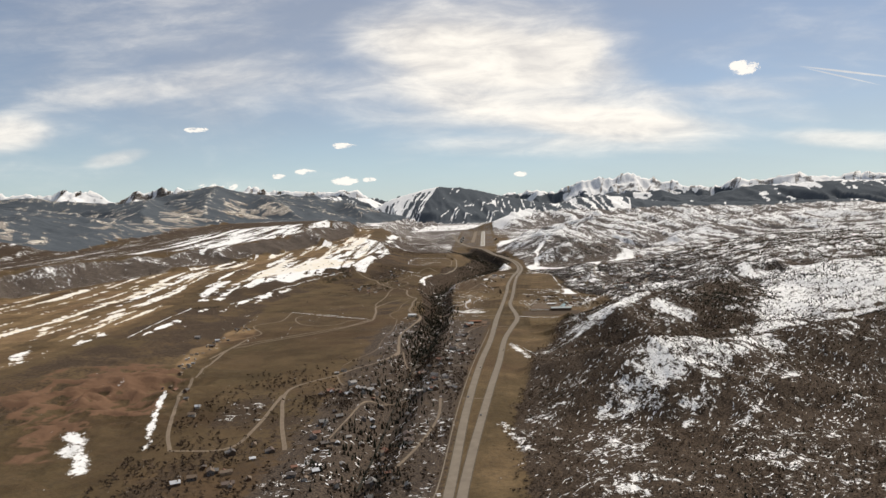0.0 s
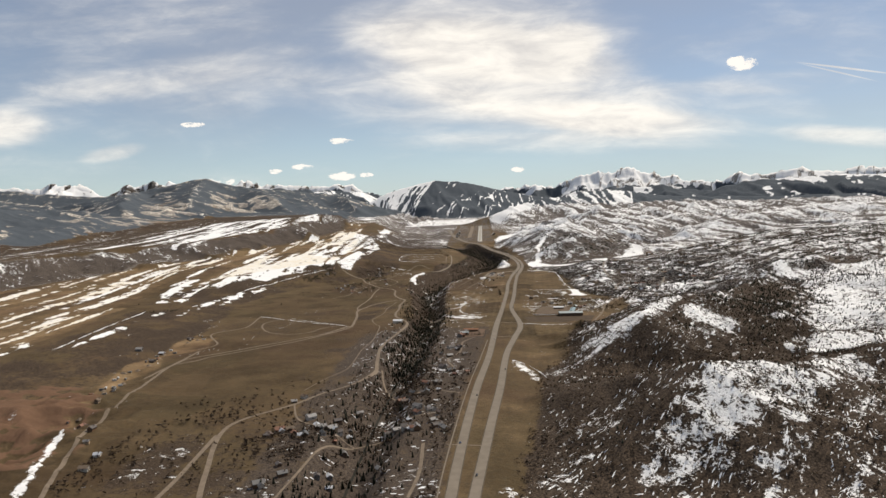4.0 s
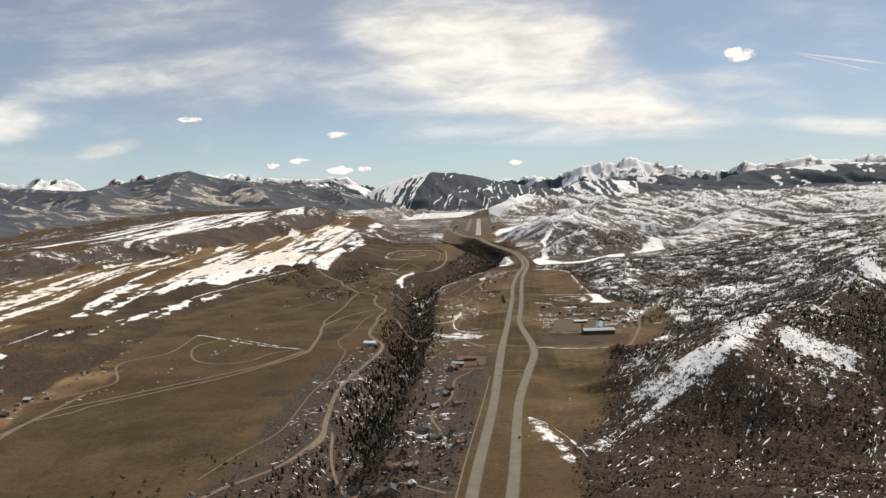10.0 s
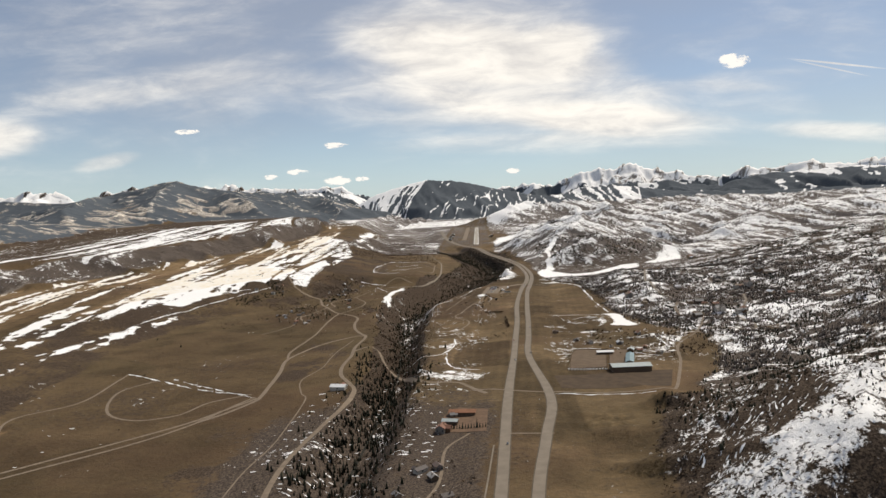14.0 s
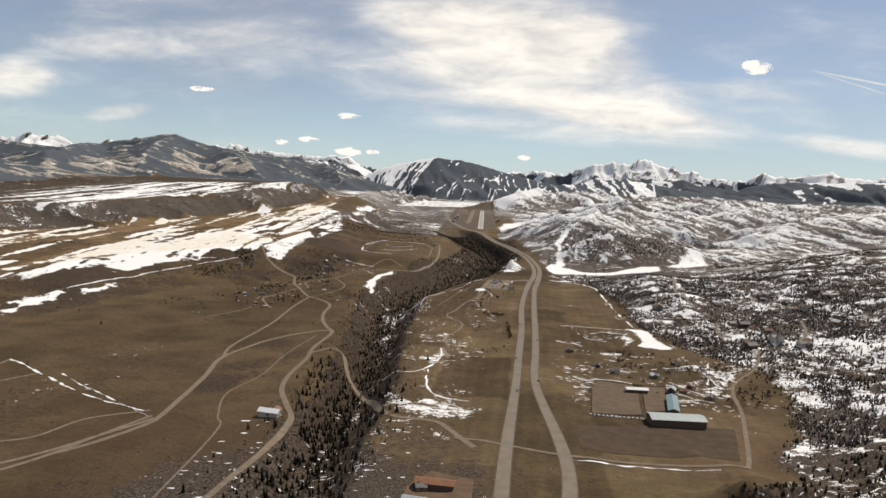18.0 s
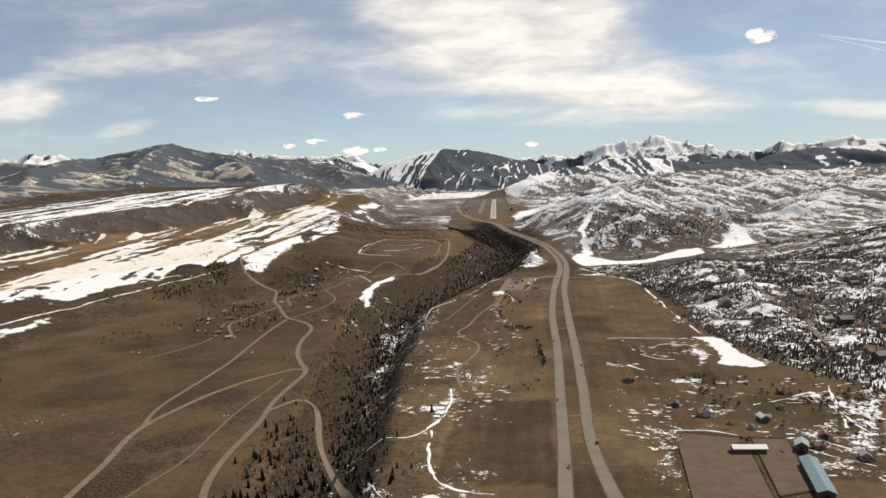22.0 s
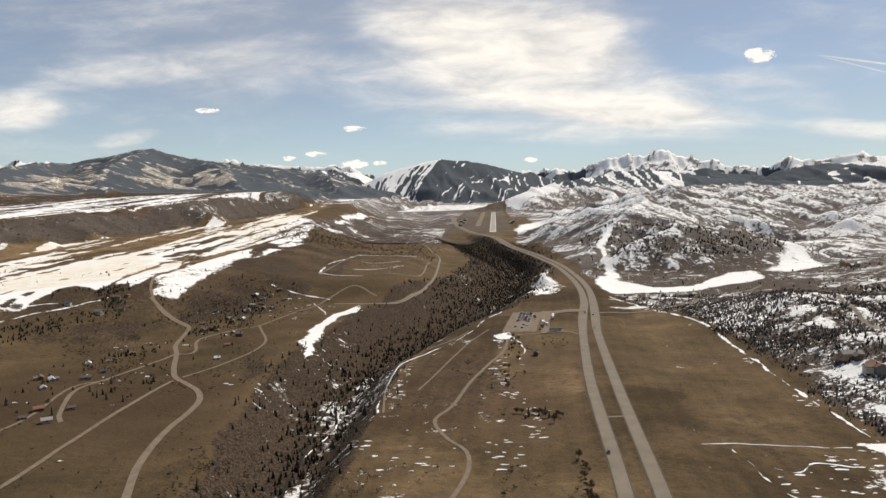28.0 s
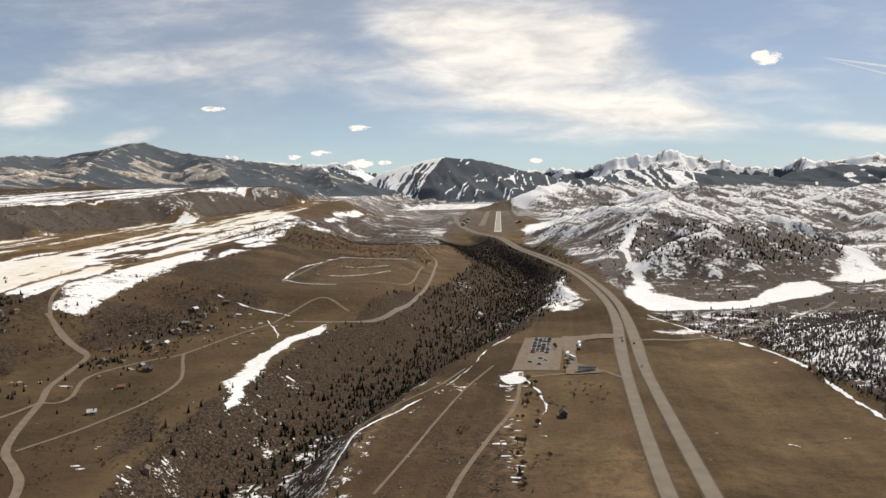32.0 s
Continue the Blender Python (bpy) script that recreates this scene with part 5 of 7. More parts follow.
def east_of_fields(x, y):
    return x - along(FIELD_EAST_LINE, y) + 5 * fbm(x, y, 22, 4, 61)


def gorge_at(x, y):
    d, _ = near_line(RIVER, x, y)
    return d / along([(0, 16), (600, 14), (750, 17), (860, 26), (970, 38), (1050, 42), (1200, 38), (1700, 44)], y)


def off_roads(x, y, gap=3.2):
    ok = np.ones(x.shape)
    for _, whole, pts in SNOWFIELDS:
        if whole > 0.79:
            ok = ok * (1 - inside(pts, x, y, 1.0))
    ok = ok * (1 - 0.93 * (y > 1010) * (y < 1135) * (x > 62) * (x < 260))
    for line in (HIGHWAY_WEST, HIGHWAY_EAST):
        ok = ok * (near_line([(*p, 0) for p in line], x, y)[0] > gap + 1.5)
    for _, w, line in ROADS:
        ok = ok * (near_line([(*p, 0) for p in line], x, y)[0] > w * 0.5 + 0.8)
    return ok


def sizes(n, a, b):
    return a + (b - a) * rng.beta(1.6, 2.6, n)


SPRUCES = [(-50, 505), (-50, 568), (-42, 643), (-30, 600), (-25, 529), (-34, 470), (-46, 460)]
MESA_TREES = [
    [(-202, 934, 0), (-194, 944, 0), (-184, 964, 0), (-172, 957, 0)], [(-198, 902, 0), (-187, 905, 0), (-178, 923, 0), (-168, 942, 0)],
    [(-325, 927, 0), (-319, 944, 0), (-295, 934, 0)], [(-258, 648, 0), (-249, 651, 0), (-245, 663, 0)], [(-187, 945, 0), (-178, 958, 0)],
    [(-173, 927, 0), (-169, 937, 0)], [(-212, 1076, 0), (-186, 1063, 0)], [(-290, 820, 0), (-270, 905, 0), (-262, 930, 0)],
]
THICKET = [(-89.9, 865.4), (-88.1, 882.2), (-80.2, 879.5), (-73.8, 865.7), (-72.3, 850.6), (-76.1, 841.9), (-86.5, 855.7)]
RIM = [(-189.6, 887.1, 0), (-187.9, 896.7, 0), (-183, 904.5, 0), (-182.4, 920.8, 0), (-172.9, 925.5, 0), (-170.4, 938, 0), (-185, 955, 0)]
LANES = [(-139, 866, 0), (-134, 880, 0), (-124, 918, 0), (-121, 945, 0), (-119, 970, 0), (-117, 1000, 0), (-112, 1012, 0)]


def woods():
    clump = lambda x, y, size, seed: step(-0.15, 0.35, fbm(x, y, size, 4, seed))
    # hillside east of the fields: firs and scrub oak on snow, in groups with open glades between
    open_ground = lambda x, y: 1 - 0.9 * step(0.24, 0.36, fbm(x, y, 11, 4, 173) + 0.2 * fbm(x, y, 60, 5, 41))
    x, y = places(60000, 60, 520, 420, 1130, lambda x, y: step(0, 5, east_of_fields(x, y)) * (0.10 + 0.80 * step(-0.08, 0.20, fbm(x, y, 24, 4, 101))) * open_ground(x, y) * off_roads(x, y) * (1 - 0.95 * inside(GROVE, x, y, 3)) * step(560, 420, x - 0.35 * y + 180))
    scatter("hillside_firs", SMALL_SPIRES, x, y, sizes(len(x), 0.6, 1.9), CONIFER, "dark green firs scattered over a snowy hillside")
    x, y = places(60000, 20, 420, 430, 1130, lambda x, y: step(0, 5, east_of_fields(x, y)) * (0.10 + 0.65 * clump(x, y, 24, 103)) * open_ground(x, y) * off_roads(x, y))
    x2, y2 = places(64000, 60, 270, 600, 1020, lambda x, y: step(0, 5, east_of_fields(x, y)) * (0.20 + 0.6 * clump(x, y, 30, 143)) * open_ground(x, y) * off_roads(x, y) * (1 - 0.8 * inside(GROVE, x, y, 3)))
    scatter("hillside_saplings", SLIM, x2, y2, sizes(len(x2), 0.6, 1.9), ASPEN, "slim grey aspens and young firs over snow", 0.8)
    scatter("hillside_brush", BUSHES, x, y, sizes(len(x), 0.6, 1.7), TWIGS, "bare grey-brown scrub oak on a snowy hillside", 1.3)
    x, y = places(5200, 84, 142, 890, 1018, lambda x, y: inside(GROVE, x, y, 3) * 0.95 * off_roads(x, y))
    scatter("aspen_grove", SLIM, x, y, sizes(len(x), 0.8, 1.7), ASPEN, "grey leafless aspen grove on snow", 0.7)
    # spurs close to the road
    x, y = places(52000, 5, 330, 150, 520, lambda x, y: step(0, 5, east_of_fields(x, y)) * (0.35 + 0.6 * clump(x, y, 22, 105)))
    scatter("spur_brush", BUSHES, x, y, sizes(len(x), 0.6, 1.7), TWIGS, "dense bare scrub on the spurs beside the highway", 1.25)
    x, y = places(11000, 20, 330, 180, 620, lambda x, y: step(4, 14, east_of_fields(x, y)) * (0.04 + 0.8 * clump(x, y, 40, 107)))
    # firs packed on the first dark slope deepen its painted shade
    x2, y2 = places(5000, 130, 215, 450, 610, lambda x, y: 0.9 * inside(DARK_SLOPES[0], x, y, 2))
    x, y = np.concatenate([x, x2]), np.concatenate([y, y2])
    scatter("spur_firs", SMALL_SPIRES, x, y, sizes(len(x), 0.5, 1.3), CONIFER, "dark firs in groups on the snowy spurs")
    # gorge and riverside: firs along the bed and in groups on the sides, brown brush between
    x, y = places(27000, -110, 60, 640, 1560, lambda x, y: step(1.02, 0.8, gorge_at(x, y)) * (0.05 + 0.9 * step(0.55, 0.2, gorge_at(x, y)) + 0.14 * step(0.05, 0.3, fbm(x, y, 24, 4, 109)) + 0.45 * step(1020, 1070, y)) * off_roads(x, y))
    scatter("gorge_firs", SPIRES, x, y, sizes(len(x), 0.9, 2.5), CONIFER, "dark firs lining the river gorge", 0.9)
    x, y = places(30000, -110, 60, 640, 1560, lambda x, y: step(1.08, 0.8, gorge_at(x, y)) * (0.45 + 0.5 * clump(x, y, 16, 115)) * off_roads(x, y))
    scatter("gorge_brush", BUSHES, x, y, sizes(len(x), 0.4, 1.2), TWIGS, "leafless brown brush on the gorge sides", 1.2)
    x, y = places(5200, -80, -8, 150, 700, lambda x, y: step(26, 8, np.abs(x - near_x(RIVER, y))) * (0.2 + 0.8 * clump(x, y, 30, 111)) * off_roads(x, y))
    x2, y2 = places(2600, -60, -18, 440, 660, lambda x, y: inside(SPRUCES, x, y, 4) * (0.25 + 0.75 * clump(x, y, 14, 117)) * off_roads(x, y))
    x, y = np.concatenate([x, x2]), np.concatenate([y, y2])
    scatter("river_firs", SPIRES, x, y, sizes(len(x), 1.0, 3.2), CONIFER, "tall dark spruces along the river", 0.85)
    x, y = places(16000, -76, -14, 420, 780, lambda x, y: step(24, 10, np.abs(x - near_x(RIVER, y))) * (0.3 + 0.6 * clump(x, y, 12, 119)) * off_roads(x, y))
    scatter("river_brush", BUSHES, x, y, sizes(len(x), 0.5, 1.3), TWIGS, "dense bare willow brush along the river", 1.3)
    x, y = places(24000, -130, 2, 150, 720, lambda x, y: (0.12 + 0.6 * clump(x, y, 34, 113)) * step(-6, -14, x - 0.02 * y) * step(470, 400, y - 0.9 * (x + 60)) * off_roads(x, y))
    scatter("river_cottonwoods", CROWNS, x, y, sizes(len(x), 0.9, 2.6), TWIGS, "leafless cottonwoods and brush around the riverside houses", 1.1)
    # snowy hill past the side valley, bluff under the upper mesa, banks of the far road
    x, y = places(80000, 30, 700, 1150, 2000, lambda x, y: step(0, 12, east_of_fields(x, y)) * (0.28 + 0.3 * step(0.15, -0.25, fbm(0.62 * x + 0.78 * y, 0.2 * x - 0.16 * y, 34, 3, 133, 0.5, True))) * step(1050, 500, x + 0.35 * (y - 1200)) * off_roads(x, y))
    scatter("far_hill_brush", BUSHES, x, y, sizes(len(x), 0.6, 1.5), ASPEN, "grey bare scrub on a snowy round hill", 1.3)
    x, y = places(7000, 60, 600, 1180, 1900, lambda x, y: step(0, 12, east_of_fields(x, y)) * step(-0.2, -0.5, fbm(0.62 * x + 0.78 * y, 0.2 * x - 0.16 * y, 34, 3, 133, 0.5, True)) * 0.7)
    x2, y2 = places(4500, 80, 260, 1130, 1290, lambda x, y: step(0, 8, east_of_fields(x, y)) * step(42, 47, ground(x, y)) * (0.25 + 0.6 * clump(x, y, 26, 145)) * off_roads(x, y))
    x, y = np.concatenate([x, x2]), np.concatenate([y, y2])
    scatter("far_hill_firs", SMALL_SPIRES, x, y, sizes(len(x), 1.2, 2.6), CONIFER, "dark fir groups in the folds of a snowy hill")
    x, y = places(20000, -700, -240, 600, 1900, lambda x, y: step(5, 25, along(UPPER_EDGE, y) + 62 - x) * step(14, -10, along(UPPER_EDGE, y) - 20 - x) * 0.8)
    scatter("bluff_brush", BUSHES, x, y, sizes(len(x), 0.9, 2.2), TWIGS, "dark leafless brush on the bluff between the mesas", 1.3)
    x, y = places(26000, -300, -60, 500, 1350, lambda x, y: (0.05 + 0.5 * step(0.05, 0.35, fbm(x, y, 40, 4, 119)) + 0.3 * step(-135, -125, x) * step(900, 860, y) * step(720, 745, y) * clump(x, y, 18, 120) + 0.8 * inside(THICKET, x, y, 3)) * (gorge_at(x, y) > 1.1) * off_roads(x, y) * (0.12 + 0.88 * step(700, 800, y)))
    x2, y2 = places(11000, -210, -45, 1190, 1800, lambda x, y: step(-205, -185, x) * (0.25 + 0.5 * clump(x, y, 50, 141)) * (gorge_at(x, y) > 0.9))
    scatter("rise_brush", BUSHES, x2, y2, sizes(len(x2), 0.9, 2.0), TWIGS, "dark leafless brush on a low rounded hill", 1.3)
    scatter("slope_brush", BUSHES, x, y, sizes(len(x), 0.45, 1.2), TWIGS, "low brown brush on the dry slopes", 1.3)
    x, y = places(1500, -205, -160, 880, 985, lambda x, y: step(9, 3, near_line(RIM, x, y)[0]) * (0.3 + 0.7 * clump(x, y, 18, 121)))
    x2, y2 = places(2600, -160, -100, 820, 1020, lambda x, y: (0.08 + 0.92 * step(8, 2, near_line(LANES, x, y)[0])) * (0.2 + 0.8 * clump(x, y, 22, 123)))
    x, y = np.concatenate([x, x2]), np.concatenate([y, y2])
    ok = off_roads(x, y) > 0
    xs, ys = places(9000, -180, -70, 830, 1030, lambda x, y: np.max([inside(p, x, y, 3) for p in SETTLED], axis=0) * (0.15 + 0.75 * clump(x, y, 9, 151)) * off_roads(x, y))
    scatter("village_trees", CROWNS, xs, ys, sizes(len(xs), 0.6, 1.5), TWIGS, "leafless trees and hedges round the village houses", 1.1)
    xs, ys = places(14000, -180, -70, 830, 1030, lambda x, y: np.max([inside(p, x, y, 4) for p in BRUSHY], axis=0) * (0.2 + 0.7 * clump(x, y, 10, 153)) * off_roads(x, y))
    scatter("bench_brush", BUSHES, xs, ys, sizes(len(xs), 0.4, 1.1), TWIGS, "dark leafless brush on the bench above the village", 1.3)
    scatter("village_firs", SPIRES, x[ok], y[ok], sizes(len(x[ok]), 0.8, 2.0), CONIFER, "small dark firs among the village houses")
    x, y = places(9000, -340, -150, 630, 1120, lambda x, y: np.max([step(6, 2, near_line(p, x, y)[0]) for p in MESA_TREES], axis=0) * 0.8 * off_roads(x, y) + 0.03 * step(0.2, 0.4, fbm(x, y, 30, 3, 187)))
    scatter("mesa_trees", SPIRES + CROWNS, x, y, sizes(len(x), 0.8, 2.2), CONIFER, "dark trees in hedges beside the mesa farms", 1.0)
    x, y = places(1400, -40, 30, 700, 900, lambda x, y: step(0.05, 0.4, fbm(x, y, 26, 4, 125)) * off_roads(x, y) * (gorge_at(x, y) > 1.05) * 0.7)
    scatter("field_brush", BUSHES, x, y, sizes(len(x), 0.7, 1.6), TWIGS, "bare bushes along the field ditches", 1.2)
    x, y = places(1300, 62, 118, 640, 720, lambda x, y: (0.02 + 0.6 * clump(x, y, 16, 127)) * off_roads(x, y) * step(4, -6, east_of_fields(x, y)) * (1 - (x > 36) * (x < 82) * (y > 600) * (y < 650)))
    scatter("farm_trees", CROWNS, x, y, sizes(len(x), 0.9, 2.4), TWIGS, "leafless trees round the farm buildings", 1.1)


woods()



# ---- small old snow ----
def snow_bits():
    """Thin broken scraps of snow, each a low ragged mound."""
    r = np.random.default_rng(31)
    lane = [(8, 905, 0), (5, 870, 0), (3, 845, 0), (8, 815, 0), (12, 795, 0), (10, 780, 0)]
    edge = [(along(FIELD_EAST_LINE, y) - 1, y, 0) for y in range(700, 1020, 20)]
    zones = (
        (1500, -16, 22, 765, 915, lambda x, y: 0.006 + 0.55 * step(4, 1, near_line(lane, x, y)[0])),
        (2400, 40, 110, 700, 1020, lambda x, y: 0.9 * step(4, 1, near_line(edge, x, y)[0]) * step(-0.1, 0.2, fbm(x, y, 14, 3, 151))),
        (260, 42, 84, 700, 780, lambda x, y: step(0.12, 0.35, fbm(x, y, 16, 3, 153))),
        (520, 34, 112, 600, 720, lambda x, y: step(0.05, 0.35, fbm(x, y, 18, 3, 155))),
        (700, -42, 8, 600, 800, lambda x, y: step(0.12, 0.4, fbm(x, y, 22, 3, 157))),
        (420, -150, -60, 760, 1010, lambda x, y: step(0.18, 0.42, fbm(x, y, 20, 3, 159))),
        (2600, -66, -8, 200, 600, lambda x, y: 0.15 + step(0.05, 0.35, fbm(x, y, 18, 3, 161))),
        (160, -210, -120, 480, 660, lambda x, y: step(0.22, 0.42, fbm(x, y, 20, 3, 163))),
    )
    xs, ys = [], []
    for n, x0, x1, y0, y1, chance in zones:
        x, y = places(n, x0, x1, y0, y1, chance)
        ok = off_roads(x, y, 1.2) > 0
        xs.append(x[ok])
        ys.append(y[ok])
    scraps("snow_scraps", np.concatenate(xs), np.concatenate(ys), 2.6, 0.9, 0.0, r, "small broken scraps of old snow on dry grass")
    # slanting dashes of snow between the scrub of the dark spurs
    x, y = places(16000, 12, 230, 190, 560, lambda x, y: step(6, 16, east_of_fields(x, y)) * step(585, 560, y - 0.25 * x) * (0.12 + 0.8 * step(0.0, 0.35, fbm(0.8 * x - 0.6 * y, 0.25 * (0.6 * x + 0.8 * y), 16, 3, 165))))
    scraps("snow_dashes", x, y, 3.2, 0.55, 0.9, r, "slanting dashes of snow between dark scrub")
    # ragged snow between the trees of the hillside
    x, y = places(15000, 85, 250, 600, 1010, lambda x, y: step(4, 12, east_of_fields(x, y)) * (0.1 + 0.8 * step(0.0, 0.3, fbm(x, y, 20, 3, 167))))
    ok = off_roads(x, y, 1.2) > 0
    scraps("snow_patches", x[ok], y[ok], 2.8, 1.1, 0.35, r, "ragged patches of snow between hillside trees")


def scraps(name, x, y, wide, deep, turn, r, label):
    """Low ragged mounds of snow, wide across and deep along their own axes, turned by that angle."""
    n, m = len(x), 8
    size = 0.16 + 0.75 * r.beta(1.1, 4.5, n)
    a = np.arange(m) * 2 * math.pi / m
    rad = size[:, None] * r.uniform(0.45, 1.2, (n, m))
    u, v = wide * rad * np.cos(a)[None], deep * rad * np.sin(a)[None]
    spin = (turn + r.normal(0, 0.25 if turn else 0.0, n))[:, None]
    vx, vy = x[:, None] + u * np.cos(spin) - v * np.sin(spin), y[:, None] + u * np.sin(spin) + v * np.cos(spin)
    rim = np.stack([vx, vy, ground(vx, vy) + 0.015], -1)
    top = np.stack([x, y, ground(x, y) + 0.05 + 0.06 * size], -1)[:, None]
    verts = np.concatenate([top, rim], 1).reshape(-1, 3)
    fan = np.array([(0, 1 + k, 1 + (k + 1) % m) for k in range(m)])
    tris = (fan[None] + (np.arange(n) * (m + 1))[:, None, None]).reshape(-1, 3)
    joined(name, verts, tris, SNOW, label, "snow")


snow_bits()

# ---- buildings and vehicles ----
HOUSES = {}


def homes(key, spots):
    HOUSES[key] = spots


homes("village", [(-145.9, 841), (-140.8, 839.1), (-137.4, 829.2), (-141.1, 829.1), (-141.3, 861.9), (-136, 865.7), (-130.9, 842.2), (-130, 851.2), (-134.1, 879.3), (-115.6, 795.8), (-123.7, 798.4), (-124.2, 805.8), (-115.6, 807.5), (-103, 894.7), (-98.1, 870.9), (-105.4, 915.3), (-70, 841.2)])
homes("mid", [(-117.9, 923.8), (-109.7, 920.1), (-115.7, 950.2), (-115.9, 997.7), (-114, 1005.9), (-119.4, 976.1), (-118.1, 991.1), (-117.6, 964.4), (-122, 949.3), (-123.2, 994.1), (-107.8, 995.2), (-124, 925)])
homes("mesa", [(-174.3, 945.9), (-170.9, 950.3), (-174.1, 929.5), (-184, 953.8), (-156.8, 1091.8), (-145.5, 1102.3), (-149.4, 1085), (-167.5, 937.9), (-188.4, 929.6), (-203, 915.9)])
homes("right", [(68, 669), (81.3, 685), (53.8, 688.7), (73, 675), (59.4, 679.7), (88, 700)])
homes("slope", [(182.2, 861), (181.9, 814.8), (143.1, 796.9), (158.1, 737.3), (146.9, 834.2), (115.7, 801), (150.3, 765.3), (210, 836.9), (161.6, 924.5), (218.3, 986.9), (228.1, 914.1), (187.5, 773), (110.4, 826.7), (130, 732.5), (145.6, 741.7), (273, 1083), (235.5, 1102.4), (280.5, 987)])
homes("town0", [(-87.5, 274.1), (-78.9, 267.1), (-65, 246.4), (-93, 264.5), (-78.1, 237.7), (-87.8, 243.3), (-97.8, 249), (-97.5, 238), (-101.3, 233.2), (-58.1, 234.3), (-60.9, 263.1), (-59.3, 356.3), (-52.2, 345.7), (-48.5, 381.1), (-40.8, 339.9), (-29.8, 310.1), (-47.2, 310.7), (-39.1, 304.6), (-28.9, 277.4), (-47.7, 284.2), (-61.1, 307.8), (-63.1, 346.2), (-35.8, 262.1), (-27.9, 231.1), (-36.8, 240.3), (-31.5, 357.7), (-65.8, 284.8), (-49.6, 237.5), (-44.4, 251.2), (-22.5, 349.7), (-22.6, 401.8)])
homes("town6", [(-79.8, 397.1), (-65.9, 369.4), (-55.1, 356.1), (-50.4, 388.1), (-50.3, 367.2), (-34.2, 406.9), (-24, 370.6), (-18.7, 376), (-15.1, 351.9), (-25.4, 349.3), (-39.5, 370.9), (-24.1, 418.3), (-11.1, 435), (-15.4, 478.7), (-10.6, 503.7), (-74.7, 354.9)])
homes("fields", [(-11.1, 538.2), (-7.6, 554.4), (-55.9, 605)])
homes("pits", [(-140.4, 338.9), (-130.6, 327.8), (-127.9, 314.3), (-146.9, 354.8), (-157.9, 367.3), (-173, 423.5), (-168.3, 399.6), (-182.7, 486.4), (-203.7, 515.3), (-186.6, 508), (-188.8, 557)])
homes("farmr", [(83, 662), (79, 655), (44.7, 713.5), (86, 648)])


def part(name, bm, mat, parent, label=""):
    me = bpy.data.meshes.new(name)
    bm.to_mesh(me)
    bm.free()
    me.materials.append(mat)
    ob = new(name, me)
    ob.parent = parent
    if label:
        ob["label"] = label
    return ob


def box(x0, x1, y0, y1, z0, z1, bm=None, top=1.0):
    """A box; top below 1 draws its upper face in."""
    bm = bm or bmesh.new()
    cx, cy = (x0 + x1) / 2, (y0 + y1) / 2
    v = [bm.verts.new((x, y, z0)) for x, y in ((x0, y0), (x1, y0), (x1, y1), (x0, y1))]
    v += [bm.verts.new((cx + (x - cx) * top, cy + (y - cy) * top, z1)) for x, y in ((x0, y0), (x1, y0), (x1, y1), (x0, y1))]
    for f in ((3, 2, 1, 0), (4, 5, 6, 7), (0, 1, 5, 4), (1, 2, 6, 5), (2, 3, 7, 6), (3, 0, 4, 7)):
        bm.faces.new([v[i] for i in f])
    return bm


def gabled(w, l, h, rise):
    """Walls with two gables; the ridge runs along y."""
    bm = bmesh.new()
    pts = [(-w / 2, -0.6), (w / 2, -0.6), (w / 2, h), (0, h + rise), (-w / 2, h)]
    a = [bm.verts.new((x, -l / 2, z)) for x, z in pts]
    b = [bm.verts.new((x, l / 2, z)) for x, z in pts]
    bm.faces.new(a)
    bm.faces.new(b[::-1])
    for i in range(5):
        bm.faces.new((a[i], b[i], b[(i + 1) % 5], a[(i + 1) % 5]))
    bmesh.ops.recalc_face_normals(bm, faces=bm.faces)
    return bm


def roof_slabs(w, l, h, rise, over=0.22, thick=0.14):
    bm = bmesh.new()
    k = rise / (w / 2)
    for side in (-1, 1):
        e = (w / 2 + over) * side
        low, high = h + rise - k * (w / 2 + over), h + rise
        p = [(0, high), (e, low), (e, low + thick), (0, high + thick)]
        a = [bm.verts.new((x, -l / 2 - over, z + 0.02)) for x, z in p]
        b = [bm.verts.new((x, l / 2 + over, z + 0.02)) for x, z in p]
        bm.faces.new(a)
        bm.faces.new(b[::-1])
        for i in range(4):
            bm.faces.new((a[i], b[i], b[(i + 1) % 4], a[(i + 1) % 4]))
    bmesh.ops.recalc_face_normals(bm, faces=bm.faces)
    return bm


HOUSE_WALL = varied("house_wall", [(0.30, 0.22, 0.15), (0.17, 0.10, 0.06), (0.55, 0.50, 0.43), (0.22, 0.20, 0.18), (0.42, 0.30, 0.19), (0.12, 0.085, 0.06)])
HOUSE_ROOF = varied("house_roof", [(0.16, 0.12, 0.10), (0.34, 0.32, 0.30), (0.10, 0.10, 0.10), (0.62, 0.63, 0.65), (0.24, 0.12, 0.08), (0.20, 0.19, 0.18), (0.13, 0.11, 0.10), (0.19, 0.14, 0.10)], 0.7)
BARN_ROOF = plain("pale_metal_roof", (0.36, 0.40, 0.39), 0.55, 0.8, 0.2, 0.3)
TEAL_ROOF = plain("teal_metal_roof", (0.17, 0.25, 0.27), 0.6, 0.8, 0.2, 0.3)
TIMBER = plain("weathered_timber", (0.16, 0.11, 0.075), 0.9, 3.0, 0.4)
BRICK_RED = plain("rust_roof", (0.27, 0.13, 0.075), 0.85, 1.0, 0.25)
WHITE = plain("white_paint", (0.78, 0.78, 0.76), 0.6, 2.0, 0.08)
DARK = plain("dark_frame", (0.035, 0.035, 0.038), 0.5, 2.0, 0.2)
GLASS, gt, gb = material("window_glass")
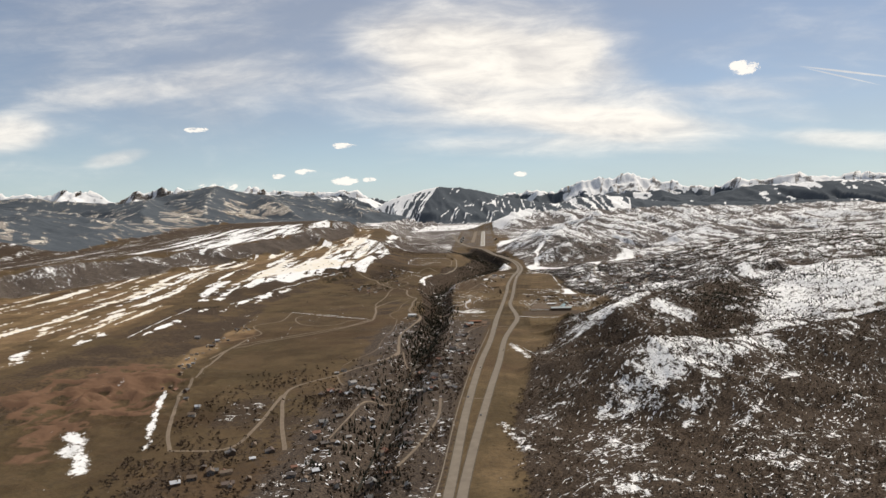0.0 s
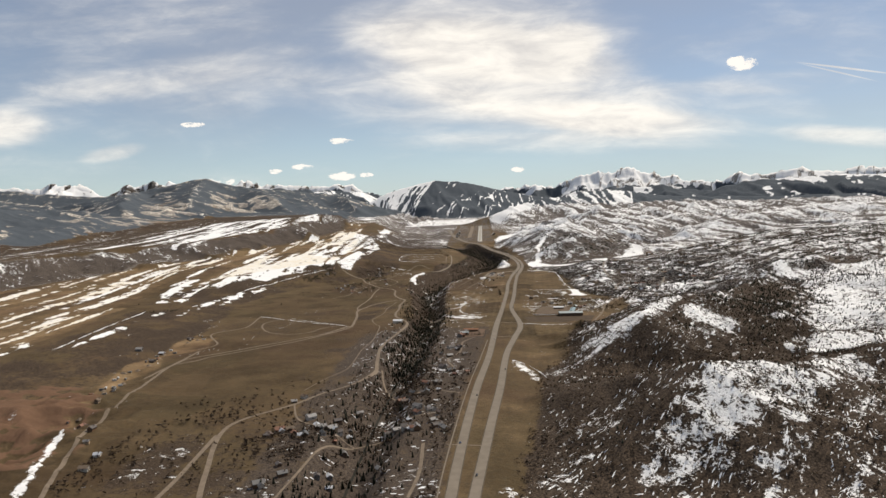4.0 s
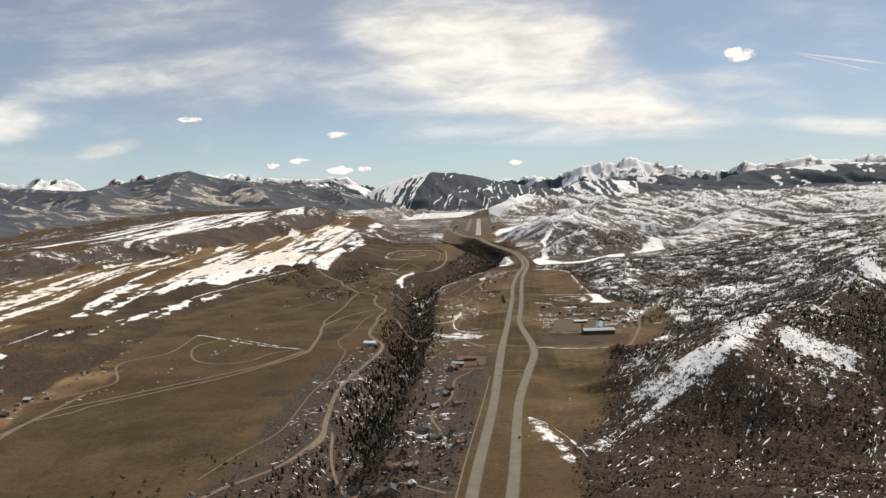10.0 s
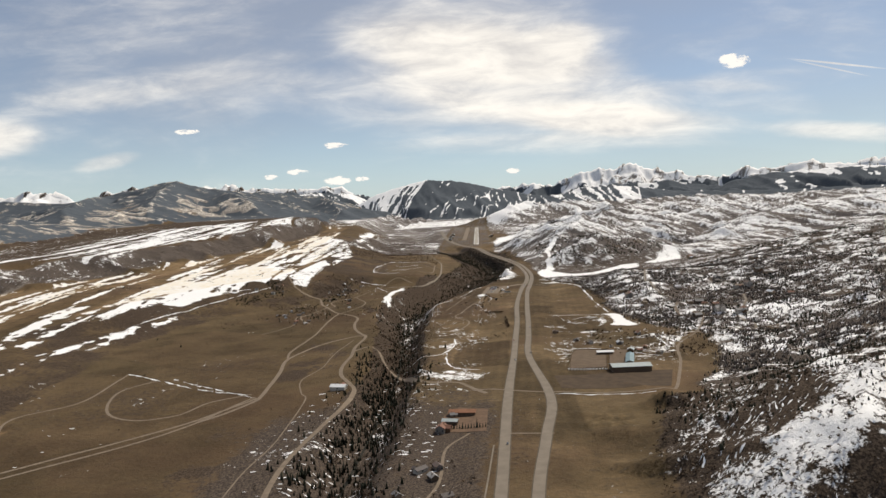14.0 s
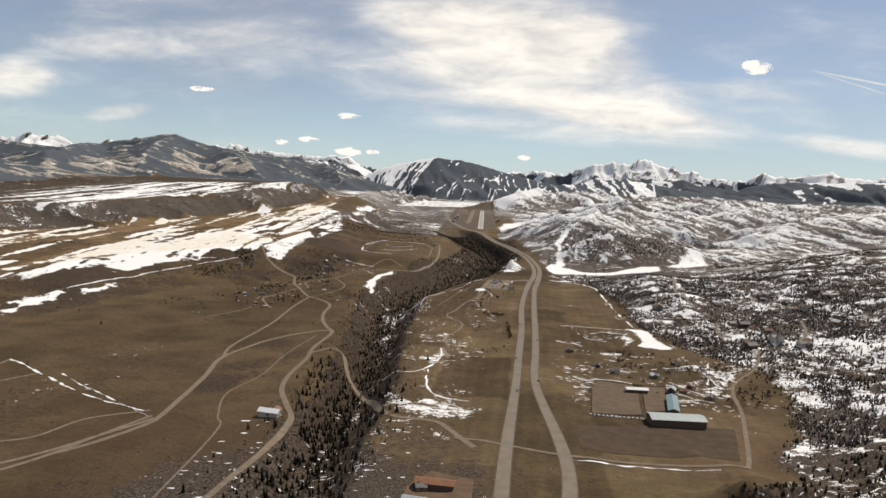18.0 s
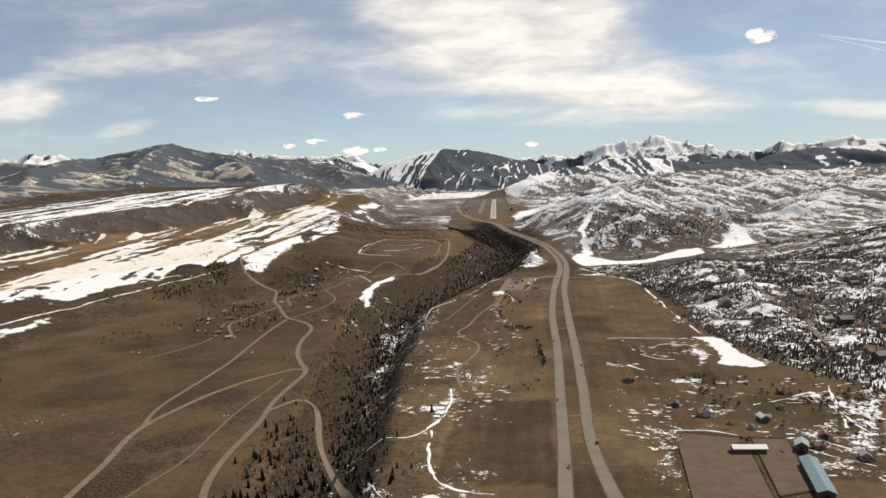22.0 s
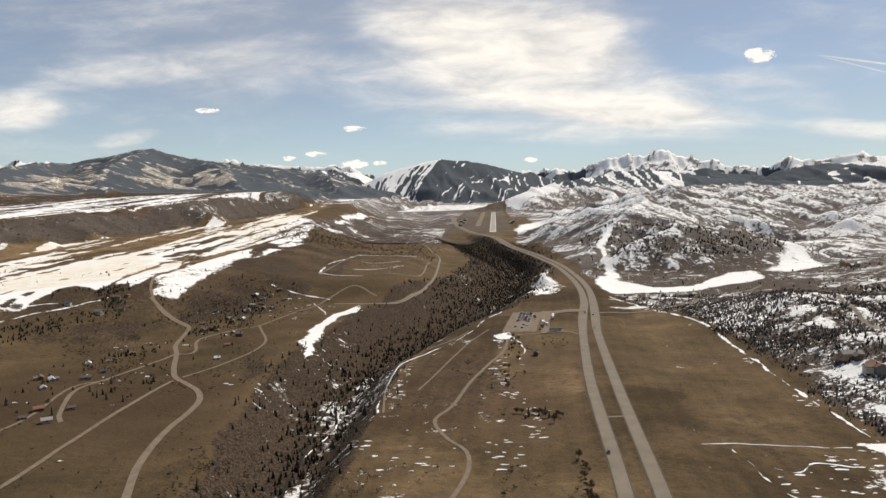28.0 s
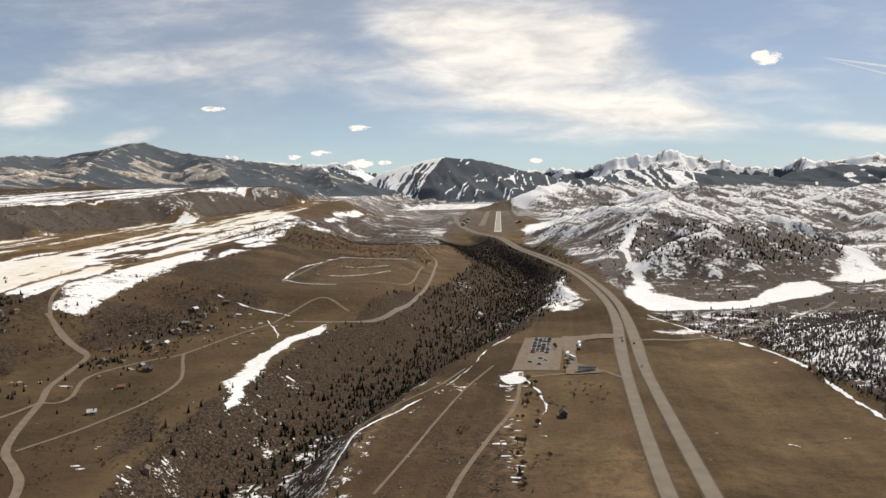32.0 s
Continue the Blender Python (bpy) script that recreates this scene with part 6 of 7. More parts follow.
gb.inputs["Base Color"].default_value, gb.inputs["Roughness"].default_value = (0.02, 0.024, 0.028, 1), 0.35
PAINT = varied("car_paint", [(0.75, 0.75, 0.75), (0.04, 0.04, 0.045), (0.30, 0.31, 0.33), (0.35, 0.05, 0.04), (0.05, 0.09, 0.20), (0.55, 0.54, 0.50), (0.12, 0.12, 0.12), (0.80, 0.80, 0.79)], 0.35, 0.5)
RUBBER = plain("tyre_rubber", (0.02, 0.02, 0.02), 0.9)


def house(name, w, l, h, rise, label, category="house", wall=None, roof=None, wing=False):
    e = tagged(new(name), label, category)
    part("wall", gabled(w, l, h, rise), wall or HOUSE_WALL, e)
    top = part("roof", roof_slabs(w, l, h, rise), roof or HOUSE_ROOF, e)
    part("chimney", box(w * 0.18, w * 0.18 + 0.25, l * 0.2, l * 0.2 + 0.25, h + rise * 0.3, h + rise + 0.45), TIMBER, top)
    part("door", box(-0.16, 0.16, -l / 2 - 0.04, -l / 2 + 0.02, 0, 0.68), TIMBER, e)
    for x, y, along_x in ((-w * 0.3, -l / 2, True), (w * 0.3, -l / 2, True), (-w / 2, 0, False), (w / 2, 0, False)):
        a, b = (0.22, 0.03) if along_x else (0.03, 0.3)
        part("window", box(x - a, x + a, y - b, y + b, h * 0.38, h * 0.75), GLASS, e)
    if wing:
        bm = gabled(w * 0.7, l * 0.6, h * 0.85, rise * 0.8)
        bmesh.ops.transform(bm, matrix=pose(w * 0.6, l * 0.1, 0, 0, 0, 90), verts=bm.verts)
        part("wing", bm, wall or HOUSE_WALL, e)
        bm = roof_slabs(w * 0.7, l * 0.6, h * 0.85, rise * 0.8)
        bmesh.ops.transform(bm, matrix=pose(w * 0.6, l * 0.1, 0, 0, 0, 90), verts=bm.verts)
        part("wing_roof", bm, roof or HOUSE_ROOF, e)
    return e


def shed(name, w, l, h, rise, label, category, wall, roof):
    e = tagged(new(name), label, category)
    part("wall", gabled(w, l, h, rise), wall, e)
    part("roof", roof_slabs(w, l, h, rise, 0.3), roof, e)
    part("door", box(-w * 0.16, w * 0.16, -l / 2 - 0.05, -l / 2 + 0.02, 0, h * 0.75), DARK, e)
    return e


def stand(e, x, y, turn=0.0, sink=0.0):
    e.matrix_basis = pose(x, y, float(ground(x, y)) - sink, 0, 0, turn)
    return e


HOUSE_KINDS = [(2.9, 4.2, 1.5, 0.9, False), (2.4, 3.2, 1.2, 0.8, False), (3.4, 5.0, 1.9, 1.1, True), (2.2, 2.8, 1.1, 0.6, False), (2.8, 5.6, 1.4, 0.8, True)]
SAID = {
    "village": ("brown timber house on the dry bench above the river", "houses of the bench village"),
    "mid": ("small timber house among bushes under the mesa", "houses under the mesa"),
    "mesa": ("farmhouse beside snowy fields on the mesa", "farmhouses on the mesa"),
    "right": ("farmhouse with sheds between the fields and hill", "farmhouses by the hill"),
    "slope": ("large house among firs on the snowy hillside", "houses on the snowy hillside"),
    "town0": ("riverside house among leafless cottonwoods", "riverside houses"),
    "town6": ("riverside house in a wooded lot", "riverside houses"),
    "fields": ("house on open fields beside the highway", "houses on the fields"),
    "pits": ("low work shed beside a dirt haul road", "sheds by the gravel pits"),
    "farmr": ("low farm building behind a fenced paddock", "farm buildings by the paddocks"),
}


def build_houses():
    first = {}
    r = random.Random(5)
    for key, spots in HOUSES.items():
        label, group = SAID[key]
        heading = {"town0": 20, "town6": 35, "village": 30, "slope": 10}.get(key, 0)
        spots = list(spots)
        if key in ("slope", "town0", "mid", "town6"):
            spots += [(x + r.uniform(-9, 9), y + r.uniform(-14, 14)) for x, y in spots]
        if key in ("town0", "town6"):
            spots += [(x + r.uniform(-6, 6), y + r.uniform(-9, 9)) for x, y in spots if -62 < x < -10]
        taken = []
        for x, y in spots:
            z = float(ground(x, y))
            near = near_line([(*p, 0) for p in HIGHWAY_WEST], np.array([x]), np.array([y]))[0][0]
            if near < 6 or any(math.hypot(x - a, y - b) < 4.6 for a, b in taken) or z < 27:
                continue
            taken.append((x, y))
            k = r.randrange(len(HOUSE_KINDS))
            turn = heading + r.choice((0, 90, 180, 270)) + r.uniform(-14, 14)
            scale = {"slope": 1.1, "town0": 0.7, "town6": 0.7, "village": 0.58, "mid": 0.55, "mesa": 0.65, "pits": 0.7, "right": 0.6, "farmr": 0.6}.get(key, 0.85)
            at = pose(x, y, z, 0, 0, turn)
            if (key, k) in first:
                copy_thing(first[key, k], at)
            else:
                w, l, h, rise, wing = HOUSE_KINDS[k]
                e = house("house", w * scale, l * scale, h * scale, rise * scale, label, "house", wing=wing)
                e["group"] = group
                e.matrix_basis = at
                first[key, k] = e


build_houses()


def draped(name, pts, mat, label, category, lift=0.14, cell=1.6, kind="structure", ragged=0.0):
    """A flat surface laid over the ground inside an outline."""
    px, py = [p[0] for p in pts], [p[1] for p in pts]
    nx, ny = max(2, int((max(px) - min(px)) / cell)), max(2, int((max(py) - min(py)) / cell))
    ring = [(x, y) for x, y in pts]
    bm = bmesh.new()
    f = bm.faces.new([bm.verts.new((x, y, 0)) for x, y in ring])
    for k in range(1, nx):
        c = min(px) + (max(px) - min(px)) * k / nx
        bmesh.ops.bisect_plane(bm, geom=bm.verts[:] + bm.edges[:] + bm.faces[:], plane_co=(c, 0, 0), plane_no=(1, 0, 0))
    for k in range(1, ny):
        c = min(py) + (max(py) - min(py)) * k / ny
        bmesh.ops.bisect_plane(bm, geom=bm.verts[:] + bm.edges[:] + bm.faces[:], plane_co=(0, c, 0), plane_no=(0, 1, 0))
    for v in bm.verts:
        v.co.z = float(ground(v.co.x, v.co.y)) + lift
    bmesh.ops.recalc_face_normals(bm, faces=bm.faces)
    me = bpy.data.meshes.new(name)
    bm.to_mesh(me)
    bm.free()
    me.materials.append(mat)
    return tagged(new(name, me), label, category, kind=kind)


def car(label="small car on the asphalt"):
    e = tagged(new("car"), label, "car", "cars")
    bm = box(-0.29, 0.29, -0.72, 0.72, 0.10, 0.30, top=0.96)
    part("body", bm, PAINT, e)
    part("cabin", box(-0.26, 0.26, -0.42, 0.36, 0.30, 0.48, top=0.78), GLASS, e)
    for x in (-0.27, 0.27):
        for y in (-0.45, 0.45):
            bm = bmesh.new()
            bmesh.ops.create_cone(bm, cap_ends=True, segments=8, radius1=0.11, radius2=0.11, depth=0.09)
            bmesh.ops.transform(bm, matrix=pose(x, y, 0.11, 0, 90, 0), verts=bm.verts)
            part("wheel", bm, RUBBER, e)
    return e


def bus():
    e = tagged(new("bus"), "white coach parked on the pale lot", "bus", "coaches at the lot")
    part("body", box(-0.42, 0.42, -1.9, 1.9, 0.16, 1.05, top=0.95), WHITE, e)
    for x in (-0.425, 0.425):
        part("window", box(x - 0.015, x + 0.015, -1.6, 1.6, 0.55, 0.85), GLASS, e)
    for x in (-0.36, 0.36):
        for y in (-1.2, 1.25):
            bm = bmesh.new()
            bmesh.ops.create_cone(bm, cap_ends=True, segments=8, radius1=0.17, radius2=0.17, depth=0.12)
            bmesh.ops.transform(bm, matrix=pose(x, y, 0.17, 0, 90, 0), verts=bm.verts)
            part("wheel", bm, RUBBER, e)
    return e


# car park beside the junction
draped("car_park", [(5.6, 912.5), (19.5, 913.2), (25.6, 963.5), (11.6, 963)], GRAVEL, "pale gravel surround of the car park", "car park", 0.16)
draped("car_park_rows", [(9.2, 914), (16.2, 914.4), (22, 962), (14.6, 961.7)], ASPHALT, "worn asphalt parking rows half full of cars", "car park", 0.22)
draped("coach_lot", [(21, 909), (31, 907), (30.5, 913), (25.8, 922), (27, 940), (31.5, 957), (45, 958), (45, 966), (24.8, 966.5), (23.5, 945)], GRAVEL, "pale coach turning lot", "car park", 0.24)
lead = None
r = random.Random(11)
for row in range(17):
    y0 = 917.5 + row * 2.72
    for k in range(4):
        if r.random() < (0.93 if row > 7 else 0.22):
            f = (y0 - 914) / 48
            x0 = 9.2 + 5.4 * f + 1.1 + k * 1.55 + r.uniform(-0.1, 0.1)
            at = pose(x0, y0 + r.uniform(-0.25, 0.25), float(ground(x0, y0)) + 0.22, 0, 0, 83 + r.choice((0, 180)) + r.uniform(-3, 3))
            if lead is None:
                lead = car("car parked in a row on worn asphalt")
                lead["group"] = "parked cars"
                lead.matrix_basis = at
            else:
                copy_thing(lead, at)
drive = None
for line, ys, turn in ((HIGHWAY_WEST, (392, 520, 640, 690, 768, 952, 958, 1075, 1215, 330), 180), (HIGHWAY_EAST, (300, 440, 655, 730, 915, 948, 1120, 1330), 0)):
    for y in ys:
        x = float(np.interp(y, [p[1] for p in line], [p[0] for p in line])) + (0.9 if y % 3 else -0.9)
        slope = float(np.interp(y + 4, [p[1] for p in line], [p[0] for p in line]) - np.interp(y - 4, [p[1] for p in line], [p[0] for p in line])) / 8
        at = pose(x, y, float(ground(x, y)) + 0.29, 0, 0, turn - math.degrees(math.atan(slope)))
        if drive is None:
            drive = car("car on a lane of the highway")
            drive["group"] = "cars on the highway"
            drive.matrix_basis = at
        else:
            copy_thing(drive, at)
coach = bus()
coach.matrix_basis = pose(23.9, 934, float(ground(23.9, 934)) + 0.25, 0, 0, -8)
for x, y, a in ((24.9, 928.5, 20), (29.0, 945, -6), (29.4, 950.5, -8)):
    copy_thing(coach, pose(x, y, float(ground(x, y)) + 0.25, 0, 0, a))

shelter = tagged(new("bus_shelter"), "dark-roofed long bus shelter beside the drive", "shelter")
part("roof", box(-2.6, 2.6, -0.8, 0.8, 1.1, 1.25), DARK, shelter)
part("back_wall", box(-2.5, 2.5, 0.6, 0.7, 0, 1.1), WHITE, shelter)
for x in (-2.3, 0, 2.3):
    part("post", box(x - 0.06, x + 0.06, -0.66, -0.54, 0, 1.1), DARK, shelter)
shelter.matrix_basis = pose(27.2, 911.2, float(ground(27.2, 911.2)) + 0.2, 0, 0, 2)

# farm by the hill
stand(shed("riding_hall", 7.4, 16.5, 2.2, 0.75, "long riding hall with a pale metal roof", "barn", TIMBER, BARN_ROOF), 66.5, 617, 92)
stand(shed("stable_wing", 3.2, 19, 1.6, 0.6, "narrow stable wing with a teal metal roof", "barn", TIMBER, TEAL_ROOF), 70.2, 635.5, -12)
stand(shed("farm_barn", 2.6, 3.6, 1.6, 0.8, "small grey-roofed barn behind the paddock", "barn", TIMBER, BARN_ROOF), 74.5, 654, -20)
stand(shed("farm_barn", 2.4, 7.5, 1.2, 0.5, "low pale-roofed stable row behind the paddock", "barn", TIMBER, WHITE), 62, 653, 90)
PADDOCK = plain("paddock_earth", (0.135, 0.095, 0.062), 0.95, 0.4, 0.25)
PADDOCKS = [[(41.5, 622.8), (57.8, 623.8), (64.1, 661.9), (50.6, 666), (46.6, 655.9)], [(59.6, 627.5), (67.6, 630.5), (74.1, 661), (65.6, 661.9)]]
for outline in PADDOCKS:
    draped("paddock", outline, PADDOCK, "bare brown riding paddock", "paddock", 0.12)
draped("hay_field", [(33.5, 586), (33, 607), (59.6, 614.5), (84, 615.5), (76, 587)], plain("ploughed_field", (0.078, 0.052, 0.031), 0.95, 0.3, 0.3), "dark brown mown field below the barn", "field", 0.08)


def fence(corners):
    """Posts with two rails round an outline."""
    e = tagged(new("paddock_fence"), "weathered timber post-and-rail fence round a paddock", "fence", "paddock fences")
    e.matrix_basis = pose(*corners[0], float(ground(*corners[0])))
    ox, oy, oz = corners[0][0], corners[0][1], float(ground(*corners[0]))
    for (x0, y0), (x1, y1) in zip(corners, corners[1:] + corners[:1]):
        n = max(1, int(math.hypot(x1 - x0, y1 - y0) / 3.0))
        for k in range(n):
            ax, ay, bx, by = (x0 + (x1 - x0) * k / n, y0 + (y1 - y0) * k / n, x0 + (x1 - x0) * (k + 1) / n, y0 + (y1 - y0) * (k + 1) / n)
            az, bz = float(ground(ax, ay)), float(ground(bx, by))
            part("post", box(ax - ox - 0.06, ax - ox + 0.06, ay - oy - 0.06, ay - oy + 0.06, az - oz - 0.1, az - oz + 0.5), TIMBER, e)
            turn = math.degrees(math.atan2(by - ay, bx - ax))
            bm = bmesh.new()
            for h in (0.22, 0.42):
                box(0, math.hypot(bx - ax, by - ay), -0.03, 0.03, h - 0.04, h + 0.04, bm)
            tilt = math.degrees(math.atan2(bz - az, math.hypot(bx - ax, by - ay)))
            bmesh.ops.transform(bm, matrix=pose(ax - ox, ay - oy, az - oz, 0, 0, turn) @ pose(0, 0, 0, 0, -tilt, 0), verts=bm.verts)
            part("rail", bm, TIMBER, e)


for outline in PADDOCKS:
    fence(outline)


def bale():
    bm = bmesh.new()
    bmesh.ops.create_cone(bm, cap_ends=True, segments=12, radius1=0.32, radius2=0.32, depth=0.7)
    bmesh.ops.transform(bm, matrix=pose(0, 0, 0.31, 0, 90, 0), verts=bm.verts)
    bmesh.ops.bevel(bm, geom=bm.edges[:], offset=0.04, segments=1, affect="EDGES")
    me = bpy.data.meshes.new("wrapped_bale")
    bm.to_mesh(me)
    bm.free()
    me.materials.append(WHITE)
    return tagged(new("wrapped_bale", me), "white wrapped hay bale in a row", "hay bale", "row of wrapped bales")


first_bale = None
for k in range(13):
    x, y = 40.8 + k * 1.31, 621.0 - k * 0.125
    at = pose(x, y, float(ground(x, y)), 0, 0, 4)
    if first_bale is None:
        first_bale = bale()
        first_bale.matrix_basis = at
    else:
        copy_thing(first_bale, at)

# yard with rust-coloured roofs beside the highway
draped("nursery_yard", [(-12, 538), (3.5, 534), (4.5, 560), (-6, 566), (-11, 556)], plain("red_earth", (0.155, 0.098, 0.062), 0.95, 0.4, 0.3), "reddish-brown bare earth yard", "yard", 0.12)
stand(shed("nursery_shed", 3.4, 9.0, 1.5, 0.6, "long shed with a rust-brown roof", "shed", TIMBER, BRICK_RED), -4.5, 556, 84)
stand(shed("nursery_shed", 2.8, 5.0, 1.3, 0.5, "short shed with a pale roof", "shed", TIMBER, BARN_ROOF), -8.5, 546, 80)
stand(house("lodge", 3.0, 6.4, 1.5, 0.8, "white-roofed house on the riverside terrace", "house", HOUSE_WALL, WHITE), -57, 603, 78)
stand(shed("field_hut", 1.5, 1.9, 1.1, 0.5, "small dark hut alone on the field", "hut", TIMBER, DARK), 16.6, 868.5, 4)

# storage yard along the haul road
def container():
    e = tagged(new("storage_container"), "weathered steel container on the pale earth yard", "container", "containers in the yard")
    part("body", box(-0.4, 0.4, -1.0, 1.0, 0.03, 0.85), YARD_PAINT, e)
    for x in (-0.2, 0.2):
        part("door", box(x - 0.19, x + 0.19, -1.03, -1.0, 0.08, 0.8), YARD_PAINT, e)
    for y in (-0.8, 0.8):
        part("skid", box(-0.38, 0.38, y - 0.08, y + 0.08, -0.1, 0.03), DARK, e)
    return e


def heap(r):
    bm = bmesh.new()
    n, rings = 12, 5
    rows = [[bm.verts.new(((1 - k / rings) * 1.5 * (1 + r.uniform(-0.18, 0.18)) * math.cos(a * 6.283 / n), (1 - k / rings) * 1.5 * (1 + r.uniform(-0.18, 0.18)) * math.sin(a * 6.283 / n), -0.15 + 1.05 * (k / rings) ** 0.9 + r.uniform(-0.04, 0.04))) for a in range(n)] for k in range(rings)]
    for lower, higher in zip(rows, rows[1:]):
        for a in range(n):
            bm.faces.new((lower[a], lower[(a + 1) % n], higher[(a + 1) % n], higher[a]))
    bm.faces.new(rows[-1])
    bmesh.ops.recalc_face_normals(bm, faces=bm.faces)
    me = bpy.data.meshes.new("gravel_heap")
    bm.to_mesh(me)
    bm.free()
    me.materials.append(GRAVEL)
    return tagged(new("gravel_heap", me), "heap of pale gravel in the yard", "gravel heap", "gravel heaps")


YARD_PAINT = varied("yard_paint", [(0.42, 0.40, 0.36), (0.60, 0.59, 0.56), (0.25, 0.13, 0.08), (0.12, 0.13, 0.13), (0.30, 0.27, 0.22)])
r = random.Random(17)
boxes, heaps = None, None
YARD_LINE = [(-164, 372), (-173, 410), (-181, 455), (-185, 490), (-184, 520), (-184, 560)]
for k in range(34):
    y = r.uniform(372, 572)
    x = float(np.interp(y, [p[1] for p in YARD_LINE], [p[0] for p in YARD_LINE])) + r.uniform(-5, 5)
    at = pose(x, y, float(ground(x, y)) + 0.1, 0, 0, r.choice((10, 12, 98, 100)) + r.uniform(-6, 6))
    if k % 3 == 0:
        heaps = (heaps or []) + [heap(r)]
        heaps[-1].matrix_basis = at
    elif boxes is None:
        boxes = container()
        boxes.matrix_basis = at
    else:
        copy_thing(boxes, at)

# airfield
stripes = [("west", -4.2), ("east", 4.2)]
for name, off in stripes:
    ribbon("runway_line_" + name, [(RUNWAY[0] + off, RUNWAY[2] + 2), (RUNWAY[1] + off, RUNWAY[3] - 2)], 0.5, WHITE, "white runway edge line", "runway marking", 0.36, across=1, stepping=12)
for k in range(8):
    x = RUNWAY[0] - 3.6 + k * 1.03 + (0.15 if k > 3 else 0)
    draped("runway_bar", [(x - 0.3, RUNWAY[2] + 4), (x + 0.3, RUNWAY[2] + 4), (x + 0.3, RUNWAY[2] + 18), (x - 0.3, RUNWAY[2] + 18)], WHITE, "white threshold bar", "runway marking", 0.36, 20)
hangar = None
for x, y, a in ((-48, 1820, 0), (-50, 1860, 0), (-46, 1910, 0), (-52, 1960, 5), (-47, 2010, 0), (-50, 2060, 0), (36, 1890, 10), (40, 1935, 5)):
    if hangar is None:
        hangar = shed("hangar", 6, 10, 2.0, 0.8, "pale metal hangar beside the taxiway", "hangar", HOUSE_WALL, BARN_ROOF)
        hangar["group"] = "hangars"
        stand(hangar, x, y, a)
    else:
        copy_thing(hangar, pose(x, y, float(ground(x, y)), 0, 0, a))

# river and pond
WATER, tt, wb = material("river_water")
tt.links.new(mix_rgb(tt, noise_of(tt, 0.8, 4), (0.018, 0.018, 0.014), (0.040, 0.038, 0.030)), wb.inputs["Base Color"])
wb.inputs["Roughness"].default_value = 0.8
wb.inputs["Specular IOR Level"].default_value = 0.05
ribbon("river", [p[:2] for p in RIVER[:16]], 0.9, WATER, "narrow dark river in its gorge", "river", 0.12, across=2)
ICE = plain("pond_ice", (0.78, 0.79, 0.78), 0.6, 0.6, 0.1)
draped("pond", [(6 + 3.4 * math.cos(a) * (1 + 0.12 * math.sin(3 * a)), 901.5 + 5.0 * math.sin(a) * (1 + 0.15 * math.sin(2 * a + 1))) for a in [k * 0.3142 for k in range(20)]], ICE, "small oval pond under pale ice", "pond", 0.16)


# ---- single trees ----
def tree_mesh(name, shape, mat, height, girth):
    v, t = shape
    return mesh_from(name, (v * np.array([girth, girth, height])).tolist(), t.tolist(), mat)


def trunk_mesh(height, r0):
    bm = bmesh.new()
    bmesh.ops.create_cone(bm, cap_ends=True, segments=6, radius1=r0, radius2=r0 * 0.35, depth=height)
    bmesh.ops.translate(bm, verts=bm.verts, vec=(0, 0, height / 2 - 0.1))
    return bm


def limb_mesh(height, seed):
    r = random.Random(seed)
    bm = bmesh.new()
    for k in range(6):
        c = bmesh.new()
        bmesh.ops.create_cone(c, cap_ends=False, segments=4, radius1=0.05, radius2=0.012, depth=height * 0.5)
        m = pose(0, 0, height * r.uniform(0.35, 0.6), r.uniform(20, 55), 0, k * 60 + r.uniform(-20, 20)) @ Matrix.Translation((0, 0, height * 0.25))
        bmesh.ops.transform(c, matrix=m, verts=c.verts)
        me = bpy.data.meshes.new("limb_piece")
        c.to_mesh(me)
        c.free()
        bm.from_mesh(me)
        bpy.data.meshes.remove(me)
    return bm


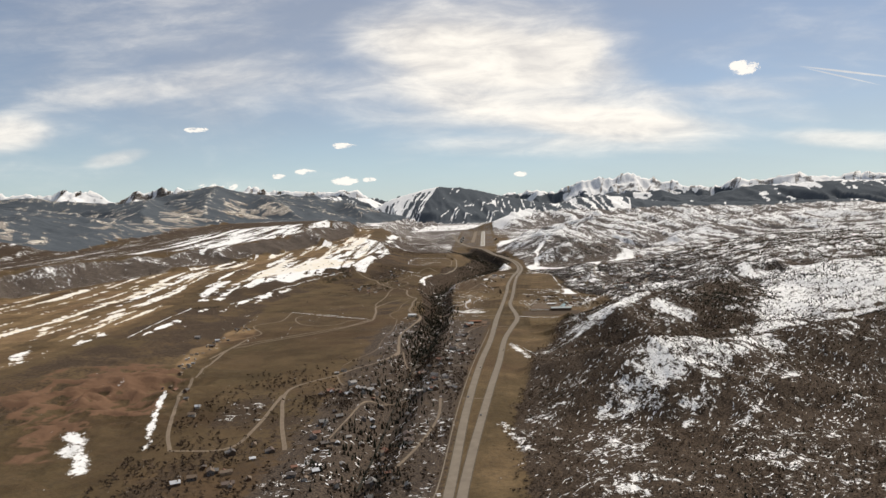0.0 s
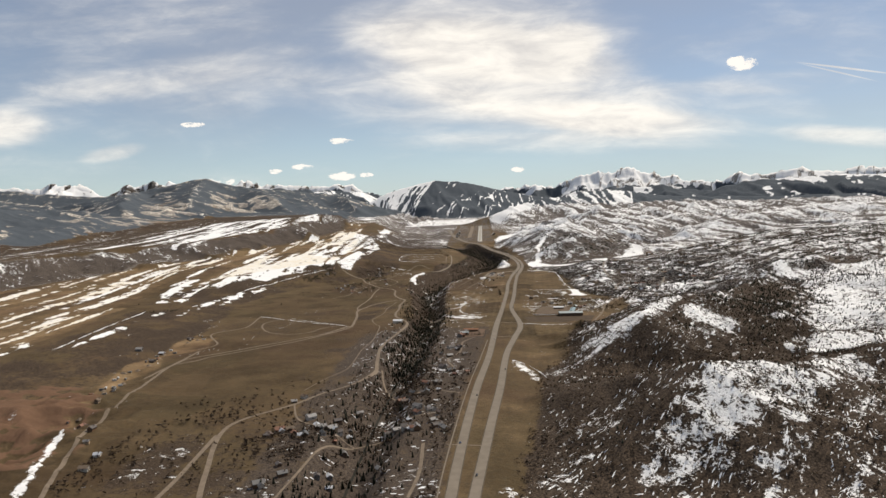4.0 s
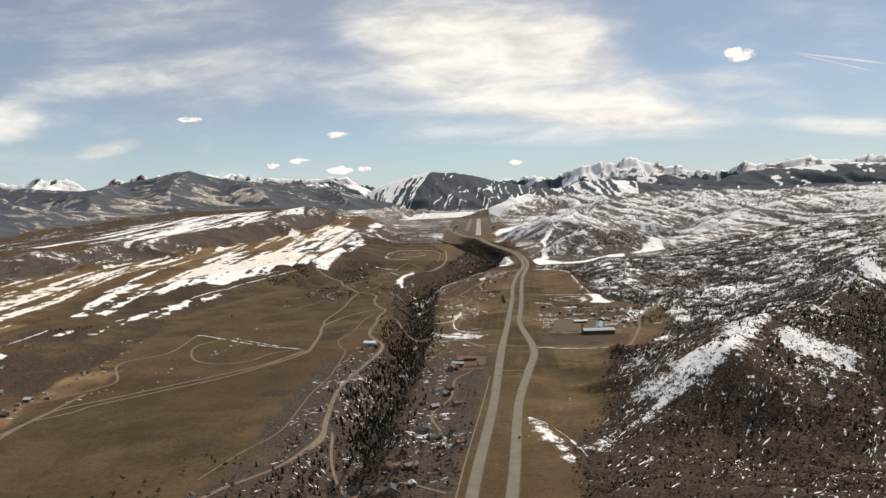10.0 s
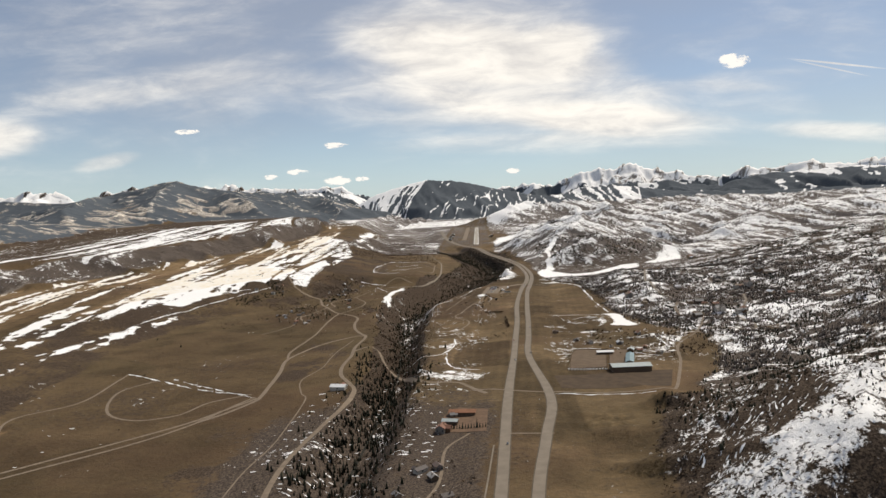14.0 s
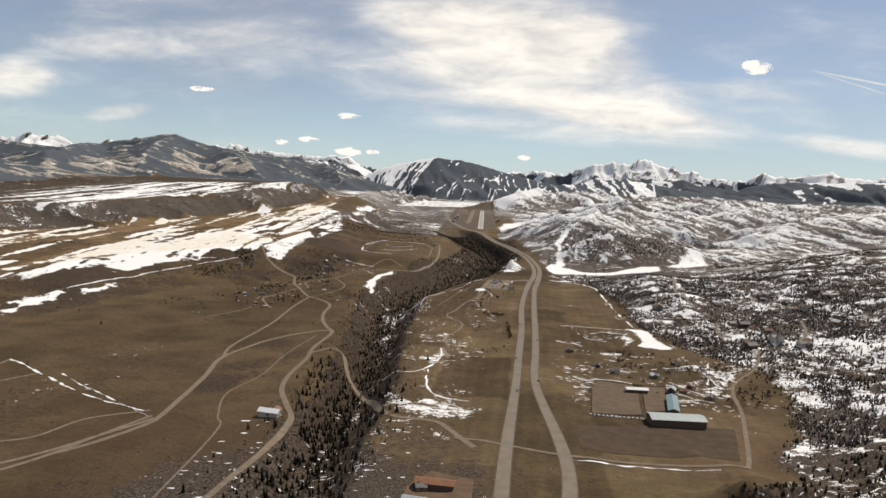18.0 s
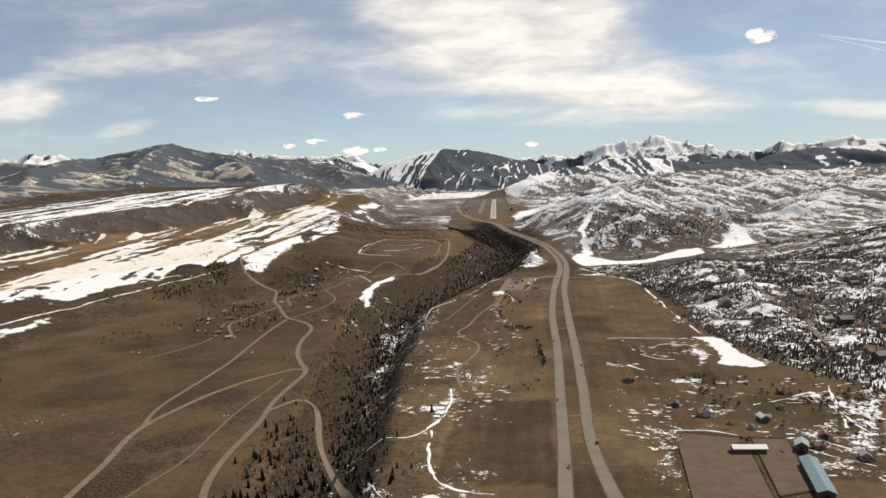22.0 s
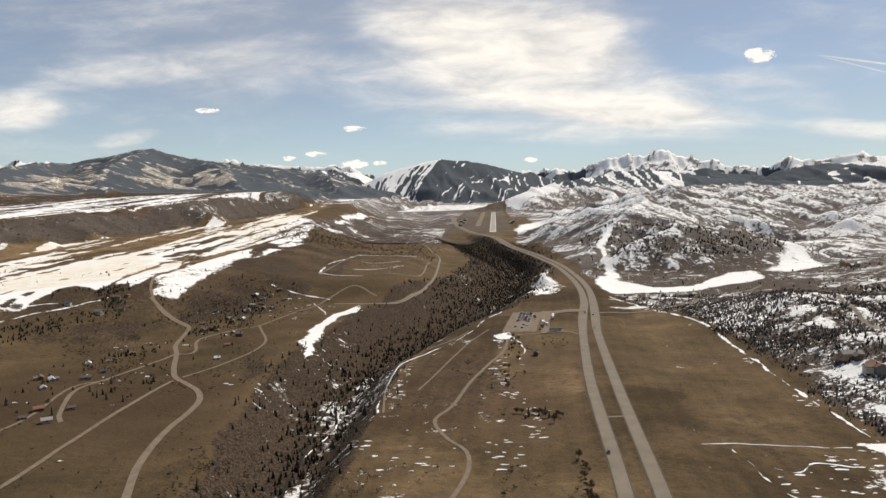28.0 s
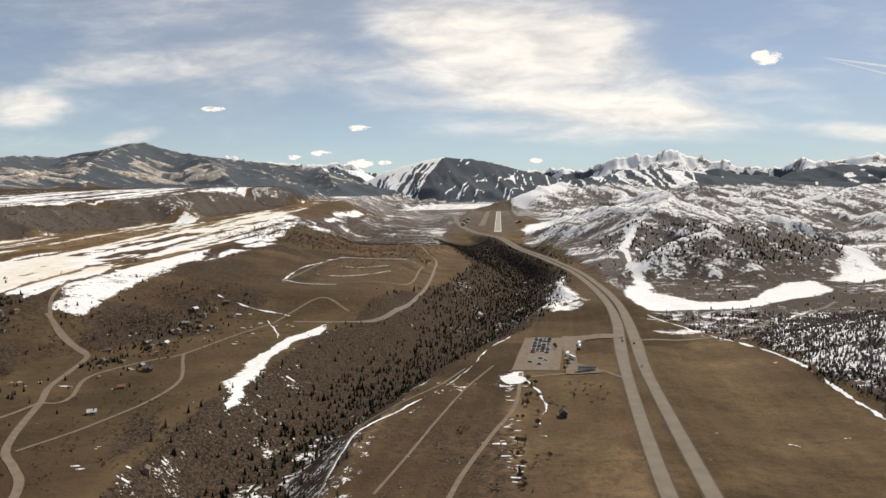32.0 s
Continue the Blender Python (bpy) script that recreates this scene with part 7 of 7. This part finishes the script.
def single_trees():
    kinds = []
    for k in range(3):
        e = tagged(new("spruce_tree"), "dark green spruce with drooping tiers of branches", "tree", "spruces along the river and lanes")
        part("trunk", trunk_mesh(0.7, 0.09), BARK, e)
        ob = new("crown", tree_mesh("spruce_crown", conifer_shape(8, 5, 0.45, 40 + k), CONIFER, 3.2 + 0.5 * k, 2.3))
        ob.parent = e
        kinds.append(e)
    for k in range(3):
        e = tagged(new("cottonwood_tree"), "leafless grey-brown cottonwood with a spreading crown", "tree", "bare trees along the river and lanes")
        part("trunk", trunk_mesh(1.5, 0.10), BARK, e)
        part("limbs", limb_mesh(2.2, k), BARK, e)
        ob = new("crown", tree_mesh("cottonwood_crown", twig_shape(150, 0.46, 0.3, 60 + k, 0.07), TWIGS, 2.5 + 0.3 * k, 2.4))
        ob.parent = e
        kinds.append(e)
    used = set()
    r = random.Random(21)
    spots = []
    for k in range(24):
        spots.append((19.6 + r.uniform(-0.8, 0.8), 730 + k * 1.5, 3))
    for k in range(20):
        spots.append((7.5 + 0.6 * k + r.uniform(-0.4, 0.4), 797 + r.gauss(0, 2.0), r.choice((0, 3, 3))))
    for k in range(30):
        spots.append((r.uniform(5, 12), r.uniform(820, 905), r.choice((3, 3, 0))))
    for k in range(60):
        y = r.uniform(440, 760)
        spots.append((float(near_x(RIVER, y)) + r.uniform(-14, 14), y, r.choice((0, 0, 3))))
    for k in range(40):
        y = r.uniform(780, 960)
        spots.append((float(near_x(RIVER, y)) + r.choice((-1, 1)) * r.uniform(12, 26), y, 0))
    for k in range(30):
        spots.append((r.uniform(-145, -105), r.uniform(800, 880), r.choice((0, 3))))
    for k in range(14):
        spots.append((-9 + k * 0.95, 541 - 0.2 * k, 0))
    for k in range(6):
        spots.append((r.uniform(20.5, 23.5), r.uniform(912, 962), 3))
    x, y = np.array([p[0] for p in spots]), np.array([p[1] for p in spots])
    ok = off_roads(x, y, 1.0)
    for (px, py, base), fine in zip(spots, ok):
        if not fine:
            continue
        k = base + r.randrange(3)
        size = r.uniform(0.35, 0.75)
        at = pose(px, py, float(ground(px, py)) - 0.05, 0, 0, r.uniform(0, 360))
        if k not in used:
            used.add(k)
            kinds[k].scale = (size, size, size)
            kinds[k].matrix_basis = at @ Matrix.Diagonal((size, size, size, 1))
        else:
            e = copy_thing(kinds[k], at)
            e.scale = (size, size, size)


single_trees()
